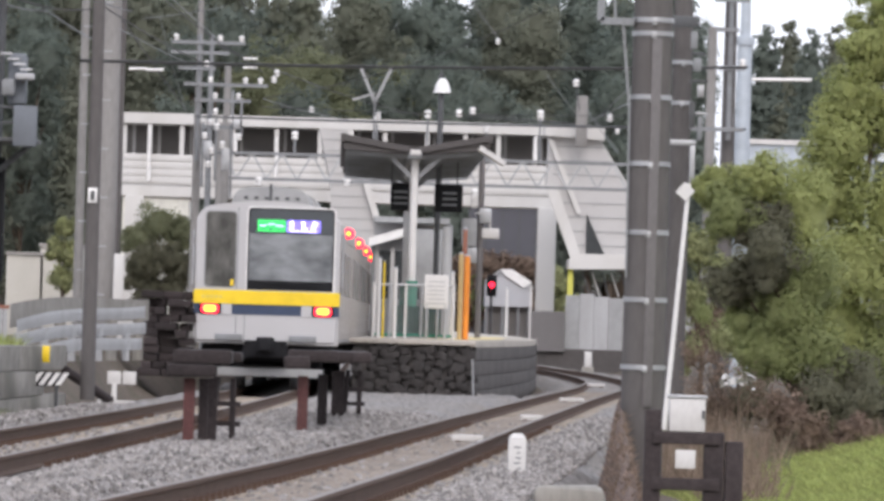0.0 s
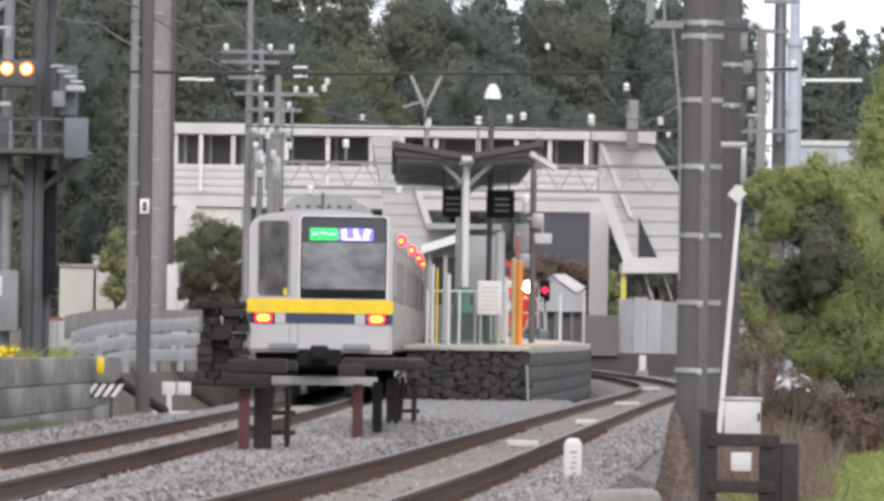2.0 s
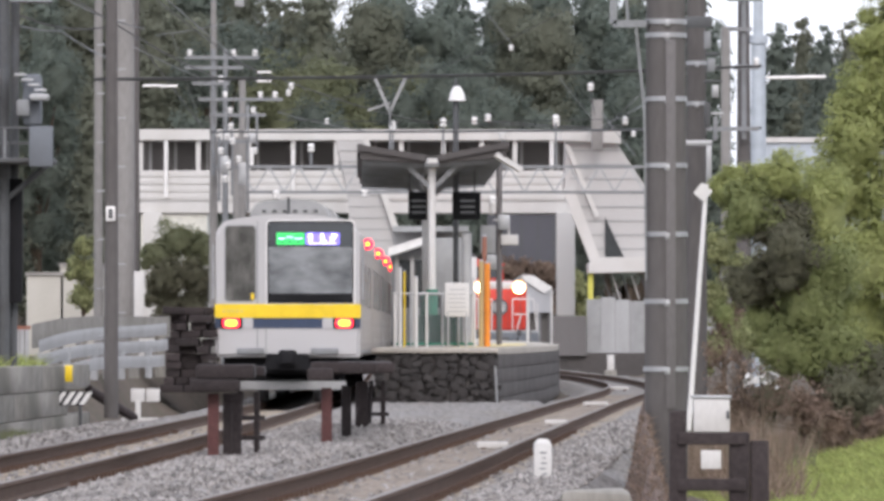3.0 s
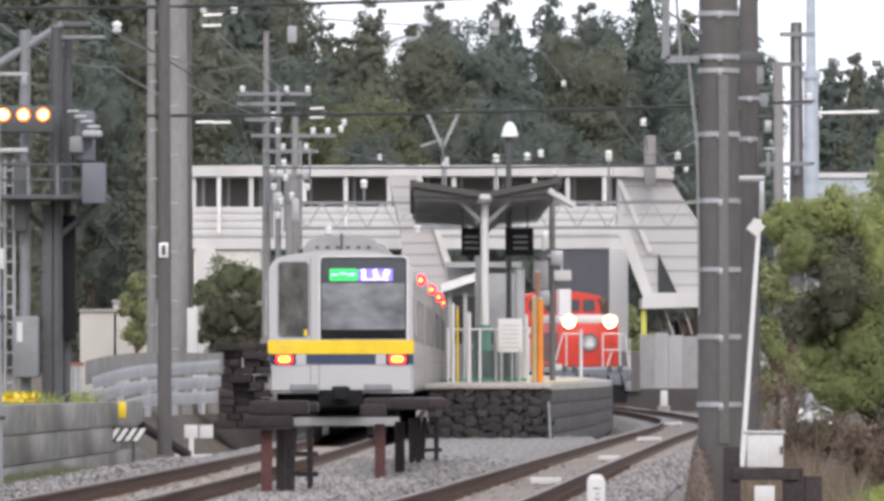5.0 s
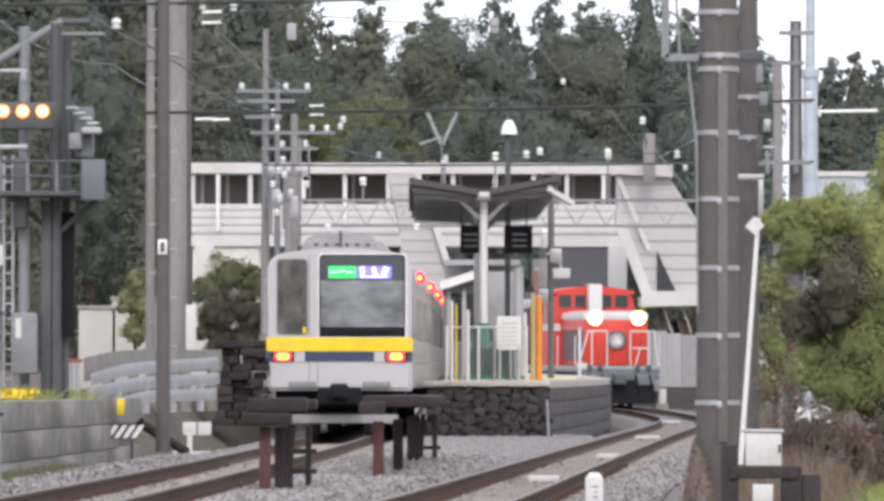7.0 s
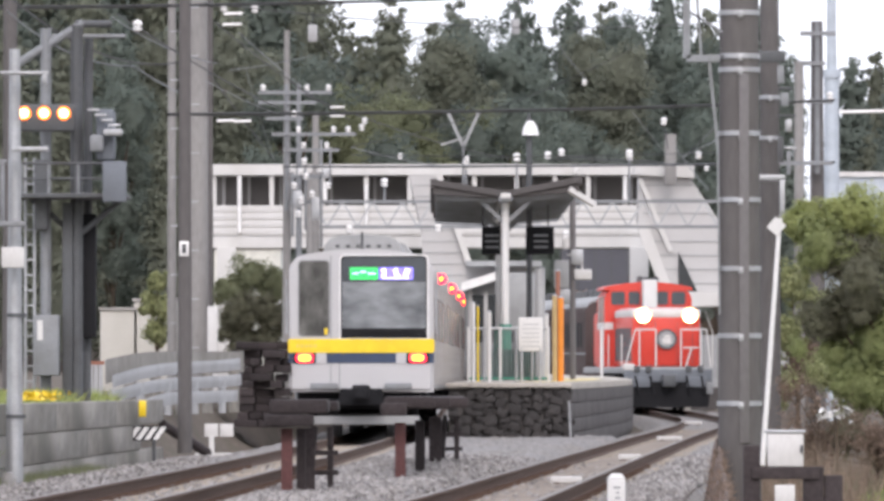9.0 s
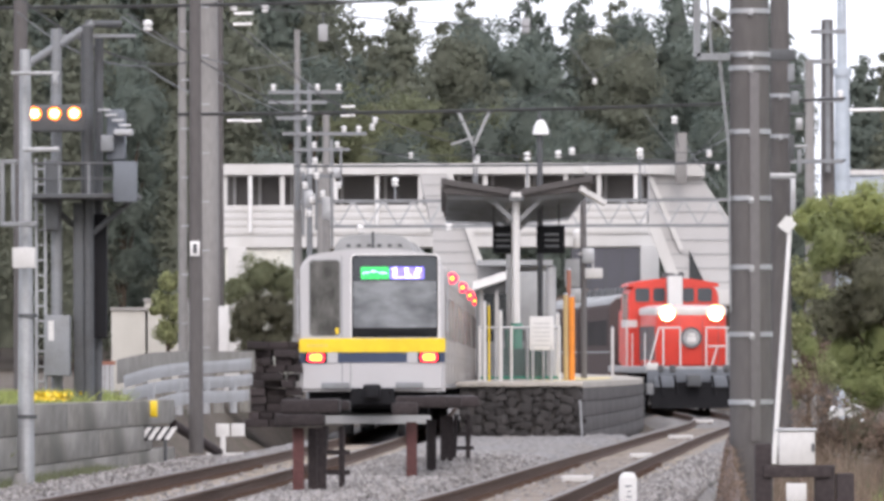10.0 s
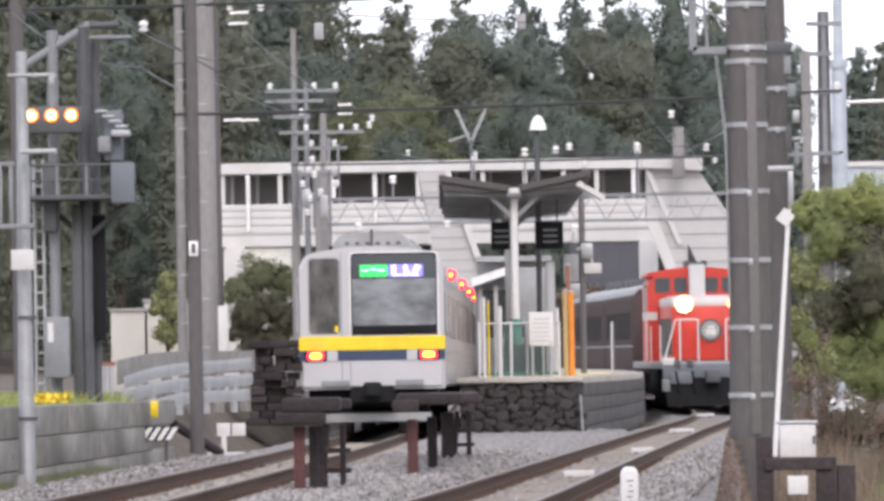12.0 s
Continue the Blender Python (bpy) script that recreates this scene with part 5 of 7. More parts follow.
def platform_fence():
    y = 171
    z0 = platform_top(y) + 0.12
    f = thing("platform_fence", 1.648, y, z0, "green and white railing across the platform end", "fence")
    x0, x1 = 0.805 - 1.648, 2.553 - 1.648
    for k in range(6):
        x = x0 + (x1 - x0) * k / 5
        tube_part("post", WHITE_PAINT if k in (0, 2, 5) else GALV, f, (x, 0, 0), (x, 0, 1.22), 0.035)
    for z, r in ((0.08, 0.03), (1.18, 0.03)):
        tube_part("rail", GREEN if z < 1 else GALV, f, (x0, 0, z), (x1, 0, z), r)
    for k in range(22):
        x = x0 + 0.45 + (x1 - x0 - 0.6) * k / 21
        tube_part("bar", GREY_STEEL, f, (x, 0.02, 0.08), (x, 0.02, 1.16), 0.01, seg=6)
    box_part("mesh_panel", GREEN_DULL, f, x0 + 0.5, x1 - 0.28, 0.25, 0.29, 0.1, 0.72)


platform_fence()


def striped_post(px_x, y, z1, r, mat, label, name="barrier_post"):
    z0 = platform_top(y) + 0.12
    t = thing(name, px_x, y, z0, label, "post")
    tube_part("shaft", mat, t, (0, 0, 0), (0, 0, z1 - z0), r, r, 12)
    tube_part("cap", GALV, t, (0, 0, z1 - z0), (0, 0, z1 - z0 + 0.04), r * 1.15, r * 0.6, 12)
    return t


striped_post(2.918, 176, 2.99, 0.066, ORANGE, "orange post on the platform")
striped_post(2.86, 176.4, 3.60, 0.05, RUST, "rusty red thin post behind the orange post")
striped_post(2.775, 175.6, 3.03, 0.055, OCHRE, "yellow-brown post beside the orange post")
striped_post(2.572, 174, 2.594, 0.04, WHITE_PAINT, "white railing post near the orange post")
striped_post(0.901, 168, 2.782, 0.035, WHITE_PAINT, "white post at the platform edge")
striped_post(0.998, 168.4, 2.721, 0.02, YELLOW, "yellow post at the platform edge")
striped_post(1.249, 169, 2.597, 0.045, WHITE_PAINT, "white post beside the railing")
striped_post(2.532, 182, 3.750, 0.12, PALE_SHEET, "pale grey thick post with a green sign", "sign_post")
t = striped_post(3.714, 205, 6.298, 0.08, COVER_GREY, "dark thin mast with small lamps and boxes", "equipment_mast")
zt = 6.298 - platform_top(205) - 0.12
for dz, dx, w, h, mat in ((-1.9, 0.12, 0.32, 0.4, GALV), (-2.35, -0.3, 0.4, 0.75, GREY_ROOF), (-2.36, 0.27, 0.46, 0.27, WHITE_PAINT), (-1.55, -0.2, 0.14, 0.3, WHITE_PAINT), (-2.95, -0.22, 0.3, 0.4, GALV), (-1.84, 0.06, 0.42, 0.05, WHITE_PAINT), (-2.1, 0.25, 0.05, 0.5, WHITE_PAINT)):
    box_part("equipment_box", mat, t, dx - w / 2, dx + w / 2, -0.2, 0.1, zt + dz - h / 2, zt + dz + h / 2, bevel=0.03)
striped_post(5.060, 232, 2.695, 0.045, WHITE_PAINT, "white end post of the far railing")


def waiting_room():
    y = 212
    z0 = platform_top(y) + 0.12
    x0, x1 = 0.952, 2.827
    t = thing("waiting_shelter", (x0 + x1) / 2, y, z0, "small grey platform shelter with a sloping white roof", "shelter")
    w = (x1 - x0) / 2
    box_part("back_wall", SIDING, t, -w, w, 3.0, 3.1, 0, 3.2)
    for s in (-1, 1):
        box_part("side_wall", GREY_STEEL, t, s * w - 0.05, s * w + 0.05, 0, 3.1, 0, 2.4)
    for k in range(5):
        x = -w + 0.1 + (2 * w - 0.2) * k / 4
        box_part("mullion", SIDING, t, x - 0.05, x + 0.05, 0, 0.08, 0, 2.4)
    box_part("lower_panel", GREY_STEEL, t, -w, w, 0.02, 0.06, 0, 1.0)
    box_part("glazing", DARK_VOID, t, -w, w, 0.03, 0.05, 1.0, 2.3)
    bm = bm_new()
    add_prism(bm, [(-w - 0.15, 2.38), (-0.05, 2.72), (-0.05, 2.95), (-w - 0.15, 2.62)], -0.5, 3.4)
    part("roof", bm, PORCELAIN, t, "white sloping roof edge")
    # Grey signboard at the front of the shelter.
    box_part("grey_signboard", GREY_ROOF, t, 0.2, w, -0.1, 0.01, 1.3, 2.9, bevel=0.03)
    box_part("rear_roof", GREY_ROOF, t, -w, w + 0.2, 1.5, 3.3, 3.1, 3.25)


waiting_room()


def bell_lamp(x, y, z0, z1):
    t = thing("platform_lamp", x, y, z0, "white bell-shaped lamp on a dark post", "lamp")
    tube_part("post", DARK_STEEL, t, (0, 0, 0), (0, 0, z1 - z0), 0.07)
    bm = bm_new()
    add_lathe(bm, [(0.06, 0.0), (0.11, -0.05), (0.17, -0.16), (0.215, -0.36), (0.2, -0.36), (0.05, -0.06)], 18, Matrix.Translation((0.03, -0.05, z1 - z0 - 0.06)))
    part("shade", bm, PORCELAIN, t, "white bell shade")
    tube_part("finial", DARK_STEEL, t, (0, 0, z1 - z0), (0, 0, z1 - z0 + 0.14), 0.045, 0.02)


bell_lamp(2.407, 192, platform_top(192) + 0.12, 7.603)


# ---- lattice portal over the tracks, with its insulators ----
def insulator(bm, x, y, z, s=1.0):
    add_lathe(bm, [(0.02 * s, 0), (0.07 * s, 0.02 * s), (0.08 * s, 0.06 * s), (0.04 * s, 0.08 * s), (0.075 * s, 0.11 * s), (0.075 * s, 0.16 * s), (0.03 * s, 0.19 * s)], 10, Matrix.Translation((x, y, z)))


def portal():
    y = 215
    ox = -2.867
    p = thing("catenary_portal", ox, y, 0.1, "pale lattice steel portal beam with porcelain insulators", "portal")
    zt, zb = 6.106 - 0.1, 5.405 - 0.1
    x0, x1 = -3.303 - ox, 9.161 - ox
    for dy in (0, 0.5):
        for z in (zt, zb):
            bm = bm_new()
            add_beam(bm, (x0, dy, z), (x1, dy, z), 0.075, 0.075)
            part("chord", bm, GREY_STEEL, p)
    n = 30
    for k in range(n):
        a = x0 + (x1 - x0) * k / n
        b = x0 + (x1 - x0) * (k + 1) / n
        bm = bm_new()
        add_beam(bm, (a, 0, zb if k % 2 else zt), (b, 0, zt if k % 2 else zb), 0.055, 0.055)
        part("diagonal", bm, GALV, p)
    for x in (x0, x1):
        tube_part("column", POLE_LIGHT, p, (x, 0.25, 0), (x, 0.25, zt + 0.8), 0.2, 0.16, 16)
    for px, up in ((845, 0.9), (1040, 0.75), (700, 0.4), (935, 1.1), (1135, 1.2)):
        x = (px - 784) / 64.19 - ox
        tube_part("stub", GREY_STEEL, p, (x, 0.2, zt), (x, 0.2, zt + up), 0.03)
        bm = bm_new()
        insulator(bm, x, 0.2, zt + up, 1.3)
        part("insulator", bm, PORCELAIN, p)
    for px, dz in ((638, -0.1), (990, -0.15), (1022, -0.25), (795, -0.05)):
        x = (px - 784) / 64.19 - ox
        bm = bm_new()
        insulator(bm, x, -0.1, zb + dz - 0.1, 1.3)
        part("insulator", bm, PORCELAIN, p)
    # V-shaped bracket on a stub
    x = (840 - 784) / 64.19 - ox
    zv = 7.617 - 0.1
    tube_part("bracket_post", GREY_STEEL, p, (x, 0.2, zt), (x, 0.2, zv), 0.03)
    for px in (813, 868):
        bm = bm_new()
        add_beam(bm, (x, 0.2, zv), ((px - 784) / 64.19 - ox, 0.2, 8.583 - 0.1), 0.13, 0.09)
        part("v_bracket", bm, GREY_ROOF, p)
    bm = bm_new()
    add_beam(bm, (x, 0.2, zv + 0.25), ((800 - 784) / 64.19 - ox, 0.2, zv + 0.05), 0.06, 0.06)
    part("arm", bm, GREY_ROOF, p)


portal()


def crossarms(x, y, arms, owner_z, label):
    """Steel crossarms with insulators on a pole: height, ends, insulator places."""
    c = thing("crossarm_set", x, y, owner_z, label, "crossarm")
    for z, a, b, ins in arms:
        bm = bm_new()
        add_beam(bm, (a - x, -0.15, z - owner_z), (b - x, -0.15, z - owner_z), 0.08, 0.08)
        arm = part("arm", bm, GREY_STEEL, c)
        for i in ins:
            bm = bm_new()
            insulator(bm, i - x, -0.15, z - owner_z + 0.03, 0.85)
            part("insulator", bm, PORCELAIN, arm)
    tube_part("stub", GREY_STEEL, c, (0, -0.1, min(a[0] for a in arms) - owner_z - 0.2), (0, -0.1, max(a[0] for a in arms) - owner_z + 0.2), 0.05)
    return c


d = 184.6
crossarms(-3.438, d, [(7.963, -4.120, -2.354, (-4.000, -2.956, -2.448)),
                             (7.722, -4.120, -2.729, ()),
                             (7.347, -3.933, -3.050, (-3.264,)),
                             (6.973, -3.799, -1.792, (-3.157, -2.328, -1.980)),
                             (6.598, -3.531, -2.194, (-3.037, -2.488)),
                             (5.970, -3.331, -2.461, (-3.130, -2.528)),
                             (5.368, -3.398, -2.729, (-3.090,))], 4.833,
          "rows of steel crossarms with white insulators on the slim pole")
concrete_pole(-2.836, 190, 0.5, 7.699, 0.110, 0.083, POLE_LIGHT, "thin pale pole beside the crossarm pole")
concrete_pole(-3.215, 188, 0.5, 8.309, 0.095, 0.054, GREY_STEEL, "thin grey steel post under the crossarms")
crossarms(7.420, 149.7, [(7.771, 7.094, 7.767, ()), (7.196, 7.116, 7.572, ()), (6.458, 7.225, 7.713, (7.659,)),
                                  (5.276, 6.682, 7.702, ())], 5.080, "short crossarms on the slim concrete pole")
t = thing("roof_pillar", 8.941, 291, 8.529, "pale square pillar with insulators at the stair tower", "pillar")
box_part("shaft", POLE_LIGHT, t, -0.211, 0.211, -0.1, 0.25, 0, 1.898, bevel=0.02)
for px, pz in ((1196, 225), (1135, 288), (1257, 285), (1014, 280), (990, 285)):
    arm = tube_part("insulator_arm", DARK_STEEL, t, (0, 0.05, 0.843), ((px - 1208) / 47.42, -0.3, (330 - pz) / 47.42), 0.02)
    bm = bm_new()
    insulator(bm, (px - 1208) / 47.42, -0.3, (330 - pz) / 47.42, 1.6)
    part("insulator", bm, PORCELAIN, arm)


# ---- wires ----
def wire(points, r, label):
    bm = bm_new()
    rings = []
    for c in points:
        rings.append([bm.verts.new(Vector(c) + Vector((0.3 * r * math.sin(k * 1.2566), r * math.cos(k * 1.2566), r * math.sin(k * 1.2566)))) for k in range(5)])
    for a, b in zip(rings, rings[1:]):
        for i in range(5):
            bm.faces.new((a[i], a[(i + 1) % 5], b[(i + 1) % 5], b[i]))
    tagged(part("overhead_wire", bm, GREY_STEEL if label.startswith("light") else WIRE), label, "wire", "overhead wires")


def sag(a, b, drop, n=10):
    a, b = Vector(a), Vector(b)
    return [a.lerp(b, i / n) - Vector((0, 0, 4 * drop * (i / n) * (1 - i / n))) for i in range(n + 1)]


wire(sag((-3.900, 115, 5.013), (7.679, 148, 6.428), 0.06), 0.026, "black overhead wire strung between the poles")
wire(sag((-3.501, 183, 6.165), (7.783, 150, 5.306), 0.03), 0.026, "black overhead wire in front of the foot bridge")
wire(sag((-8.122, 120, 6.841), (1.261, 150, 8.502), 0.05), 0.03, "thick black wire high over the tracks")
wire(sag((-5.391, 100, 5.966), (-4.151, 132, 6.528), 0.35), 0.014, "drooping grey cable between poles")
wire(sag((-4.456, 110, 6.265), (-3.253, 184, 7.420), 0.1), 0.014, "thin cable running down to the crossarms")
wire(sag((-3.896, 140, 7.554), (-1.983, 190, 7.492), 0.1), 0.013, "thin cable running down to the insulators")
wire(sag((-4.916, 160, 7.913), (-3.720, 184, 6.353), 0.03), 0.016, "stay wire of the slim pole")
wire(sag((-1.972, 189, 6.814), (6.325, 215, 10.764), 0.4), 0.012, "thin contact wire over the platform")
wire(sag((8.952, 290, 9.134), (2.859, 75, 3.605), 0.02), 0.012, "thin wire to the banded pole")
wire(sag((-3.003, 185, 7.924), (4.545, 320, 10.209), 0.3), 0.016, "contact wire over the standing train")
wire(sag((2.064, 80, 5.200), (5.565, 300, 9.415), 0.3), 0.012, "contact wire over the curving track")


def wire_fitting(px_x, z, y, kind):
    """Small white fittings that hang on the wires."""
    t = thing("wire_fitting", px_x, y, z, "small white porcelain fitting on an overhead wire", "insulator", "fittings on the wires")
    if kind == "bar":
        tube_part("rod", PORCELAIN, t, (-0.17, 0, 0), (0.17, 0, 0.01), 0.028)
    elif kind == "block":
        box_part("block", PALE_SHEET, t, -0.11, 0.11, -0.08, 0.08, -0.4, 0, bevel=0.03)
        tube_part("hook", DARK_STEEL, t, (0, 0, 0), (0, 0, 0.3), 0.015)
    else:
        bm = bm_new()
        insulator(bm, 0, 0, -0.1, 0.9)
        part("disc", bm, PORCELAIN, t)


for px, py, yy, kind in ((432, 26, 140, "bar"), (430, 45, 140, "bar"), (418, 216, 150, "bar"), (448, 217, 150, "bar"), (262, 45, 112, "disc"), (470, 15, 150, "disc"), (415, 13, 150, "disc"),
                         (573, 45, 180, "block"), (933, 35, 200, "block"), (1055, 147, 215, "disc"), (617, 192, 186, "bar"), (617, 208, 186, "bar"), (665, 215, 190, "disc"), (660, 227, 190, "disc"),
                         (728, 278, 215, "disc"), (847, 282, 215, "disc"), (1258, 275, 230, "disc"), (1272, 300, 230, "disc")):
    wire_fitting((px - 784) / 13800 * yy, 0.98 + (688 - py) / 13800 * yy, yy, kind)
wire(sag((-4.099, 140, 7.899), (7.852, 210, 10.841), 0.3), 0.012, "thin upper wire with fittings")
wire(sag((-3.019, 186, 9.849), (-1.193, 196, 7.343), 0.05), 0.01, "thin drop wire below the crossarms")
wire(sag((-1.983, 190, 6.652), (8.675, 232, 7.974), 0.08), 0.012, "thin wire along the bridge roof")


def sight(px, py, y):
    """The place at the distance y that lies in a given bearing."""
    return ((px - 784) / 13800 * y, y, 0.98 + (688 - py) / 13800 * y)


for p0, p1, drop, r in (((30, 20, 112), (255, 118, 120), 0.22, 0.022), ((255, 118, 120), (335, 165, 118), 0.02, 0.016), ((215, 30, 125), (405, 114, 150), 0.12, 0.02), ((440, 58, 150), (566, 165, 184), 0.02, 0.02),
                        ((424, 126, 150), (570, 100, 184), 0.03, 0.018), ((384, 146, 150), (505, 202, 184), 0.02, 0.018), ((454, 122, 160), (508, 296, 184), 0.05, 0.016), ((640, 262, 190), (800, 296, 214), 0.05, 0.018),
                        ((1000, 70, 220), (1055, 140, 220), 0.02, 0.02), ((1140, 200, 225), (1200, 275, 290), 0.03, 0.02), ((1205, 290, 288), (1290, 250, 80), 0.02, 0.01), ((1215, 262, 288), (1275, 340, 285), 0.02, 0.03)):
    wire(sag(sight(*p0), sight(*p1), drop), r * 0.65, "light grey cable hanging between the poles")
for px, py in ((553, 356), (561, 313), (540, 330), (558, 287), (585, 300), (548, 380), (600, 330), (572, 345), (536, 300)):
    x, y, z = sight(px, py, 183.5)
    wire_fitting(x, z, y, "disc")
cluster = thing("switchgear_rack", -3.05, 184, 4.6, "grey rack of switch boxes and rods on the slim poles", "switchgear")
for px, py0, py1, w in ((537, 300, 420, 5), (560, 280, 410, 4), (588, 250, 440, 5), (604, 262, 330, 4), (546, 340, 372, 16), (578, 352, 392, 14), (596, 300, 318, 18)):
    x, y, z0 = sight(px, py1, 184)
    z1 = sight(px, py0, 184)[2]
    box_part("rod" if w < 8 else "switch_box", GREY_STEEL if w < 8 else GALV, cluster, x + 3.05 - w / 150, x + 3.05 + w / 150, -0.12, 0.02, z0 - 4.6, z1 - 4.6, bevel=0.01)


# ---- bridge stairs, sheds and fence behind the track ----
def bridge_stairs():
    y = 292
    t = thing("bridge_stairs", 9.437, y, 0.45, "pale clad stair tower of the foot bridge with white stringer", "stairs")
    ox, oz = 9.437, 0.45

    def p(px, py):
        return ((px - 784) / 47.26 - ox, 0.98 + (688 - py) / 47.26 - oz)
    bm = bm_new()
    add_prism(bm, [p(1152, 312), p(1150, 400), p(1200, 520), p(1305, 520), p(1305, 410), p(1240, 312)][::-1], 0.3, 2.6)
    wall = part("clad_wall", bm, SIDING, t, "grey-white clad stair wall")
    for k in range(8):
        py = 330 + k * 25
        a = p(1160 + max(0, (py - 400) * 0.42), py)
        b = p(min(1303, 1240 + max(0, (py - 318) * 0.68)), py)
        box_part("cladding_seam", GREY_ROOF, wall, a[0], b[0], 0.27, 0.3, a[1] - 0.02, a[1] + 0.02)
    bm = bm_new()
    add_prism(bm, [p(1144, 296), p(1250, 296), p(1250, 318), p(1144, 312)], -0.1, 2.9)
    part("top_roof", bm, BRIDGE_WHITE, t)
    bm = bm_new()
    add_prism(bm, [p(1146, 400), p(1200, 540), p(1216, 530), p(1168, 400)], 0, 0.3)
    part("stringer", bm, BRIDGE_WHITE, t, "white sloping stringer")
    bm = bm_new()
    add_prism(bm, [p(1150, 320), p(1205, 450), p(1212, 446), p(1158, 318)], 0.1, 0.3)
    part("handrail", bm, BRIDGE_WHITE, t)
    # A dark panel on the stair wall stands in for the shaded gap.
    bm = bm_new()
    add_prism(bm, [p(1222, 448), p(1222, 520), p(1256, 520)], 0.22, 0.3)
    part("dark_gap_panel", bm, DARK_VOID, t)
    bm = bm_new()
    add_prism(bm, [p(1192, 548), p(1192, 530), p(1215, 520), p(1310, 520), p(1310, 545)], -0.6, 2.8)
    part("entrance_roof", bm, BRIDGE_WHITE, t, "white entrance roof")
    for px in (1196, 1300):
        a = p(px, 545)
        box_part("support", BRIDGE_WHITE if px > 1200 else LIME_PAINT, t, a[0] - 0.1, a[0] + 0.1, -0.3, -0.1, -0.1, a[1])
    for k in range(5):
        a = p(1225 + k * 17, 552)
        bm = bm_new()
        add_beam(bm, (a[0] - 0.15, 0.1, a[1]), (a[0] + 0.15, 0.1, a[1] - 0.9), 0.16, 0.05)
        part("lattice_bar", bm, SIDING if k % 2 else DARK_STEEL, t)
    return t


bridge_stairs()


def platform_stairs():
    y = 280
    t = thing("platform_stairs", 0.325, y, platform_top(280) + 0.1, "grey-white clad stairs from the bridge to the platform", "stairs")
    ox, oz = 0.325, platform_top(280) + 0.1

    def p(px, py):
        return ((px - 784) / 49.29 - ox, 0.98 + (688 - py) / 49.29 - oz)
    bm = bm_new()
    add_prism(bm, [p(744, 312), p(766, 408), p(772, 668), p(862, 668), p(858, 490), p(798, 312)], 0.3, 16)
    wall = part("clad_wall", bm, SIDING, t, "grey-white clad stair wall")
    bm = bm_new()
    add_prism(bm, [p(792, 312), p(852, 492), p(862, 486), p(802, 312)], 0.0, 0.3)
    part("edge_trim", bm, BRIDGE_WHITE, t)
    for k in range(9):
        py = 330 + k * 20
        a, b = p(752 + k * 3, py), p(796 + (py - 312) * 0.33, py)
        box_part("cladding_seam", GREY_ROOF, wall, a[0], b[0], 0.275, 0.3, a[1] - 0.015, a[1] + 0.015)


platform_stairs()


def sheet_fence():
    y = 276
    x0, x1 = 8.1, 12.72
    t = thing("sheet_fence", (x0 + x1) / 2, y, 0.95, "pale grey corrugated sheet fence on a low dark wall", "fence")
    w = (x1 - x0) / 2
    n = 9
    for k in range(n):
        a = -w + 2 * w * k / n
        bm = bm_new()
        z1 = 2.860 - 0.95 + 0.07 * math.sin(k * 1.7)
        add_prism(bm, [(a, 0), (a + 2 * w / n - 0.015, 0), (a + 2 * w / n - 0.015, z1), (a, z1)], 0, 0.02)
        for j in range(3):
            add_box(bm, a + 0.08 + j * 0.15, a + 0.11 + j * 0.15, -0.012, 0, 0, z1)
        part("sheet", bm, PALE_SHEET if k % 3 else GREY_ROOF, t)
    box_part("base_wall", BLOCK, t, -w - 1.2, w, -0.15, 0.2, -0.8, 0.0)
    box_part("footing_block", COVER_GREY, t, -w - 1.2, -w - 0.02, -0.4, 0.3, -0.1, 2.27 - 0.95)


sheet_fence()


def gable_shed():
    t = thing("gable_shed", 6.959, 318, 0.5, "pale grey raised shed with a white sloping roof edge", "shed")
    bm = bm_new()
    add_prism(bm, [(-0.92, 2.1), (0.92, 2.1), (0.95, 3.13), (0.16, 3.58), (-0.28, 3.58), (-0.92, 3.16)], 0, 3.4)
    part("wall", bm, SHED_SHEET, t, "pale blue-grey sheet wall")
    bm = bm_new()
    add_prism(bm, [(0.64, 2.88), (0.99, 3.12), (0.17, 3.63), (-0.30, 3.63), (-0.18, 3.42)], -0.12, 3.5)
    part("roof_edge", bm, PORCELAIN, t, "bright white sloping roof edge")
    bm = bm_new()
    add_prism(bm, [(-0.98, 3.10), (-0.90, 3.08), (-0.26, 3.52), (-0.30, 3.63)], -0.1, 3.5)
    part("roof_edge", bm, GREY_ROOF, t)
    for x in (-0.86, -0.2, 0.45, 0.88):
        box_part("leg", GREY_STEEL, t, x - 0.05, x + 0.05, 0.05, 0.15, -0.2, 2.1)
    box_part("brace", WHITE_PAINT, t, 0.9, 1.0, -0.05, 0.05, 0, 3.0)
    # Dim panel: the shadow below the raised shed is put into its colour.
    box_part("lower_panel", DIM_SHADE, t, -0.86, 0.88, 0.4, 0.46, -0.2, 2.1)


gable_shed()
t = thing("slate_building", 7.25, 329, 0.5, "dark slate-grey clad building behind the foot bridge", "building")
box_part("wall", SLATE, t, -1.75, 1.75, 0, 4, -0.3, 6.4)
for k in range(6):
    box_part("cladding_seam", DARK_STEEL, t, -1.75 + k * 0.7 - 0.03, -1.75 + k * 0.7 + 0.03, -0.03, 0, 0, 6.4)
box_part("roof_edge", GREY_STEEL, t, -1.85, 1.85, -0.15, 4.1, 6.4, 6.55)

sig = thing("track_signal", 6.172, 312, 0.5, "small dark signal with a lit red lamp", "signal")
tube_part("post", DARK_STEEL, sig, (0, 0, 0), (0, 0, 3.761 - 0.5), 0.06)
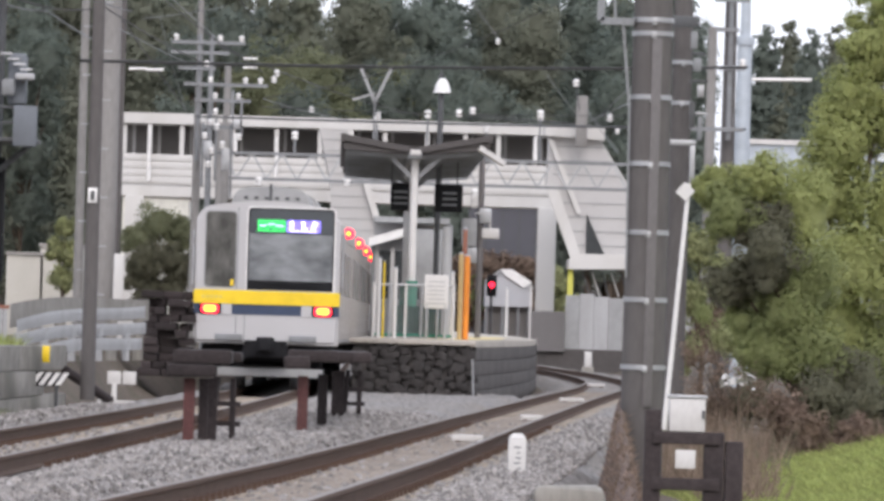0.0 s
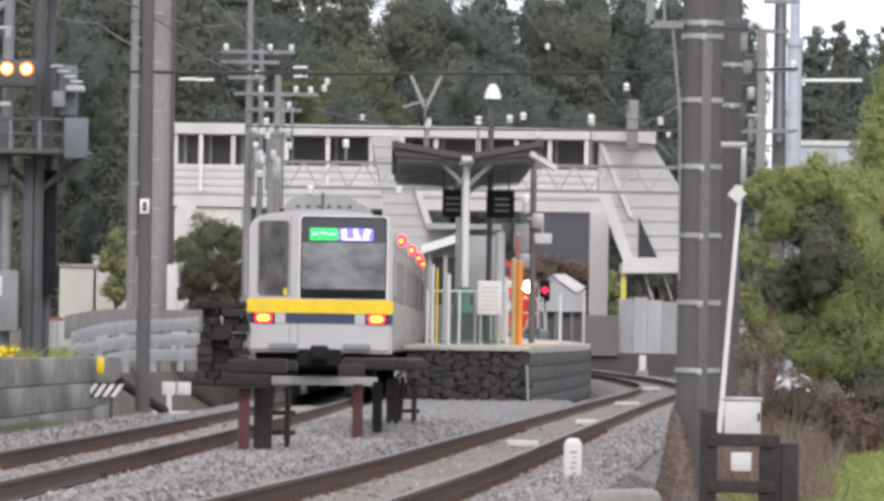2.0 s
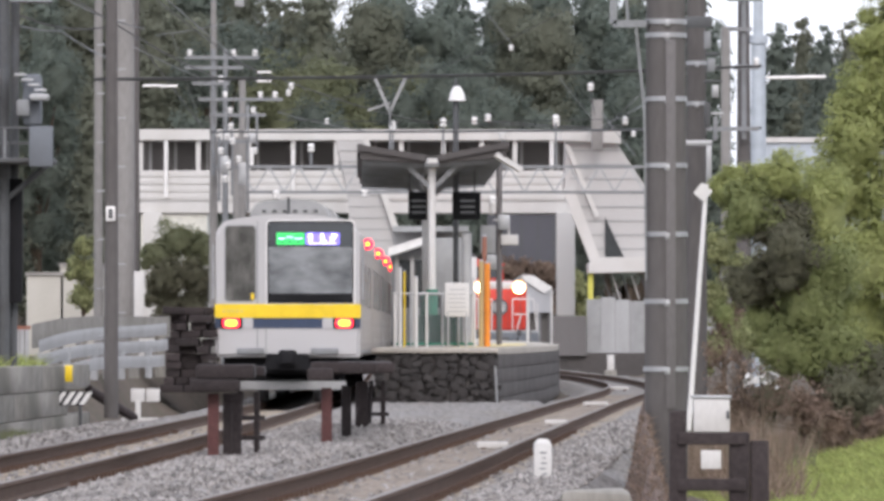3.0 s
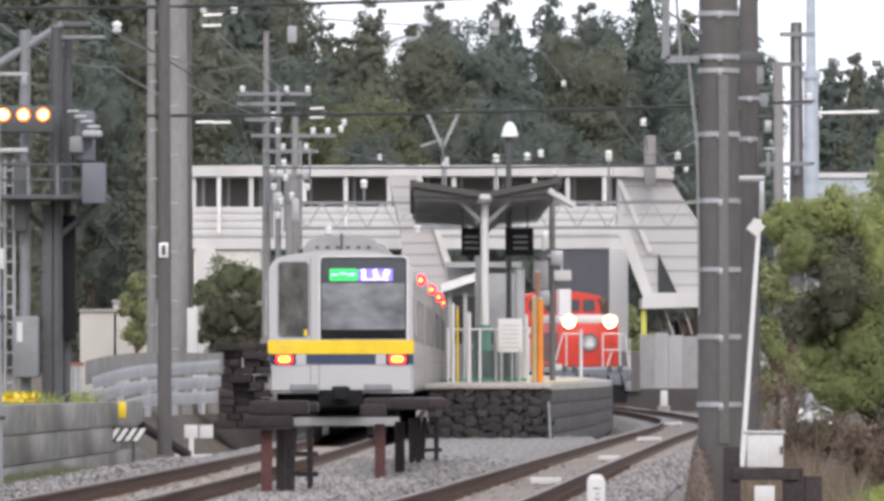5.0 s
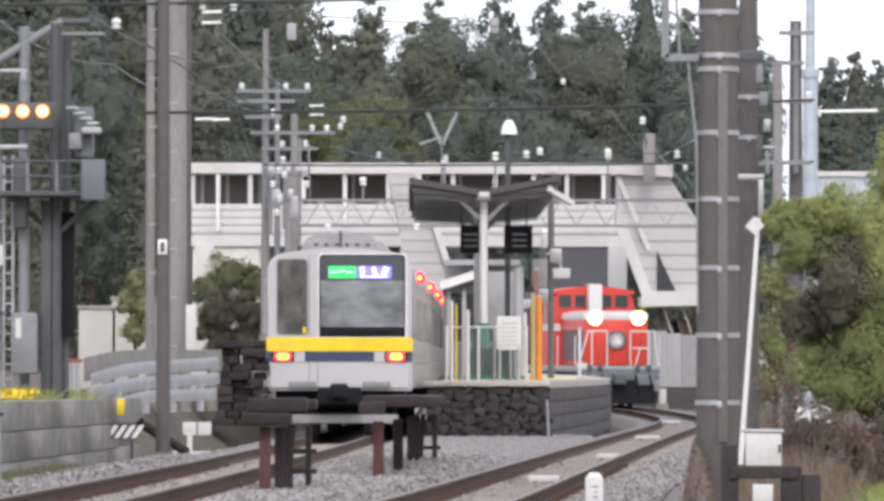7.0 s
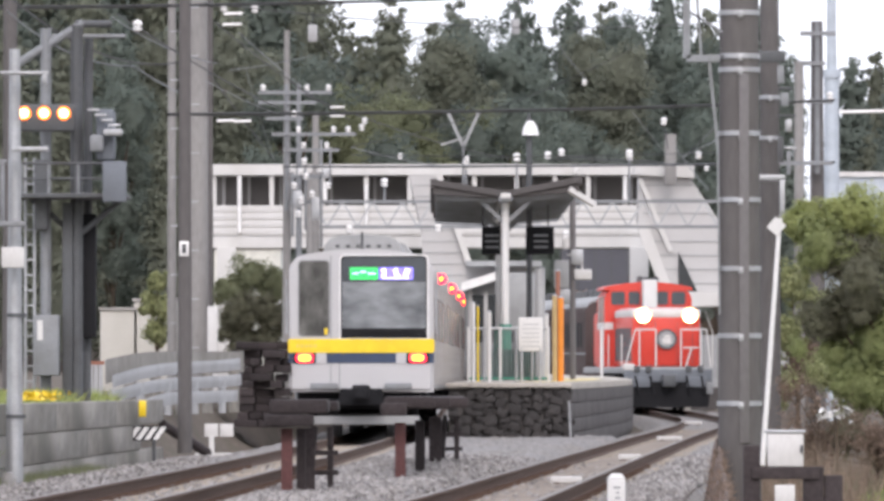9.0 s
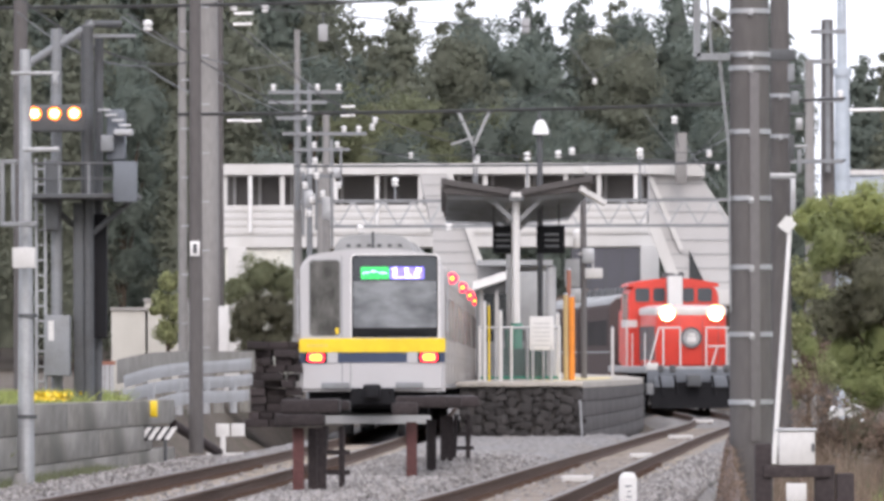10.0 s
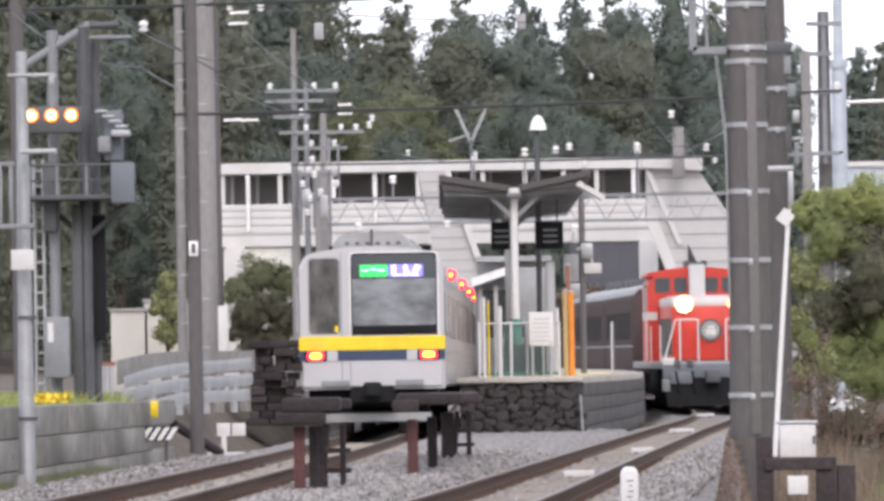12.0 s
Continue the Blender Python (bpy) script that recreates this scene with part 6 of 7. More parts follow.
box_part("head", BLACK, sig, -0.2, 0.2, -0.15, 0.05, 2.970 - 0.5, 3.829 - 0.5, bevel=0.03)
bm = bm_new()
add_tube(bm, (0, -0.16, 3.422 - 0.5), (0, -0.2, 3.422 - 0.5), 0.12, 0.11, 16)
part("lamp", bm, LAMP_RED, sig, "red lit lamp")

wp = thing("white_marker_post", 8.506, 262, 0.1, "short white marker post beside the curve", "post")
box_part("shaft", WHITE_PAINT, wp, -0.12, 0.12, -0.1, 0.1, 0.27, 0.885 - 0.1, bevel=0.03)
box_part("foot", OLD_CONCRETE, wp, -0.2, 0.2, -0.18, 0.18, -0.2, 0.28, bevel=0.03)


# ---- near the track: trestles, marker posts, plates ----
def trestle(posts, deck, label):
    """A low trestle of steel legs under a timber deck."""
    x0, y0 = posts[0][0], posts[0][1]
    t = thing("trestle", x0, y0, -0.1, label, "trestle", "trestles between the tracks")
    for x, y, w, mat, braced in posts:
        h = deck[-1] + 0.1 - 0.16
        leg = box_part("leg", mat, t, x - x0 - w / 2, x - x0 + w / 2, y - y0 - 0.06, y - y0 + 0.06, -0.15, h, bevel=0.01)
        if braced:
            bm = bm_new()
            add_beam(bm, (x - x0 - 0.21, y - y0 - 0.3, -0.12), (x - x0 - 0.16, y - y0 - 0.1, h), 0.055, 0.055)
            part("upright", bm, DARK_WOOD, leg)
            for z in (0.02, 0.22, 0.42):
                bm = bm_new()
                add_beam(bm, (x - x0 - 0.25, y - y0 - 0.15, z), (x - x0 + 0.07, y - y0, z), 0.05, 0.05)
                part("rung", bm, DARK_WOOD, leg)
    for k, (xa, xb, ya, yb, za, zb) in enumerate(deck[:-1]):
        box_part("deck_timber", DARK_WOOD, t, xa - x0, xb - x0, ya - y0, yb - y0, za + 0.1, zb + 0.1, bevel=0.025)


trestle([(-1.397, 75, 0.11, RED_BROWN, False), (-1.269, 75.5, 0.09, DARK_WOOD, False), (-1.190, 76, 0.10, DARK_WOOD, False), (-1.017, 78, 0.06, DARK_WOOD, True)],
        [(-1.560, -1.002, 74.8, 76.6, 0.72, 0.86), (-1.614, -1.136, 74.7, 75.2, 0.60, 0.715), (-1.250, -0.927, 76.7, 78.4, 0.74, 0.84), 0.74],
        "low trestle of red-brown legs under dark timbers")
trestle([(-0.353, 87, 0.12, RED_BROWN, False), (-0.142, 93, 0.12, DARK_WOOD, False), (0.045, 104, 0.17, DARK_WOOD, False), (0.344, 108, 0.07, DARK_WOOD, True)],
        [(-0.530, 0.039, 86.7, 89.2, 0.74, 0.87), (-0.404, 0.216, 89.4, 97, 0.73, 0.86), (-0.283, 0.454, 97.2, 108.8, 0.72, 0.85), (-0.570, -0.276, 86.4, 86.7, 0.66, 0.80), 0.74],
        "longer trestle of red-brown legs under weathered timbers")


def marker_post():
    t = thing("distance_post", 1.493, 63, -0.17, "white pointed distance post with worn dark writing", "marker post")
    w = 0.072
    z1 = 0.240 + 0.17
    bm = bm_new()
    add_box(bm, -w, w, -w, w, 0, z1, bevel=0.016)
    bmesh.ops.create_cone(bm, cap_ends=True, segments=4, radius1=w * 1.4, radius2=w * 0.75, depth=0.04, matrix=Matrix.Translation((0, 0, z1 + 0.018)) @ Matrix.Rotation(radians(45), 4, "Z"))
    part("shaft", bm, WHITE_PAINT, t)
    for k in range(7):
        box_part("text_bar", GREY_STEEL, t, -0.025 + 0.012 * (k % 3), 0.03 - 0.008 * (k % 2), -w - 0.004, -w + 0.002, 0.07 + k * 0.043, 0.085 + k * 0.043)
    box_part("foot", BLACK, t, -0.1, 0.08, -0.1, -0.02, -0.06, 0.03, bevel=0.01)


marker_post()

for x, y, w in ((1.569, 91, 0.36), (3.052, 120, 0.34), (4.881, 160, 0.5), (6.863, 205, 0.5)):
    t = thing("track_plate", x, y, climb(y) - 0.16, "white plate fixed between the rails", "track plate", "plates between the rails")
    box_part("plate", WHITE_PAINT, t, -w / 2, w / 2, -0.15, 0.15, 0.02, 0.10, bevel=0.012)
    for s in (-1, 1):
        box_part("bracket", RAIL_SIDE, t, s * w * 0.3 - 0.03, s * w * 0.3 + 0.03, -0.16, 0.16, -0.02, 0.03)

t = thing("t_marker", -3.562, 128, -0.133, "white T-shaped marker of two square plates on a base", "marker")
for a, b in ((-3.738, -3.515), (-3.488, -3.265)):
    box_part("plate", WHITE_PAINT, t, a - -3.562, b - -3.562, -0.02, 0.02, 0.297, 0.510, bevel=0.006)
box_part("stem", WHITE_PAINT, t, -0.102, -0.019, -0.03, 0.06, 0, 0.315, bevel=0.006)
box_part("base_plate", WHITE_PAINT, t, -0.334, 0.278, -0.2, 0.2, -0.04, 0.03, bevel=0.006)

t = thing("hazard_board", -4.172, 112, 0.209, "black and white diagonally striped hazard board", "hazard board")
w, h = 0.243, 0.211
panel("panel", BLACK, t, rounded(-w, w, 0, h, 0.05), 0, 0.03)
for k in range(4):
    x = -w + 0.03 + k * w * 0.5
    bm = bm_new()
    add_prism(bm, [(x, 0.015), (x + 0.075, 0.015), (x + 0.2, h - 0.015), (x + 0.125, h - 0.015)], -0.006, 0.0)
    part("stripe", bm, PORCELAIN, t)
for s in (-0.7, 0.7):
    tube_part("leg", DARK_STEEL, t, (s * w, 0.05, -0.45), (s * w, 0.05, 0.1), 0.025)

t = thing("yellow_marker", -4.188, 112.6, 0.597, "small yellow marker block", "marker")
box_part("block", YELLOW, t, -0.055, 0.055, -0.05, 0.05, -0.05, 0.19, bevel=0.015)
t = thing("sloping_pipe", -3.774, 120, 0.006, "dark pipe sloping down the bank", "pipe")
tube_part("tube", DARK_WOOD, t, (-0.365, -0.6, 0.400), (0.313, 0.3, -0.05), 0.075)
wall_cap = thing("concrete_chamber", 1.647, 54, -0.35, "rough concrete chamber cover beside the ballast", "concrete cover")
bm = bm_new()
add_box(bm, -0.25, 0.25, -0.5, 0.5, 0, 0.38, bevel=0.06)
for v in bm.verts:
    v.co += Vector((noise.noise(v.co * 5), 0, noise.noise(v.co * 4 + Vector((3, 1, 0))))) * 0.03
part("block", bm, OLD_CONCRETE, wall_cap)
# A black block stands in for the unlit hole in the concrete.
box_part("dark_gap_panel", BLACK, wall_cap, -0.08, 0.1, -0.52, -0.46, 0.0, 0.2, bevel=0.03)


# ---- retaining wall, guard rail and stacks at the road side ----
def retaining_wall():
    t = tagged(new("retaining_wall"), "weathered concrete block retaining wall along the track", "retaining wall", kind="structure")
    bm = bm_new()
    add_box(bm, -0.1, 0.1, -5.998, 5.998, -0.18, 0.18, bevel=0.022)
    me = mesh_of("wall_block", bm, WALL_CONCRETE)
    for row in range(3):
        y = 66 + (6 if row % 2 else 0)
        while y < 121 - row * 2:
            ob = new("wall_block", me)
            ob.parent = t
            ob.matrix_basis = pose(track_left(y) - 2.35, y, -0.12 + row * 0.365, 0, 0, -math.degrees(slope(track_left, y)))
            y += 12


retaining_wall()


def guard_rail():
    t = thing("guard_rail", -4.079, 124, 0.75, "pale weathered guard rail of three beams before a concrete wall", "guard rail")
    ox, oz = -4.079, 0.75
    n = 14

    def at(px0, py0, px1, py1, k, d0=118, d1=134):
        f = k / n
        dd = d0 + (d1 - d0) * f
        px, py = px0 + (px1 - px0) * f, py0 + (py1 - py0) * f + 9 * math.sin((1 - (1 - f) ** 1.6) * 3.14) * -1
        s = 13800 / dd
        return Vector(((px - 784) / s - ox, dd - 124, 0.98 + (688 - py) / s - oz))
    for a in ((218, 678, 444, 646), (220, 704, 446, 674), (262, 724, 440, 702)):
        bm = bm_new()
        rows = []
        for k in range(n + 1):
            c = at(*a, k)
            rows.append([bm.verts.new(c + Vector((0, dy, dz))) for dy, dz in ((0.05, -0.105), (-0.05, -0.035), (-0.10, 0.0), (-0.07, 0.06), (-0.01, 0.09), (0.05, 0.09), (0.07, -0.105))])
        for r0, r1 in zip(rows, rows[1:]):
            for i in range(7):
                j = (i + 1) % 7
                bm.faces.new((r0[i], r0[j], r1[j], r1[i]))
        part("beam", bm, PALE_SHEET, t, "dusty pale grey folded beam")
    for k in range(0, n + 1, 3):
        c = at(218, 700, 444, 680, k)
        tube_part("stanchion", OLD_CONCRETE, t, c + Vector((0.1, 4.0, -0.5)), c + Vector((0.1, 4.0, 0.3)), 0.09)
        tube_part("post", PALE_SHEET, t, c + Vector((0, 0.15, -0.5)), c + Vector((0, 0.15, 0.08)), 0.06)
    bm = bm_new()
    rows = []
    for k in range(n + 1):
        c = at(205, 680, 450, 660, k, 122, 139)
        rows.append([bm.verts.new(c + Vector((0, dy, dz))) for dy, dz in ((0, -0.02), (0, 0.36), (0.2, 0.36), (0.2, -0.02))])
    for r0, r1 in zip(rows, rows[1:]):
        for i in range(4):
            j = (i + 1) % 4
            bm.faces.new((r0[i], r0[j], r1[j], r1[i]))
    part("wall", bm, OLD_CONCRETE, t)


guard_rail()


def sleeper_stack():
    x0, x1 = -3.783, -2.761
    t = thing("sleeper_stack", (x0 + x1) / 2, 150, 0.35, "stack of old dark sleepers beside the track", "sleeper stack")
    rnd = random.Random(8)
    z = -0.15
    while z < 1.74 - 0.35:
        x = -(x1 - x0) / 2 + rnd.uniform(-0.06, 0.06)
        while x < (x1 - x0) / 2 - 0.1:
            w = rnd.uniform(0.19, 0.48)
            dy = rnd.uniform(-0.25, 0.2)
            box_part("sleeper", DARK_WOOD, t, x, x + w - 0.02, dy, 2.2 + dy, z, z + 0.145, bevel=0.018, m=Matrix.Rotation(rnd.uniform(-0.03, 0.03), 4, "Y"))
            x += w
        z += 0.15


sleeper_stack()
t = thing("low_white_building", -7.754, 205, 0.7, "low white walled building beyond the road", "building")
for a, b, ztop in ((196, 262, 552), (255, 330, 536)):
    box_part("wall", PALE_WALL, t, (a - 784) / 67.3 - -7.754, (b - 784) / 67.3 - -7.754, 0, 4, -0.3, 0.98 + (688 - ztop) / 67.3 - 0.7, bevel=0.02)
    box_part("coping", CONCRETE, t, (a - 786) / 67.3 - -7.754, (b - 782) / 67.3 - -7.754, -0.06, 4.06, 0.98 + (688 - ztop) / 67.3 - 0.7, 0.98 + (688 - ztop) / 67.3 - 0.62)
t = thing("cream_building", -7.438, 312, 0.5, "cream rendered station wall behind the foot bridge", "building")
box_part("wall", CREAM, t, -8.727 - -7.438, -6.082 - -7.438, 0, 6, -0.2, 6.677 - 0.5)
box_part("roof_edge", CONCRETE, t, -8.817 - -7.438, -5.991 - -7.438, -0.2, 6.2, 6.587 - 0.5, 6.813 - 0.5)
t = thing("roadside_sign", -5.639, 128, 0.75, "faded red and white roadside board", "sign")
for k in range(6):
    box_part("slat", PALE_SHEET, t, -0.24 + k * 0.08, -0.175 + k * 0.08, 0, 0.04, -0.1, 1.351 - 0.75)
box_part("red_top", RUST, t, -0.25, 0.25, -0.005, 0.055, 1.351 - 0.75, 1.41 - 0.75)


# ---- signal mast with its platform ----
def signal_mast():
    d = 104
    ox, oz = -5.079, 0.72
    t = thing("signal_mast", ox, d, oz, "dark steel signal mast with platform, lamps and cabinets", "signal")

    def bx(name, mat, px0, px1, py0, py1, y0, y1, parent=t, bevel=0.01, label=""):
        s = 132.7
        return box_part(name, mat, parent, (px0 - 784) / s - ox, (px1 - 784) / s - ox, y0, y1, 0.98 + (688 - py1) / s - oz, 0.98 + (688 - py0) / s - oz, bevel=bevel, label=label)

    def tb(name, mat, px0, py0, px1, py1, r, y=0.2):
        s = 132.7
        return tube_part(name, mat, t, ((px0 - 784) / s - ox, y, 0.98 + (688 - py0) / s - oz), ((px1 - 784) / s - ox, y, 0.98 + (688 - py1) / s - oz), r)
    tb("column", GREY_STEEL, 98, 50, 98, 728, 0.075)
    tb("column", DARK_STEEL, 153, 45, 153, 728, 0.085)
    tb("column", DARK_STEEL, 172, 60, 168, 728, 0.06, 0.6)
    tb("ladder_side", GALV, 62, 280, 62, 728, 0.022)
    tb("ladder_side", GALV, 78, 280, 78, 728, 0.022)
    for k in range(16):
        tb("rung", GALV, 62, 300 + k * 27, 78, 300 + k * 27, 0.014)
    bx("platform", DARK_STEEL, 55, 246, 346, 354, -0.6, 0.8)
    for px in (60, 108, 160, 215, 243):
        tb("platform_post", GREY_STEEL, px, 292, px, 348, 0.02, -0.55)
    tb("platform_rail", DARK_STEEL, 55, 293, 246, 293, 0.02, -0.55)
    tb("platform_rail", DARK_STEEL, 55, 320, 246, 320, 0.016, -0.55)
    tb("strut", DARK_STEEL, 155, 420, 235, 352, 0.04)
    tb("strut", DARK_STEEL, 155, 420, 70, 352, 0.04)
    tb("top_arm", GREY_STEEL, 40, 118, 165, 40, 0.06)
    tb("top_arm", GREY_STEEL, 90, 64, 240, 64, 0.03)
    tb("top_arm", DARK_STEEL, 150, 42, 215, 42, 0.05)
    bx("cabinet", BOARD_BLUE, 204, 246, 290, 362, -0.75, -0.6, bevel=0.02, label="blue-grey signal back board")
    bx("equipment", BOARD_BLUE, 190, 222, 196, 286, -0.3, 0.3, bevel=0.04)
    for k in range(4):
        bx("bracket", GALV, 176 + 12 * k, 198 + 12 * k, 196 + 9 * k, 201 + 9 * k, -0.5, -0.42)
    bx("equipment", GREY_STEEL, 180, 204, 242, 272, -0.45, -0.3, bevel=0.03)
    bx("equipment_cover", PALE_SHEET, 204, 238, 232, 244, -0.6, -0.3, bevel=0.03)
    bx("equipment", DARK_STEEL, 80, 104, 285, 410, -0.2, 0.2, bevel=0.03)
    bx("trunking", DARK_STEEL, 128, 146, 360, 728, 0.1, 0.4)
    bx("trunking", BLACK, 158, 186, 380, 600, 0.3, 0.6)
    lower = bx("lower_cabinet", GREY_STEEL, 78, 124, 560, 668, -0.3, 0.2, bevel=0.02, label="grey equipment cabinet")
    bx("label_plate", WHITE_PAINT, 86, 96, 570, 605, -0.31, -0.3, lower, 0)
    # three amber lamps
    head = bx("lamp_board", DARK_STEEL, 44, 154, 188, 236, -0.45, -0.3, bevel=0.03, label="black board with three amber lamps")
    for px in (64, 99, 134):
        s = 132.7
        cx, cz = (px - 784) / s - ox, 0.98 + (688 - 204) / s - oz
        bm = bm_new()
        add_tube(bm, (cx, -0.44, cz), (cx, -0.47, cz), 0.092, 0.088, 20)
        rim = part("amber_lamp", bm, AMBER_RIM, head, "glowing amber lamp")
        bm = bm_new()
        add_tube(bm, (cx, -0.468, cz), (cx, -0.49, cz), 0.06, 0.05, 20)
        part("lamp_core", bm, LAMP_AMBER, head, "bright amber lamp core")


signal_mast()
t = thing("post_guard", -4.523, 83, -0.35, "pale concrete guard at the post's foot", "guard")
bm = bm_new()
add_lathe(bm, [(0.12, 0), (0.1, 0.2), (0.05, 0.42)], 12)
part("cone", bm, POLE_LIGHT, t)
concrete_pole(-6.396, 118, 0.7, 7.376, 0.120, 0.103, POLE_CONCRETE, "dark concrete pole behind the steel tube post")
t = thing("post_fittings", -4.488, 83.7, 2.727, "brackets and a small platform on the steel tube post", "bracket")
for a, b, c, dd, mat in ((0, 66, 394, 403, GREY_STEEL), (-10, 30, 284, 292, GREY_STEEL), (22, 62, 440, 476, WHITE_PAINT), (20, 105, 128, 134, GALV), (94, 102, 130, 150, GALV), (40, 105, 262, 270, GALV), (0, 8, 290, 395, GREY_STEEL), (20, 26, 290, 395, GREY_STEEL)):
    s = 164.9
    box_part("fitting", mat, t, (a - 784) / s - -4.488, (b - 784) / s - -4.488, -0.16, 0.02, (400 - dd) / s, (400 - c) / s, bevel=0.006)
for zb in (560, 740):
    bm = bm_new()
    add_tube(bm, (0, 0.3, (400 - zb) / 164.9 - 0.02), (0, 0.3, (400 - zb) / 164.9 + 0.02), 0.105, 0.105, 16)
    part("clamp", bm, DARK_STEEL, t)
t = thing("number_plate_board", -3.658, 115.0, 2.913, "small white plate on the dark pole", "plate")
box_part("plate", PORCELAIN, t, -0.07, 0.07, -0.13, -0.11, 0, 0.22, bevel=0.004)
box_part("bar", DARK_STEEL, t, -0.03, 0.03, -0.134, -0.13, 0.04, 0.18)
t = thing("white_roadside_box", -4.465, 158, 0.6, "narrow white box at the broad pole", "box")
box_part("case", WHITE_PAINT, t, -0.09, 0.12, -0.1, 0.1, 0, 2.617 - 0.6, bevel=0.02)


# ---- beside the banded pole ----
t = thing("pole_bracket", 2.750, 74.9, 4.121, "grey steel bracket frame high on the banded pole", "bracket")
for p0, p1, r in (((1236, 106), (1295, 106), 0.035), ((1236, 106), (1236, -40), 0.035), ((1262, 100), (1252, -40), 0.012), ((1276, 110), (1291, 260), 0.014), ((1236, 20), (1300, 60), 0.012), ((1291, 260), (1294, 560), 0.01)):
    s = 184
    bm = bm_new()
    add_beam(bm, ((p0[0] - 1290) / s, 0, (110 - p0[1]) / s), ((p1[0] - 1290) / s, 0, (110 - p1[1]) / s), r * 2, r * 2)
    part("bar", bm, GREY_STEEL, t)
t = thing("cable_frame", 4.087, 94.2, 2.124, "grey cable ducts and brackets on the pole", "cable duct")
for a, b, c, dd, mat in ((1357, 1366, 318, 520, GALV), (1402, 1411, 318, 400, GALV), (1355, 1412, 312, 322, GALV), (1350, 1412, 92, 112, DARK_STEEL), (1398, 1410, 118, 150, GREY_STEEL), (1400, 1424, 156, 161, DARK_STEEL), (1404, 1418, 166, 190, GREY_STEEL), (1398, 1430, 205, 209, DARK_STEEL), (1412, 1424, 214, 236, GALV), (1399, 1409, 244, 290, DARK_STEEL), (1410, 1432, 262, 267, GALV), (1414, 1422, 270, 312, GREY_STEEL), (1358, 1364, 320, 600, WHITE_PAINT)):
    s = 146.8
    box_part("duct", mat, t, (a - 1384) / s, (b - 1384) / s, -0.2, -0.1 if mat is not POLE_CONCRETE else 0.3, (520 - dd) / s, (520 - c) / s, bevel=0.006)
concrete_pole(8.032, 170, 0.4, 8.100, 0.123, 0.099, POLE_LIGHT, "pale thin pole behind the crossarm pole")
t = thing("stay_pole", 3.057, 72, 0.396, "white leaning stay tube with a diamond plate", "stay pole")
tube_part("tube", WHITE_PAINT, t, (0, 0, -0.15), (0.193, 0.6, 2.150), 0.026, 0.022, 12)
box_part("diamond_plate", WHITE_PAINT, t, -0.065, 0.065, -0.01, 0.01, -0.065, 0.065, m=Matrix.Translation((0.157, 0.52, 2.077)) @ Matrix.Rotation(radians(40), 4, "Y"))


def post_frame():
    d = 58
    s = 13800 / 58
    ox, oz = 2.610, -0.3
    t = thing("timber_frame", ox, d, oz, "dark timber post frame carrying a white cabinet", "frame")
    for a, b, top in ((1336, 1366, 792), (1442, 1478, 830), (1480, 1512, 845)):
        box_part("post", DARK_WOOD, t, (a - 784) / s - ox, (b - 784) / s - ox, -0.07, 0.07, -0.3, 0.98 + (688 - top) / s - oz, bevel=0.012)
    for top in (830, 912):
        box_part("rail", DARK_WOOD, t, (1350 - 784) / s - ox, (1470 - 784) / s - ox, -0.1, -0.07, 0.98 + (688 - top - 22) / s - oz, 0.98 + (688 - top) / s - oz, bevel=0.008)
    c = thing("white_cabinet", (1410 - 784) / s, d - 0.02, 0.98 + (688 - 830) / s, "small weathered white cabinet on the timber frame", "cabinet")
    box_part("case", WHITE_PAINT, c, -0.135, 0.135, -0.08, 0.08, 0, 0.25, bevel=0.012)
    box_part("lid", GALV, c, -0.15, 0.15, -0.09, 0.09, 0.25, 0.275, bevel=0.006)
    box_part("latch", DARK_STEEL, c, 0.11, 0.13, -0.095, -0.08, 0.1, 0.16)
    box_part("lower_plate", WHITE_PAINT, t, -0.06, 0.09, -0.13, -0.1, 0.98 + (688 - 895) / s - oz, 0.98 + (688 - 862) / s - oz, bevel=0.004)


post_frame()
t = thing("blue_steel_mast", 9.158, 178, 0.5, "tall pale blue steel mast", "mast")
tube_part("shaft", BLUE_STEEL, t, (0, 0, -0.3), (0, 0, 8.177 - 0.5), 0.193, 0.168, 16)
tube_part("upper_shaft", BLUE_STEEL, t, (0, 0, 8.177 - 0.5), (0, 0, 10.886 - 0.5), 0.116, 0.090, 16)
tube_part("arm", PORCELAIN, t, (0.1, 0, 7.262 - 0.5), (1.548, 0, 7.287 - 0.5), 0.04)
tube_part("collar", BLUE_STEEL, t, (0, 0, 8.048 - 0.5), (0, 0, 8.229 - 0.5), 0.219, 0.219, 16)
t = thing("pale_blue_building", 13.600, 230, 0.6, "pale blue flat-roofed building beyond the trees", "building")
box_part("wall", BLUE_STEEL, t, -1.867, 2.167, 0, 8, -0.3, 7.180 - 0.6)
box_part("roof_edge", WHITE_PAINT, t, -1.900, 2.200, -0.1, 8.1, 7.180 - 0.6, 7.330 - 0.6)


# ---- shrubs and trees ----
def settle(t, x, y, s=1.0, turn=0.0, z=None):
    t.matrix_basis = Matrix.LocRotScale((x, y, ground_height(x, y) if z is None else z), Euler((0, 0, turn)), (s, s, s))
    return t


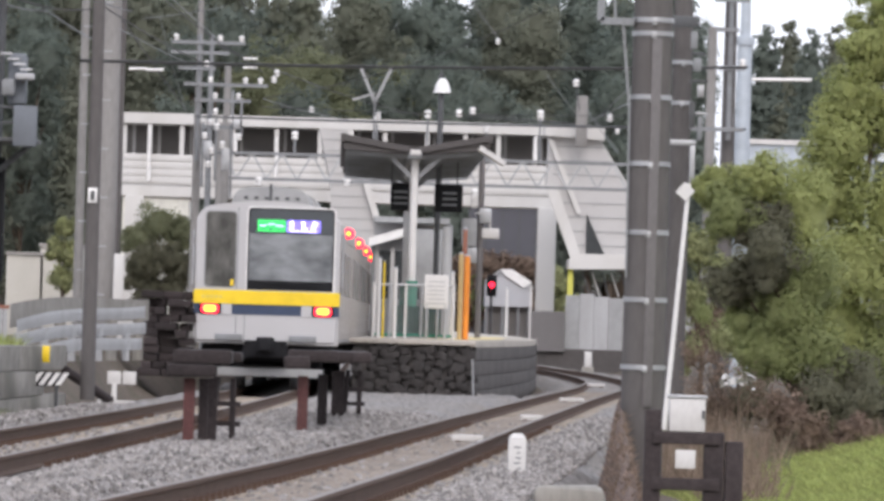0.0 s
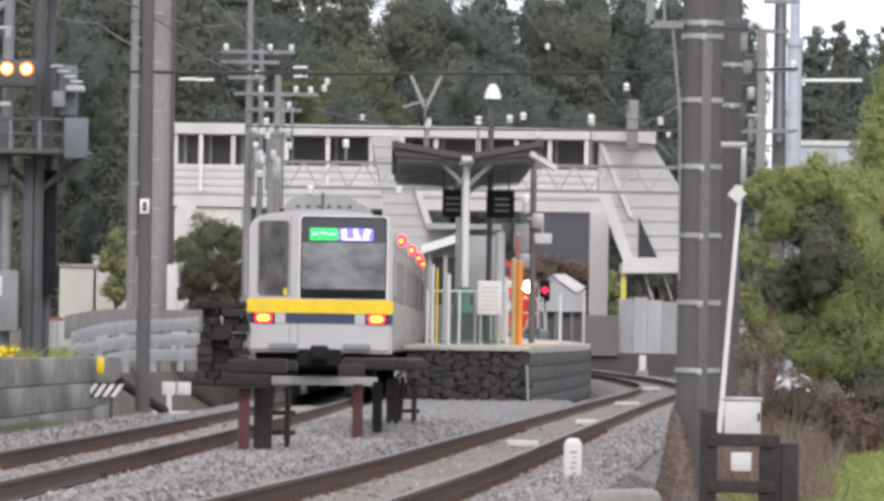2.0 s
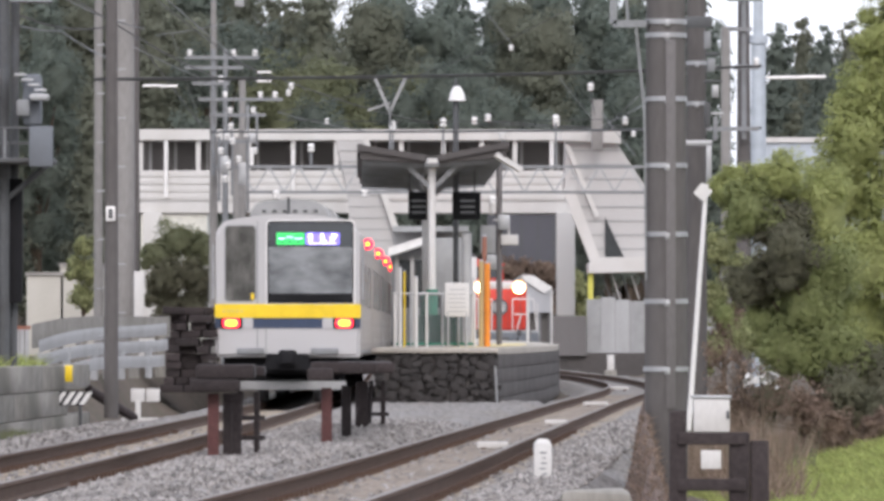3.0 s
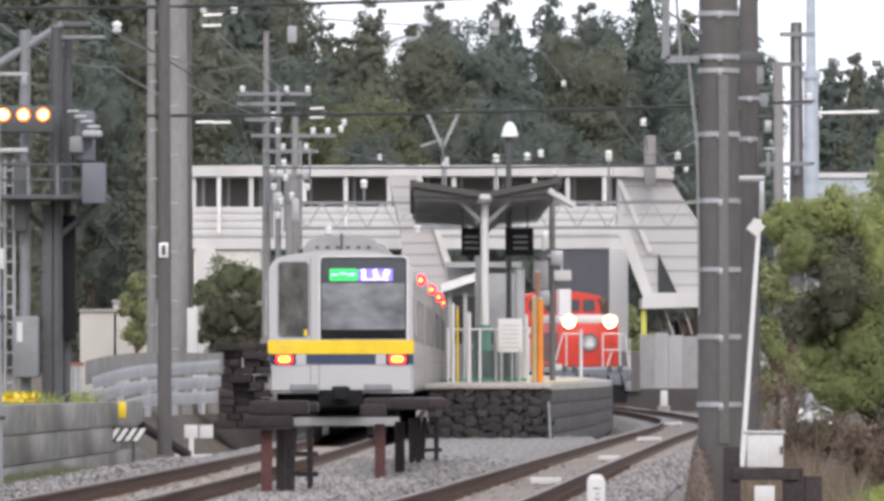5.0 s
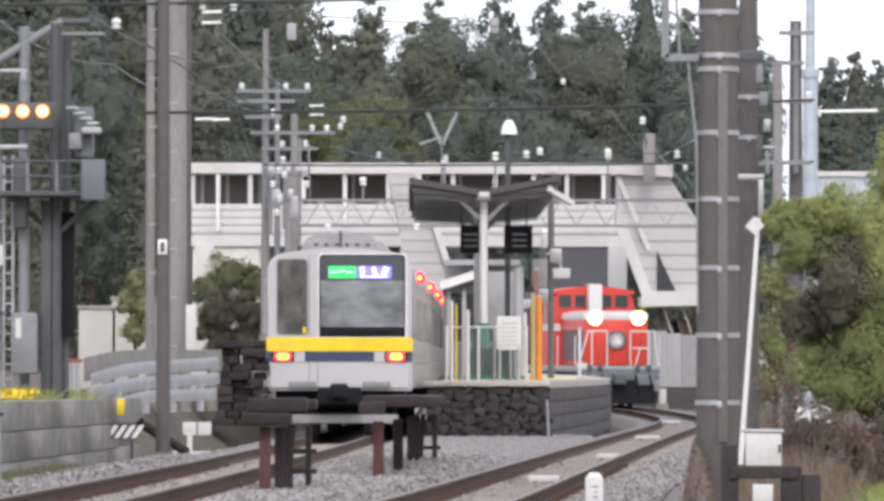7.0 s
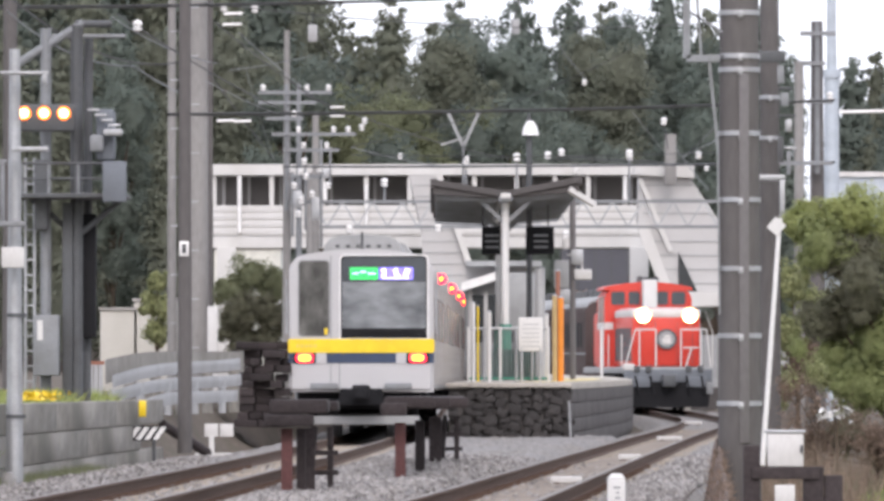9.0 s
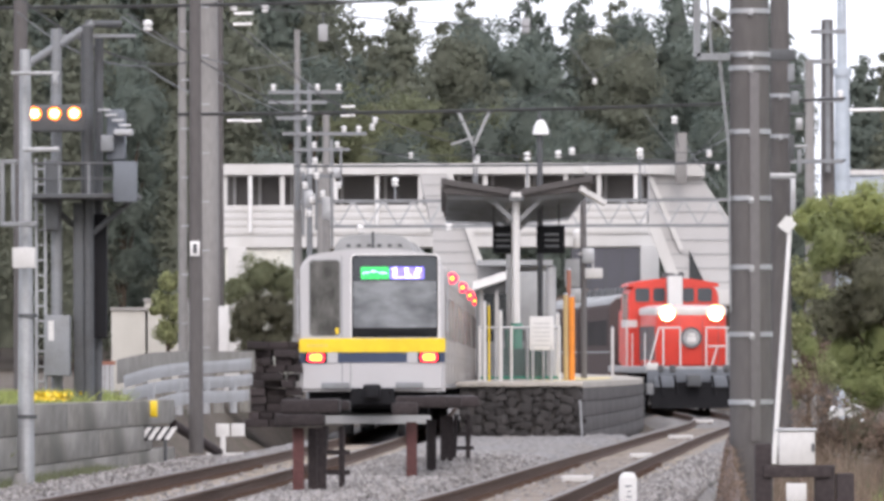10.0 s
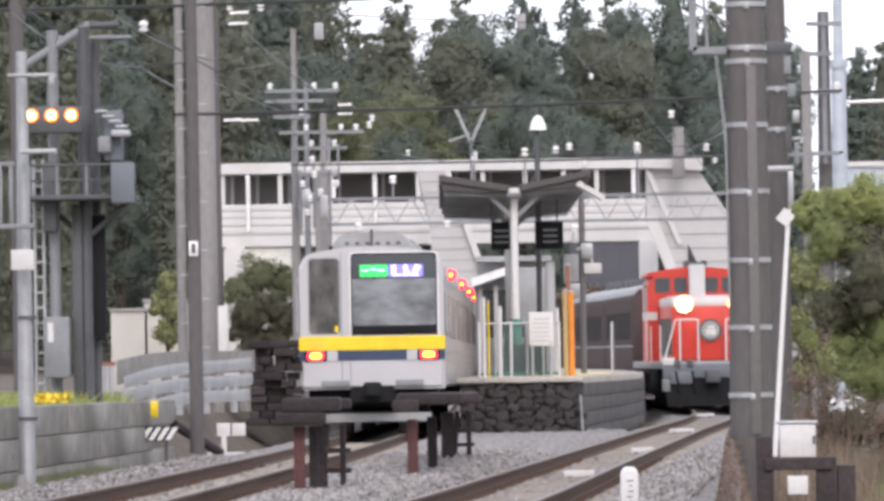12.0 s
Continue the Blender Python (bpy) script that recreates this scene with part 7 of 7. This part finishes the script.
lobed_tree("evergreen_bush", 5.15, 86, 0, [(-0.84, 0.00, 2.56, 0.39, LEAF_MID),
            (-0.66, 0.10, 1.30, 0.26, LEAF_MID),
            (-1.00, 0.20, 2.81, 0.26, LEAF_LIME),
            (-0.56, 0.30, 2.87, 0.40, LEAF_LIME),
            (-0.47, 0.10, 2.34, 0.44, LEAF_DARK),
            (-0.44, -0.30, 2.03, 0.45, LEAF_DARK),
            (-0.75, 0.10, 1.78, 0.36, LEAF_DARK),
            (-0.22, 0.00, 1.50, 0.50, LEAF_MID),
            (-0.44, -0.10, 1.03, 0.39, LEAF_MID),
            (-0.03, 0.50, 2.53, 0.59, LEAF_LIME),
            (0.03, 0.20, 1.78, 0.56, LEAF_MID),
            (0.05, 0.00, 1.05, 0.50, LEAF_MID),
            # Shade low in the bush is put into the dark leaves of these two lobes.
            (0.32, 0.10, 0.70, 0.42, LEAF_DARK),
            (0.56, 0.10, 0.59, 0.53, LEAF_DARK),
            (0.50, -0.10, 0.19, 0.32, LEAF_MID)], 31, "dense dark evergreen bush with yellow-green top", 7600, 0.026, 0.1)
lobed_tree("yellow_green_tree", 6.11, 92, 0, [(-0.40, 0.00, 2.90, 0.63, LEAF_LIME),
            (-0.20, 0.00, 3.50, 0.57, LEAF_LIME),
            (-0.03, 0.20, 4.07, 0.53, LEAF_LIME),
            (0.10, 0.20, 4.63, 0.50, LEAF_LIME),
            (0.00, -0.30, 2.10, 0.70, LEAF_LIME),
            (-0.13, 0.00, 1.30, 0.67, LEAF_LIME),
            (0.53, 0.00, 2.77, 0.77, LEAF_LIME),
            (0.53, 0.30, 3.77, 0.70, LEAF_LIME),
            (0.80, 0.00, 1.83, 0.80, LEAF_LIME),
            (0.43, 0.40, 5.17, 0.57, LEAF_LIME),
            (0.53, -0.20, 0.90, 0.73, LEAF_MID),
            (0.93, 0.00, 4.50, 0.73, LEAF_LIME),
            # The lowest dark lobes carry the shade beneath the tree in their leaf colour.
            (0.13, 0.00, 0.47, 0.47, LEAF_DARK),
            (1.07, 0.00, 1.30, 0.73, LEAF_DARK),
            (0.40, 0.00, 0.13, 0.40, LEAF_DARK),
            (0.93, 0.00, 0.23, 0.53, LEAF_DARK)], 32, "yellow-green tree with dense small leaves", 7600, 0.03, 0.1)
lobed_tree("thicket", 5.0, 84.4, 0.0, [(-0.9, 0, 0.3, 0.3, DRY_GRASS), (-0.5, 0.3, 0.45, 0.35, LEAF_DARK), (-0.1, 0, 0.35, 0.35, DRY_GRASS), (0.3, 0.2, 0.5, 0.4, LEAF_DARK), (0.75, 0, 0.4, 0.38, LEAF_DARK), (1.2, 0.2, 0.5, 0.4, LEAF_DARK),
            (1.7, 0, 0.45, 0.4, LEAF_DARK), (-1.25, 0.2, 0.25, 0.25, DRY_GRASS), (0.1, -1.0, 0.15, 0.25, DRY_GRASS), (0.6, -1.0, 0.15, 0.25, DRY_GRASS)], 52, "low brown and dark green thicket below the bushes", 2400, 0.03, 0.03)
lobed_tree("pale_thicket", 5.55, 118, 0.4, [(-0.3, 0, 0.6, 0.4, LEAF_PALE), (0.1, 0.2, 1.0, 0.42, DRY_GRASS), (-0.2, 0, 1.4, 0.4, LEAF_PALE), (0.25, 0.1, 1.75, 0.38, LEAF_PALE), (-0.1, 0, 2.15, 0.35, LEAF_PALE), (0.5, 0, 0.8, 0.45, LEAF_PALE),
            (0.6, 0.2, 1.4, 0.45, LEAF_MID)], 53, "pale green and straw-coloured thicket beyond the poles", 2600, 0.035, 0.05)
lobed_tree("twiggy_shrub", 4.18, 84, 0, [(-0.30, 0.00, 0.98, 0.22, DRY_GRASS),
            (-0.08, 0.10, 0.82, 0.30, DRY_GRASS),
            (0.18, 0.00, 0.60, 0.32, DRY_GRASS),
            (-0.28, 0.10, 0.50, 0.30, DRY_GRASS),
            (0.45, 0.00, 0.45, 0.30, DRY_GRASS),
            (-0.22, 0.10, 1.40, 0.16, LEAF_MID),
            (-0.05, 0.20, 1.15, 0.20, LEAF_PALE)], 38, "sparse brown twiggy shrub beside the posts", 700, 0.02, 0.025)
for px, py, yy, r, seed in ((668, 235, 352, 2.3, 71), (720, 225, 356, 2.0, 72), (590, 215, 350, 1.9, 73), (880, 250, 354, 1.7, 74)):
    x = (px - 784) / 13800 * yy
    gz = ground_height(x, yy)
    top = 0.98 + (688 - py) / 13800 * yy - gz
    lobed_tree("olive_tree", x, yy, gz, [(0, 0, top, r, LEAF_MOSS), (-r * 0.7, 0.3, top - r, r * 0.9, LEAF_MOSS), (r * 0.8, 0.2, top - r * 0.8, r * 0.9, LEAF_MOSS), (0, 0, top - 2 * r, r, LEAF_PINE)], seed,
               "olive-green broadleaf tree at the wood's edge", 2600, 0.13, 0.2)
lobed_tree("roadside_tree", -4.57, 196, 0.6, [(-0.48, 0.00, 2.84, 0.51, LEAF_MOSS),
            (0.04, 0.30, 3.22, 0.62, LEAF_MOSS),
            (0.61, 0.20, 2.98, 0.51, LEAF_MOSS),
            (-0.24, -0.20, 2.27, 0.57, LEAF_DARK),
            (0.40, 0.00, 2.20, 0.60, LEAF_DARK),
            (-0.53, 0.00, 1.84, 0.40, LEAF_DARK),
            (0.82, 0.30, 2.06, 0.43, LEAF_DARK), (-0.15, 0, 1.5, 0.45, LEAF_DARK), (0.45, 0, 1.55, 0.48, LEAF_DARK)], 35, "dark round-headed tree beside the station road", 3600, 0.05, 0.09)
lobed_tree("pale_shrub", -6.58, 186, 0.6, [(0.03, 0.00, 2.91, 0.27, LEAF_PALE),
            (-0.13, 0.20, 2.37, 0.38, LEAF_PALE),
            (0.22, 0.00, 2.27, 0.32, LEAF_PALE),
            (0.05, 0.10, 1.70, 0.40, LEAF_PALE)], 36, "pale green shrub before the white building", 1500, 0.06, 0.05)
lobed_tree("autumn_hedge", 6.8, 325, 0.6, [(-1.5, 0, 3.6, 0.75, DRY_GRASS), (-0.9, 0.2, 3.1, 0.8, DRY_GRASS), (-0.3, 0, 3.75, 0.7, DRY_GRASS), (0.4, 0.1, 3.5, 0.8, DRY_GRASS), (1.0, 0, 3.7, 0.7, DRY_GRASS), (1.6, 0.2, 3.4, 0.75, DRY_GRASS), (2.3, 0, 3.2, 0.7, LEAF_PALE), (2.6, 0.2, 2.2, 0.7, LEAF_PALE),
            (-1.2, 0, 2.0, 0.9, DRY_GRASS), (0, 0, 2.2, 0.9, LEAF_DARK), (1.2, 0, 2.1, 0.9, DRY_GRASS)], 39, "tall brown autumn hedge behind the shed", 1500, 0.1, 0.08)
settle(clump_tree("autumn_shrub", 2.1, 0.8, [DRY_GRASS, LEAF_MID], 37, "brownish autumn shrub behind the platform", 700, 0.1, 0.06, 0.15), 5.740, 322, z=2.0)


def crumpled_sheet():
    """A torn white sheet caught on the dry shrub."""
    rnd = random.Random(77)
    t = thing("plastic_sheet", 4.36, 83.7, 0.62, "crumpled torn white plastic sheet caught in the shrub", "plastic sheet")
    bm = bm_new()
    nx, ny = 10, 5
    grid = [[bm.verts.new((-0.22 + 0.44 * i / nx + rnd.gauss(0, 0.012), rnd.gauss(0, 0.05), 0.15 * j / ny * (0.8 + 0.3 * math.sin(i * 0.9 + 1)) - 0.025 * math.cos(i * 0.7) + rnd.gauss(0, 0.018))) for j in range(ny + 1)] for i in range(nx + 1)]
    for i in range(nx):
        for j in range(ny):
            if rnd.random() > 0.42:
                bm.faces.new((grid[i][j], grid[i + 1][j], grid[i + 1][j + 1], grid[i][j + 1]))
    part("sheet", bm, WHITE_PAINT, t)
    tube_part("stake", BARK, t, (0.02, 0.06, -0.8), (-0.02, 0.06, 0.14), 0.014)


crumpled_sheet()


def blades(name, mat, n, area, h, seed, label, lean=0.3, width=0.012):
    """Grass: many thin blades over an area of the ground."""
    rnd = random.Random(seed)
    verts, faces = [], []
    for _ in range(n):
        x, y, z = area(rnd)
        hh = h * rnd.uniform(0.5, 1.2)
        a = rnd.uniform(0, 6.28)
        w = Vector((math.cos(a), math.sin(a), 0)) * width
        tip = Vector((rnd.gauss(0, lean), rnd.gauss(0, lean), 1)) * hh
        p = Vector((x, y, z))
        i = len(verts)
        verts += [p - w, p + w, p + tip]
        faces.append((i, i + 1, i + 2))
    me = bpy.data.meshes.new(name)
    me.from_pydata(verts, [], faces)
    me.materials.append(mat)
    return tagged(new(name, me), label, "grass", kind="stuff")


def on_land(x0, x1, y0, y1, lift=-0.02):
    def f(rnd):
        x, y = rnd.uniform(x0, x1), rnd.uniform(y0, y1)
        return x, y, ground_height(x, y) + lift
    return f


def lawn_turf():
    """Low turf under the grass blades."""
    bm = bm_new()
    xs, ys = np.linspace(3.3, 9.0, 24), np.linspace(57, 89, 70)
    grid = [[bm.verts.new((x, y, ground_height(x, y) + 0.012 + 0.02 * noise.noise(Vector((x * 2, y * 2, 7))))) for x in xs] for y in ys]
    for i in range(len(ys) - 1):
        for j in range(len(xs) - 1):
            bm.faces.new((grid[i][j], grid[i][j + 1], grid[i + 1][j + 1], grid[i + 1][j]))
    tagged(part("turf", bm, GRASS), "short bright green turf beside the line", "grass", kind="structure")


lawn_turf()
blades("lawn", GRASS, 60000, on_land(3.1, 7.8, 58, 90), 0.09, 41, "bright green grass beside the line", 1.3, 0.022)


def mound(rnd):
    y, u = rnd.uniform(57, 75), rnd.gauss(0, 0.08)
    top = (0.56 + 0.022 * (y - 66) + 0.06 * math.sin(y * 2.1)) * smooth(57, 60, y)
    return 2.47 + 0.031 * (y - 66) + u, y, -0.39 + top * math.exp(-(u / 0.11) ** 2)


def vine_bank():
    """The uneven bank that the dead vines cover."""
    bm = bm_new()
    rows = []
    y = 57.0
    while y < 75.6:
        mid = 2.47 + 0.031 * (y - 66)
        top = (0.56 + 0.022 * (y - 66) + 0.06 * math.sin(y * 2.1)) * smooth(57, 60, y)
        rows.append([bm.verts.new((mid + u, y, -0.38 + top * math.exp(-(u / 0.11) ** 2) * (1 + 0.3 * noise.noise(Vector((u * 9, y * 3, 1)))) + 0.02 * noise.noise(Vector((u * 20, y * 12, 4))))) for u in np.linspace(-0.3, 0.3, 15)])
        y += 0.12
    for a, b in zip(rows, rows[1:]):
        for j in range(14):
            bm.faces.new((a[j], a[j + 1], b[j + 1], b[j]))
    tagged(part("vine_bank", bm, VINE_EARTH), "brown bank of earth matted with dead vines", "bank", kind="structure")


vine_bank()
blades("dead_vines", DRY_GRASS, 4500, mound, 0.035, 42, "matted dead brown vines at the foot of the pole", 1.2, 0.014)
blades("dry_stalks", DRY_GRASS, 700, on_land(3.5, 4.2, 72, 84), 0.75, 48, "tall pale dry stalks beside the posts", 0.25, 0.007)
blades("dry_twigs", LEAF_DARK, 220, on_land(3.7, 4.6, 77, 86), 0.5, 49, "grey-brown dry twigs beside the posts", 0.3, 0.008)
blades("dry_weeds", DRY_GRASS, 1100, on_land(3.25, 3.85, 66, 80), 0.3, 43, "dry brown weeds among the posts", 0.5, 0.012)
blades("undergrowth", DRY_GRASS, 12000, on_land(3.7, 8.0, 83, 95), 0.28, 47, "brown undergrowth below the bushes", 0.6, 0.016)
blades("wall_top_grass", GRASS, 5000, lambda r: (lambda y: (track_left(y) - r.uniform(2.45, 3.3), y, 0.68))(r.uniform(76, 112)), 0.26, 50, "green grass along the top of the wall", 0.5, 0.016)
blades("verge_weeds", GRASS, 9000, on_land(-7.0, -4.9, 78, 110), 0.26, 44, "green weeds on top of the retaining wall", 0.5, 0.018)
blades("wall_foot_grass", LEAF_MOSS, 13000, lambda r: (lambda y: (track_left(y) - 2.1 + r.gauss(0, 0.12), y, -0.3))(r.uniform(72, 101)), 0.27, 45, "thin green grass at the foot of the wall", 0.4, 0.012)
blades("yellow_flowers", YELLOW, 260, lambda r: (r.gauss(-4.578, 0.12), 90 + r.gauss(0, 0.4), 0.82 + r.uniform(0, 0.08)), 0.06, 46, "small yellow flowers on the verge", 1.5, 0.022)


# ---- loose ballast stones ----
def loose_stones(n):
    rnd = random.Random(77)
    verts, faces = [], []
    octa = [Vector(v) for v in ((1, 0, 0), (0, 1, 0), (-1, 0, 0), (0, -1, 0), (0, 0, 1), (0, 0, -1))]
    tri = [(0, 1, 4), (1, 2, 4), (2, 3, 4), (3, 0, 4), (1, 0, 5), (2, 1, 5), (3, 2, 5), (0, 3, 5)]
    for _ in range(n):
        y = 44 + 70 * rnd.random() ** 1.6
        x = rnd.uniform(track_left(y) - 1.6, track_right(y) + 1.8)
        near = min(abs(x - track_left(y)), abs(x - track_right(y)))
        if near < 0.95 and rnd.random() < 0.8:
            continue
        if 0.45 < near < 0.7:
            continue
        z = climb(y) - 0.17 + 0.13 * smooth(0.85, 1.25, near)
        r = rnd.uniform(0.018, 0.042)
        i = len(verts)
        q = Euler((rnd.uniform(0, 6), rnd.uniform(0, 6), rnd.uniform(0, 6))).to_matrix()
        sc = Vector((rnd.uniform(0.7, 1.3), rnd.uniform(0.7, 1.3), rnd.uniform(0.6, 1)))
        for v in octa:
            verts.append(Vector((x, y, z + rnd.uniform(0, 0.02))) + (q @ Vector((v.x * sc.x, v.y * sc.y, v.z * sc.z))) * r * rnd.uniform(0.8, 1.2))
        faces += [(a + i, b + i, c + i) for a, b, c in tri]
    me = bpy.data.meshes.new("loose_stones")
    me.from_pydata(verts, [], faces)
    me.materials.append(STONE_CHIP)
    tagged(new("loose_stones", me), "loose grey ballast stones round the rails", "stones", kind="stuff")


loose_stones(42000)


# ---- sleepers ----
build_sleepers(TRACK_R, track_right, 42, 190)
build_sleepers(TRACK_L, track_left, 66, 150)


# ---- motion of the arriving train ----
def on_track(front, a, b, lean0=0.0, lean1=0.0):
    """The pose of a vehicle whose front stands at that distance, its bogies on the curve, a little inwards with the play of the bogies."""
    y0, y1 = front + a, front + b
    p0, p1 = Vector((track_right(y0) - lean0, y0, climb(y0))), Vector((track_right(y1) - lean1, y1, climb(y1)))
    d = (p1 - p0).normalized()
    base = p0 - d * a
    return Matrix.LocRotScale(base, Euler((math.atan2(d.z, d.y), 0, -math.atan2(d.x, d.y))), None)


def motions():
    times = [0, 1, 2, 3, 4, 5, 6, 7, 8, 9, 10, 11, 12]
    run = curve_through([(0, 302), (1.5, 291), (3, 281), (5.5, 262), (7, 252), (9, 235), (10.5, 223.5), (12, 212)])
    fronts = [run(t) for t in times]
    # the rear is further round the bend than the front
    bend = curve_through([(212, 0.36), (223.5, 0.38), (235, 0.48), (252, 0.72), (262, 0.85), (302, 0.9)])
    walk(LOCO, [(t, on_track(f, 2.3, 11.3, bend(f) * 0.2, bend(f))) for t, f in zip(times, fronts)])
    for k, c in enumerate(COACHES):
        walk(c, [(t, on_track(f + 14.4 + 20 * k, 3, 17, bend(f), bend(f))) for t, f in zip(times, fronts)])


motions()
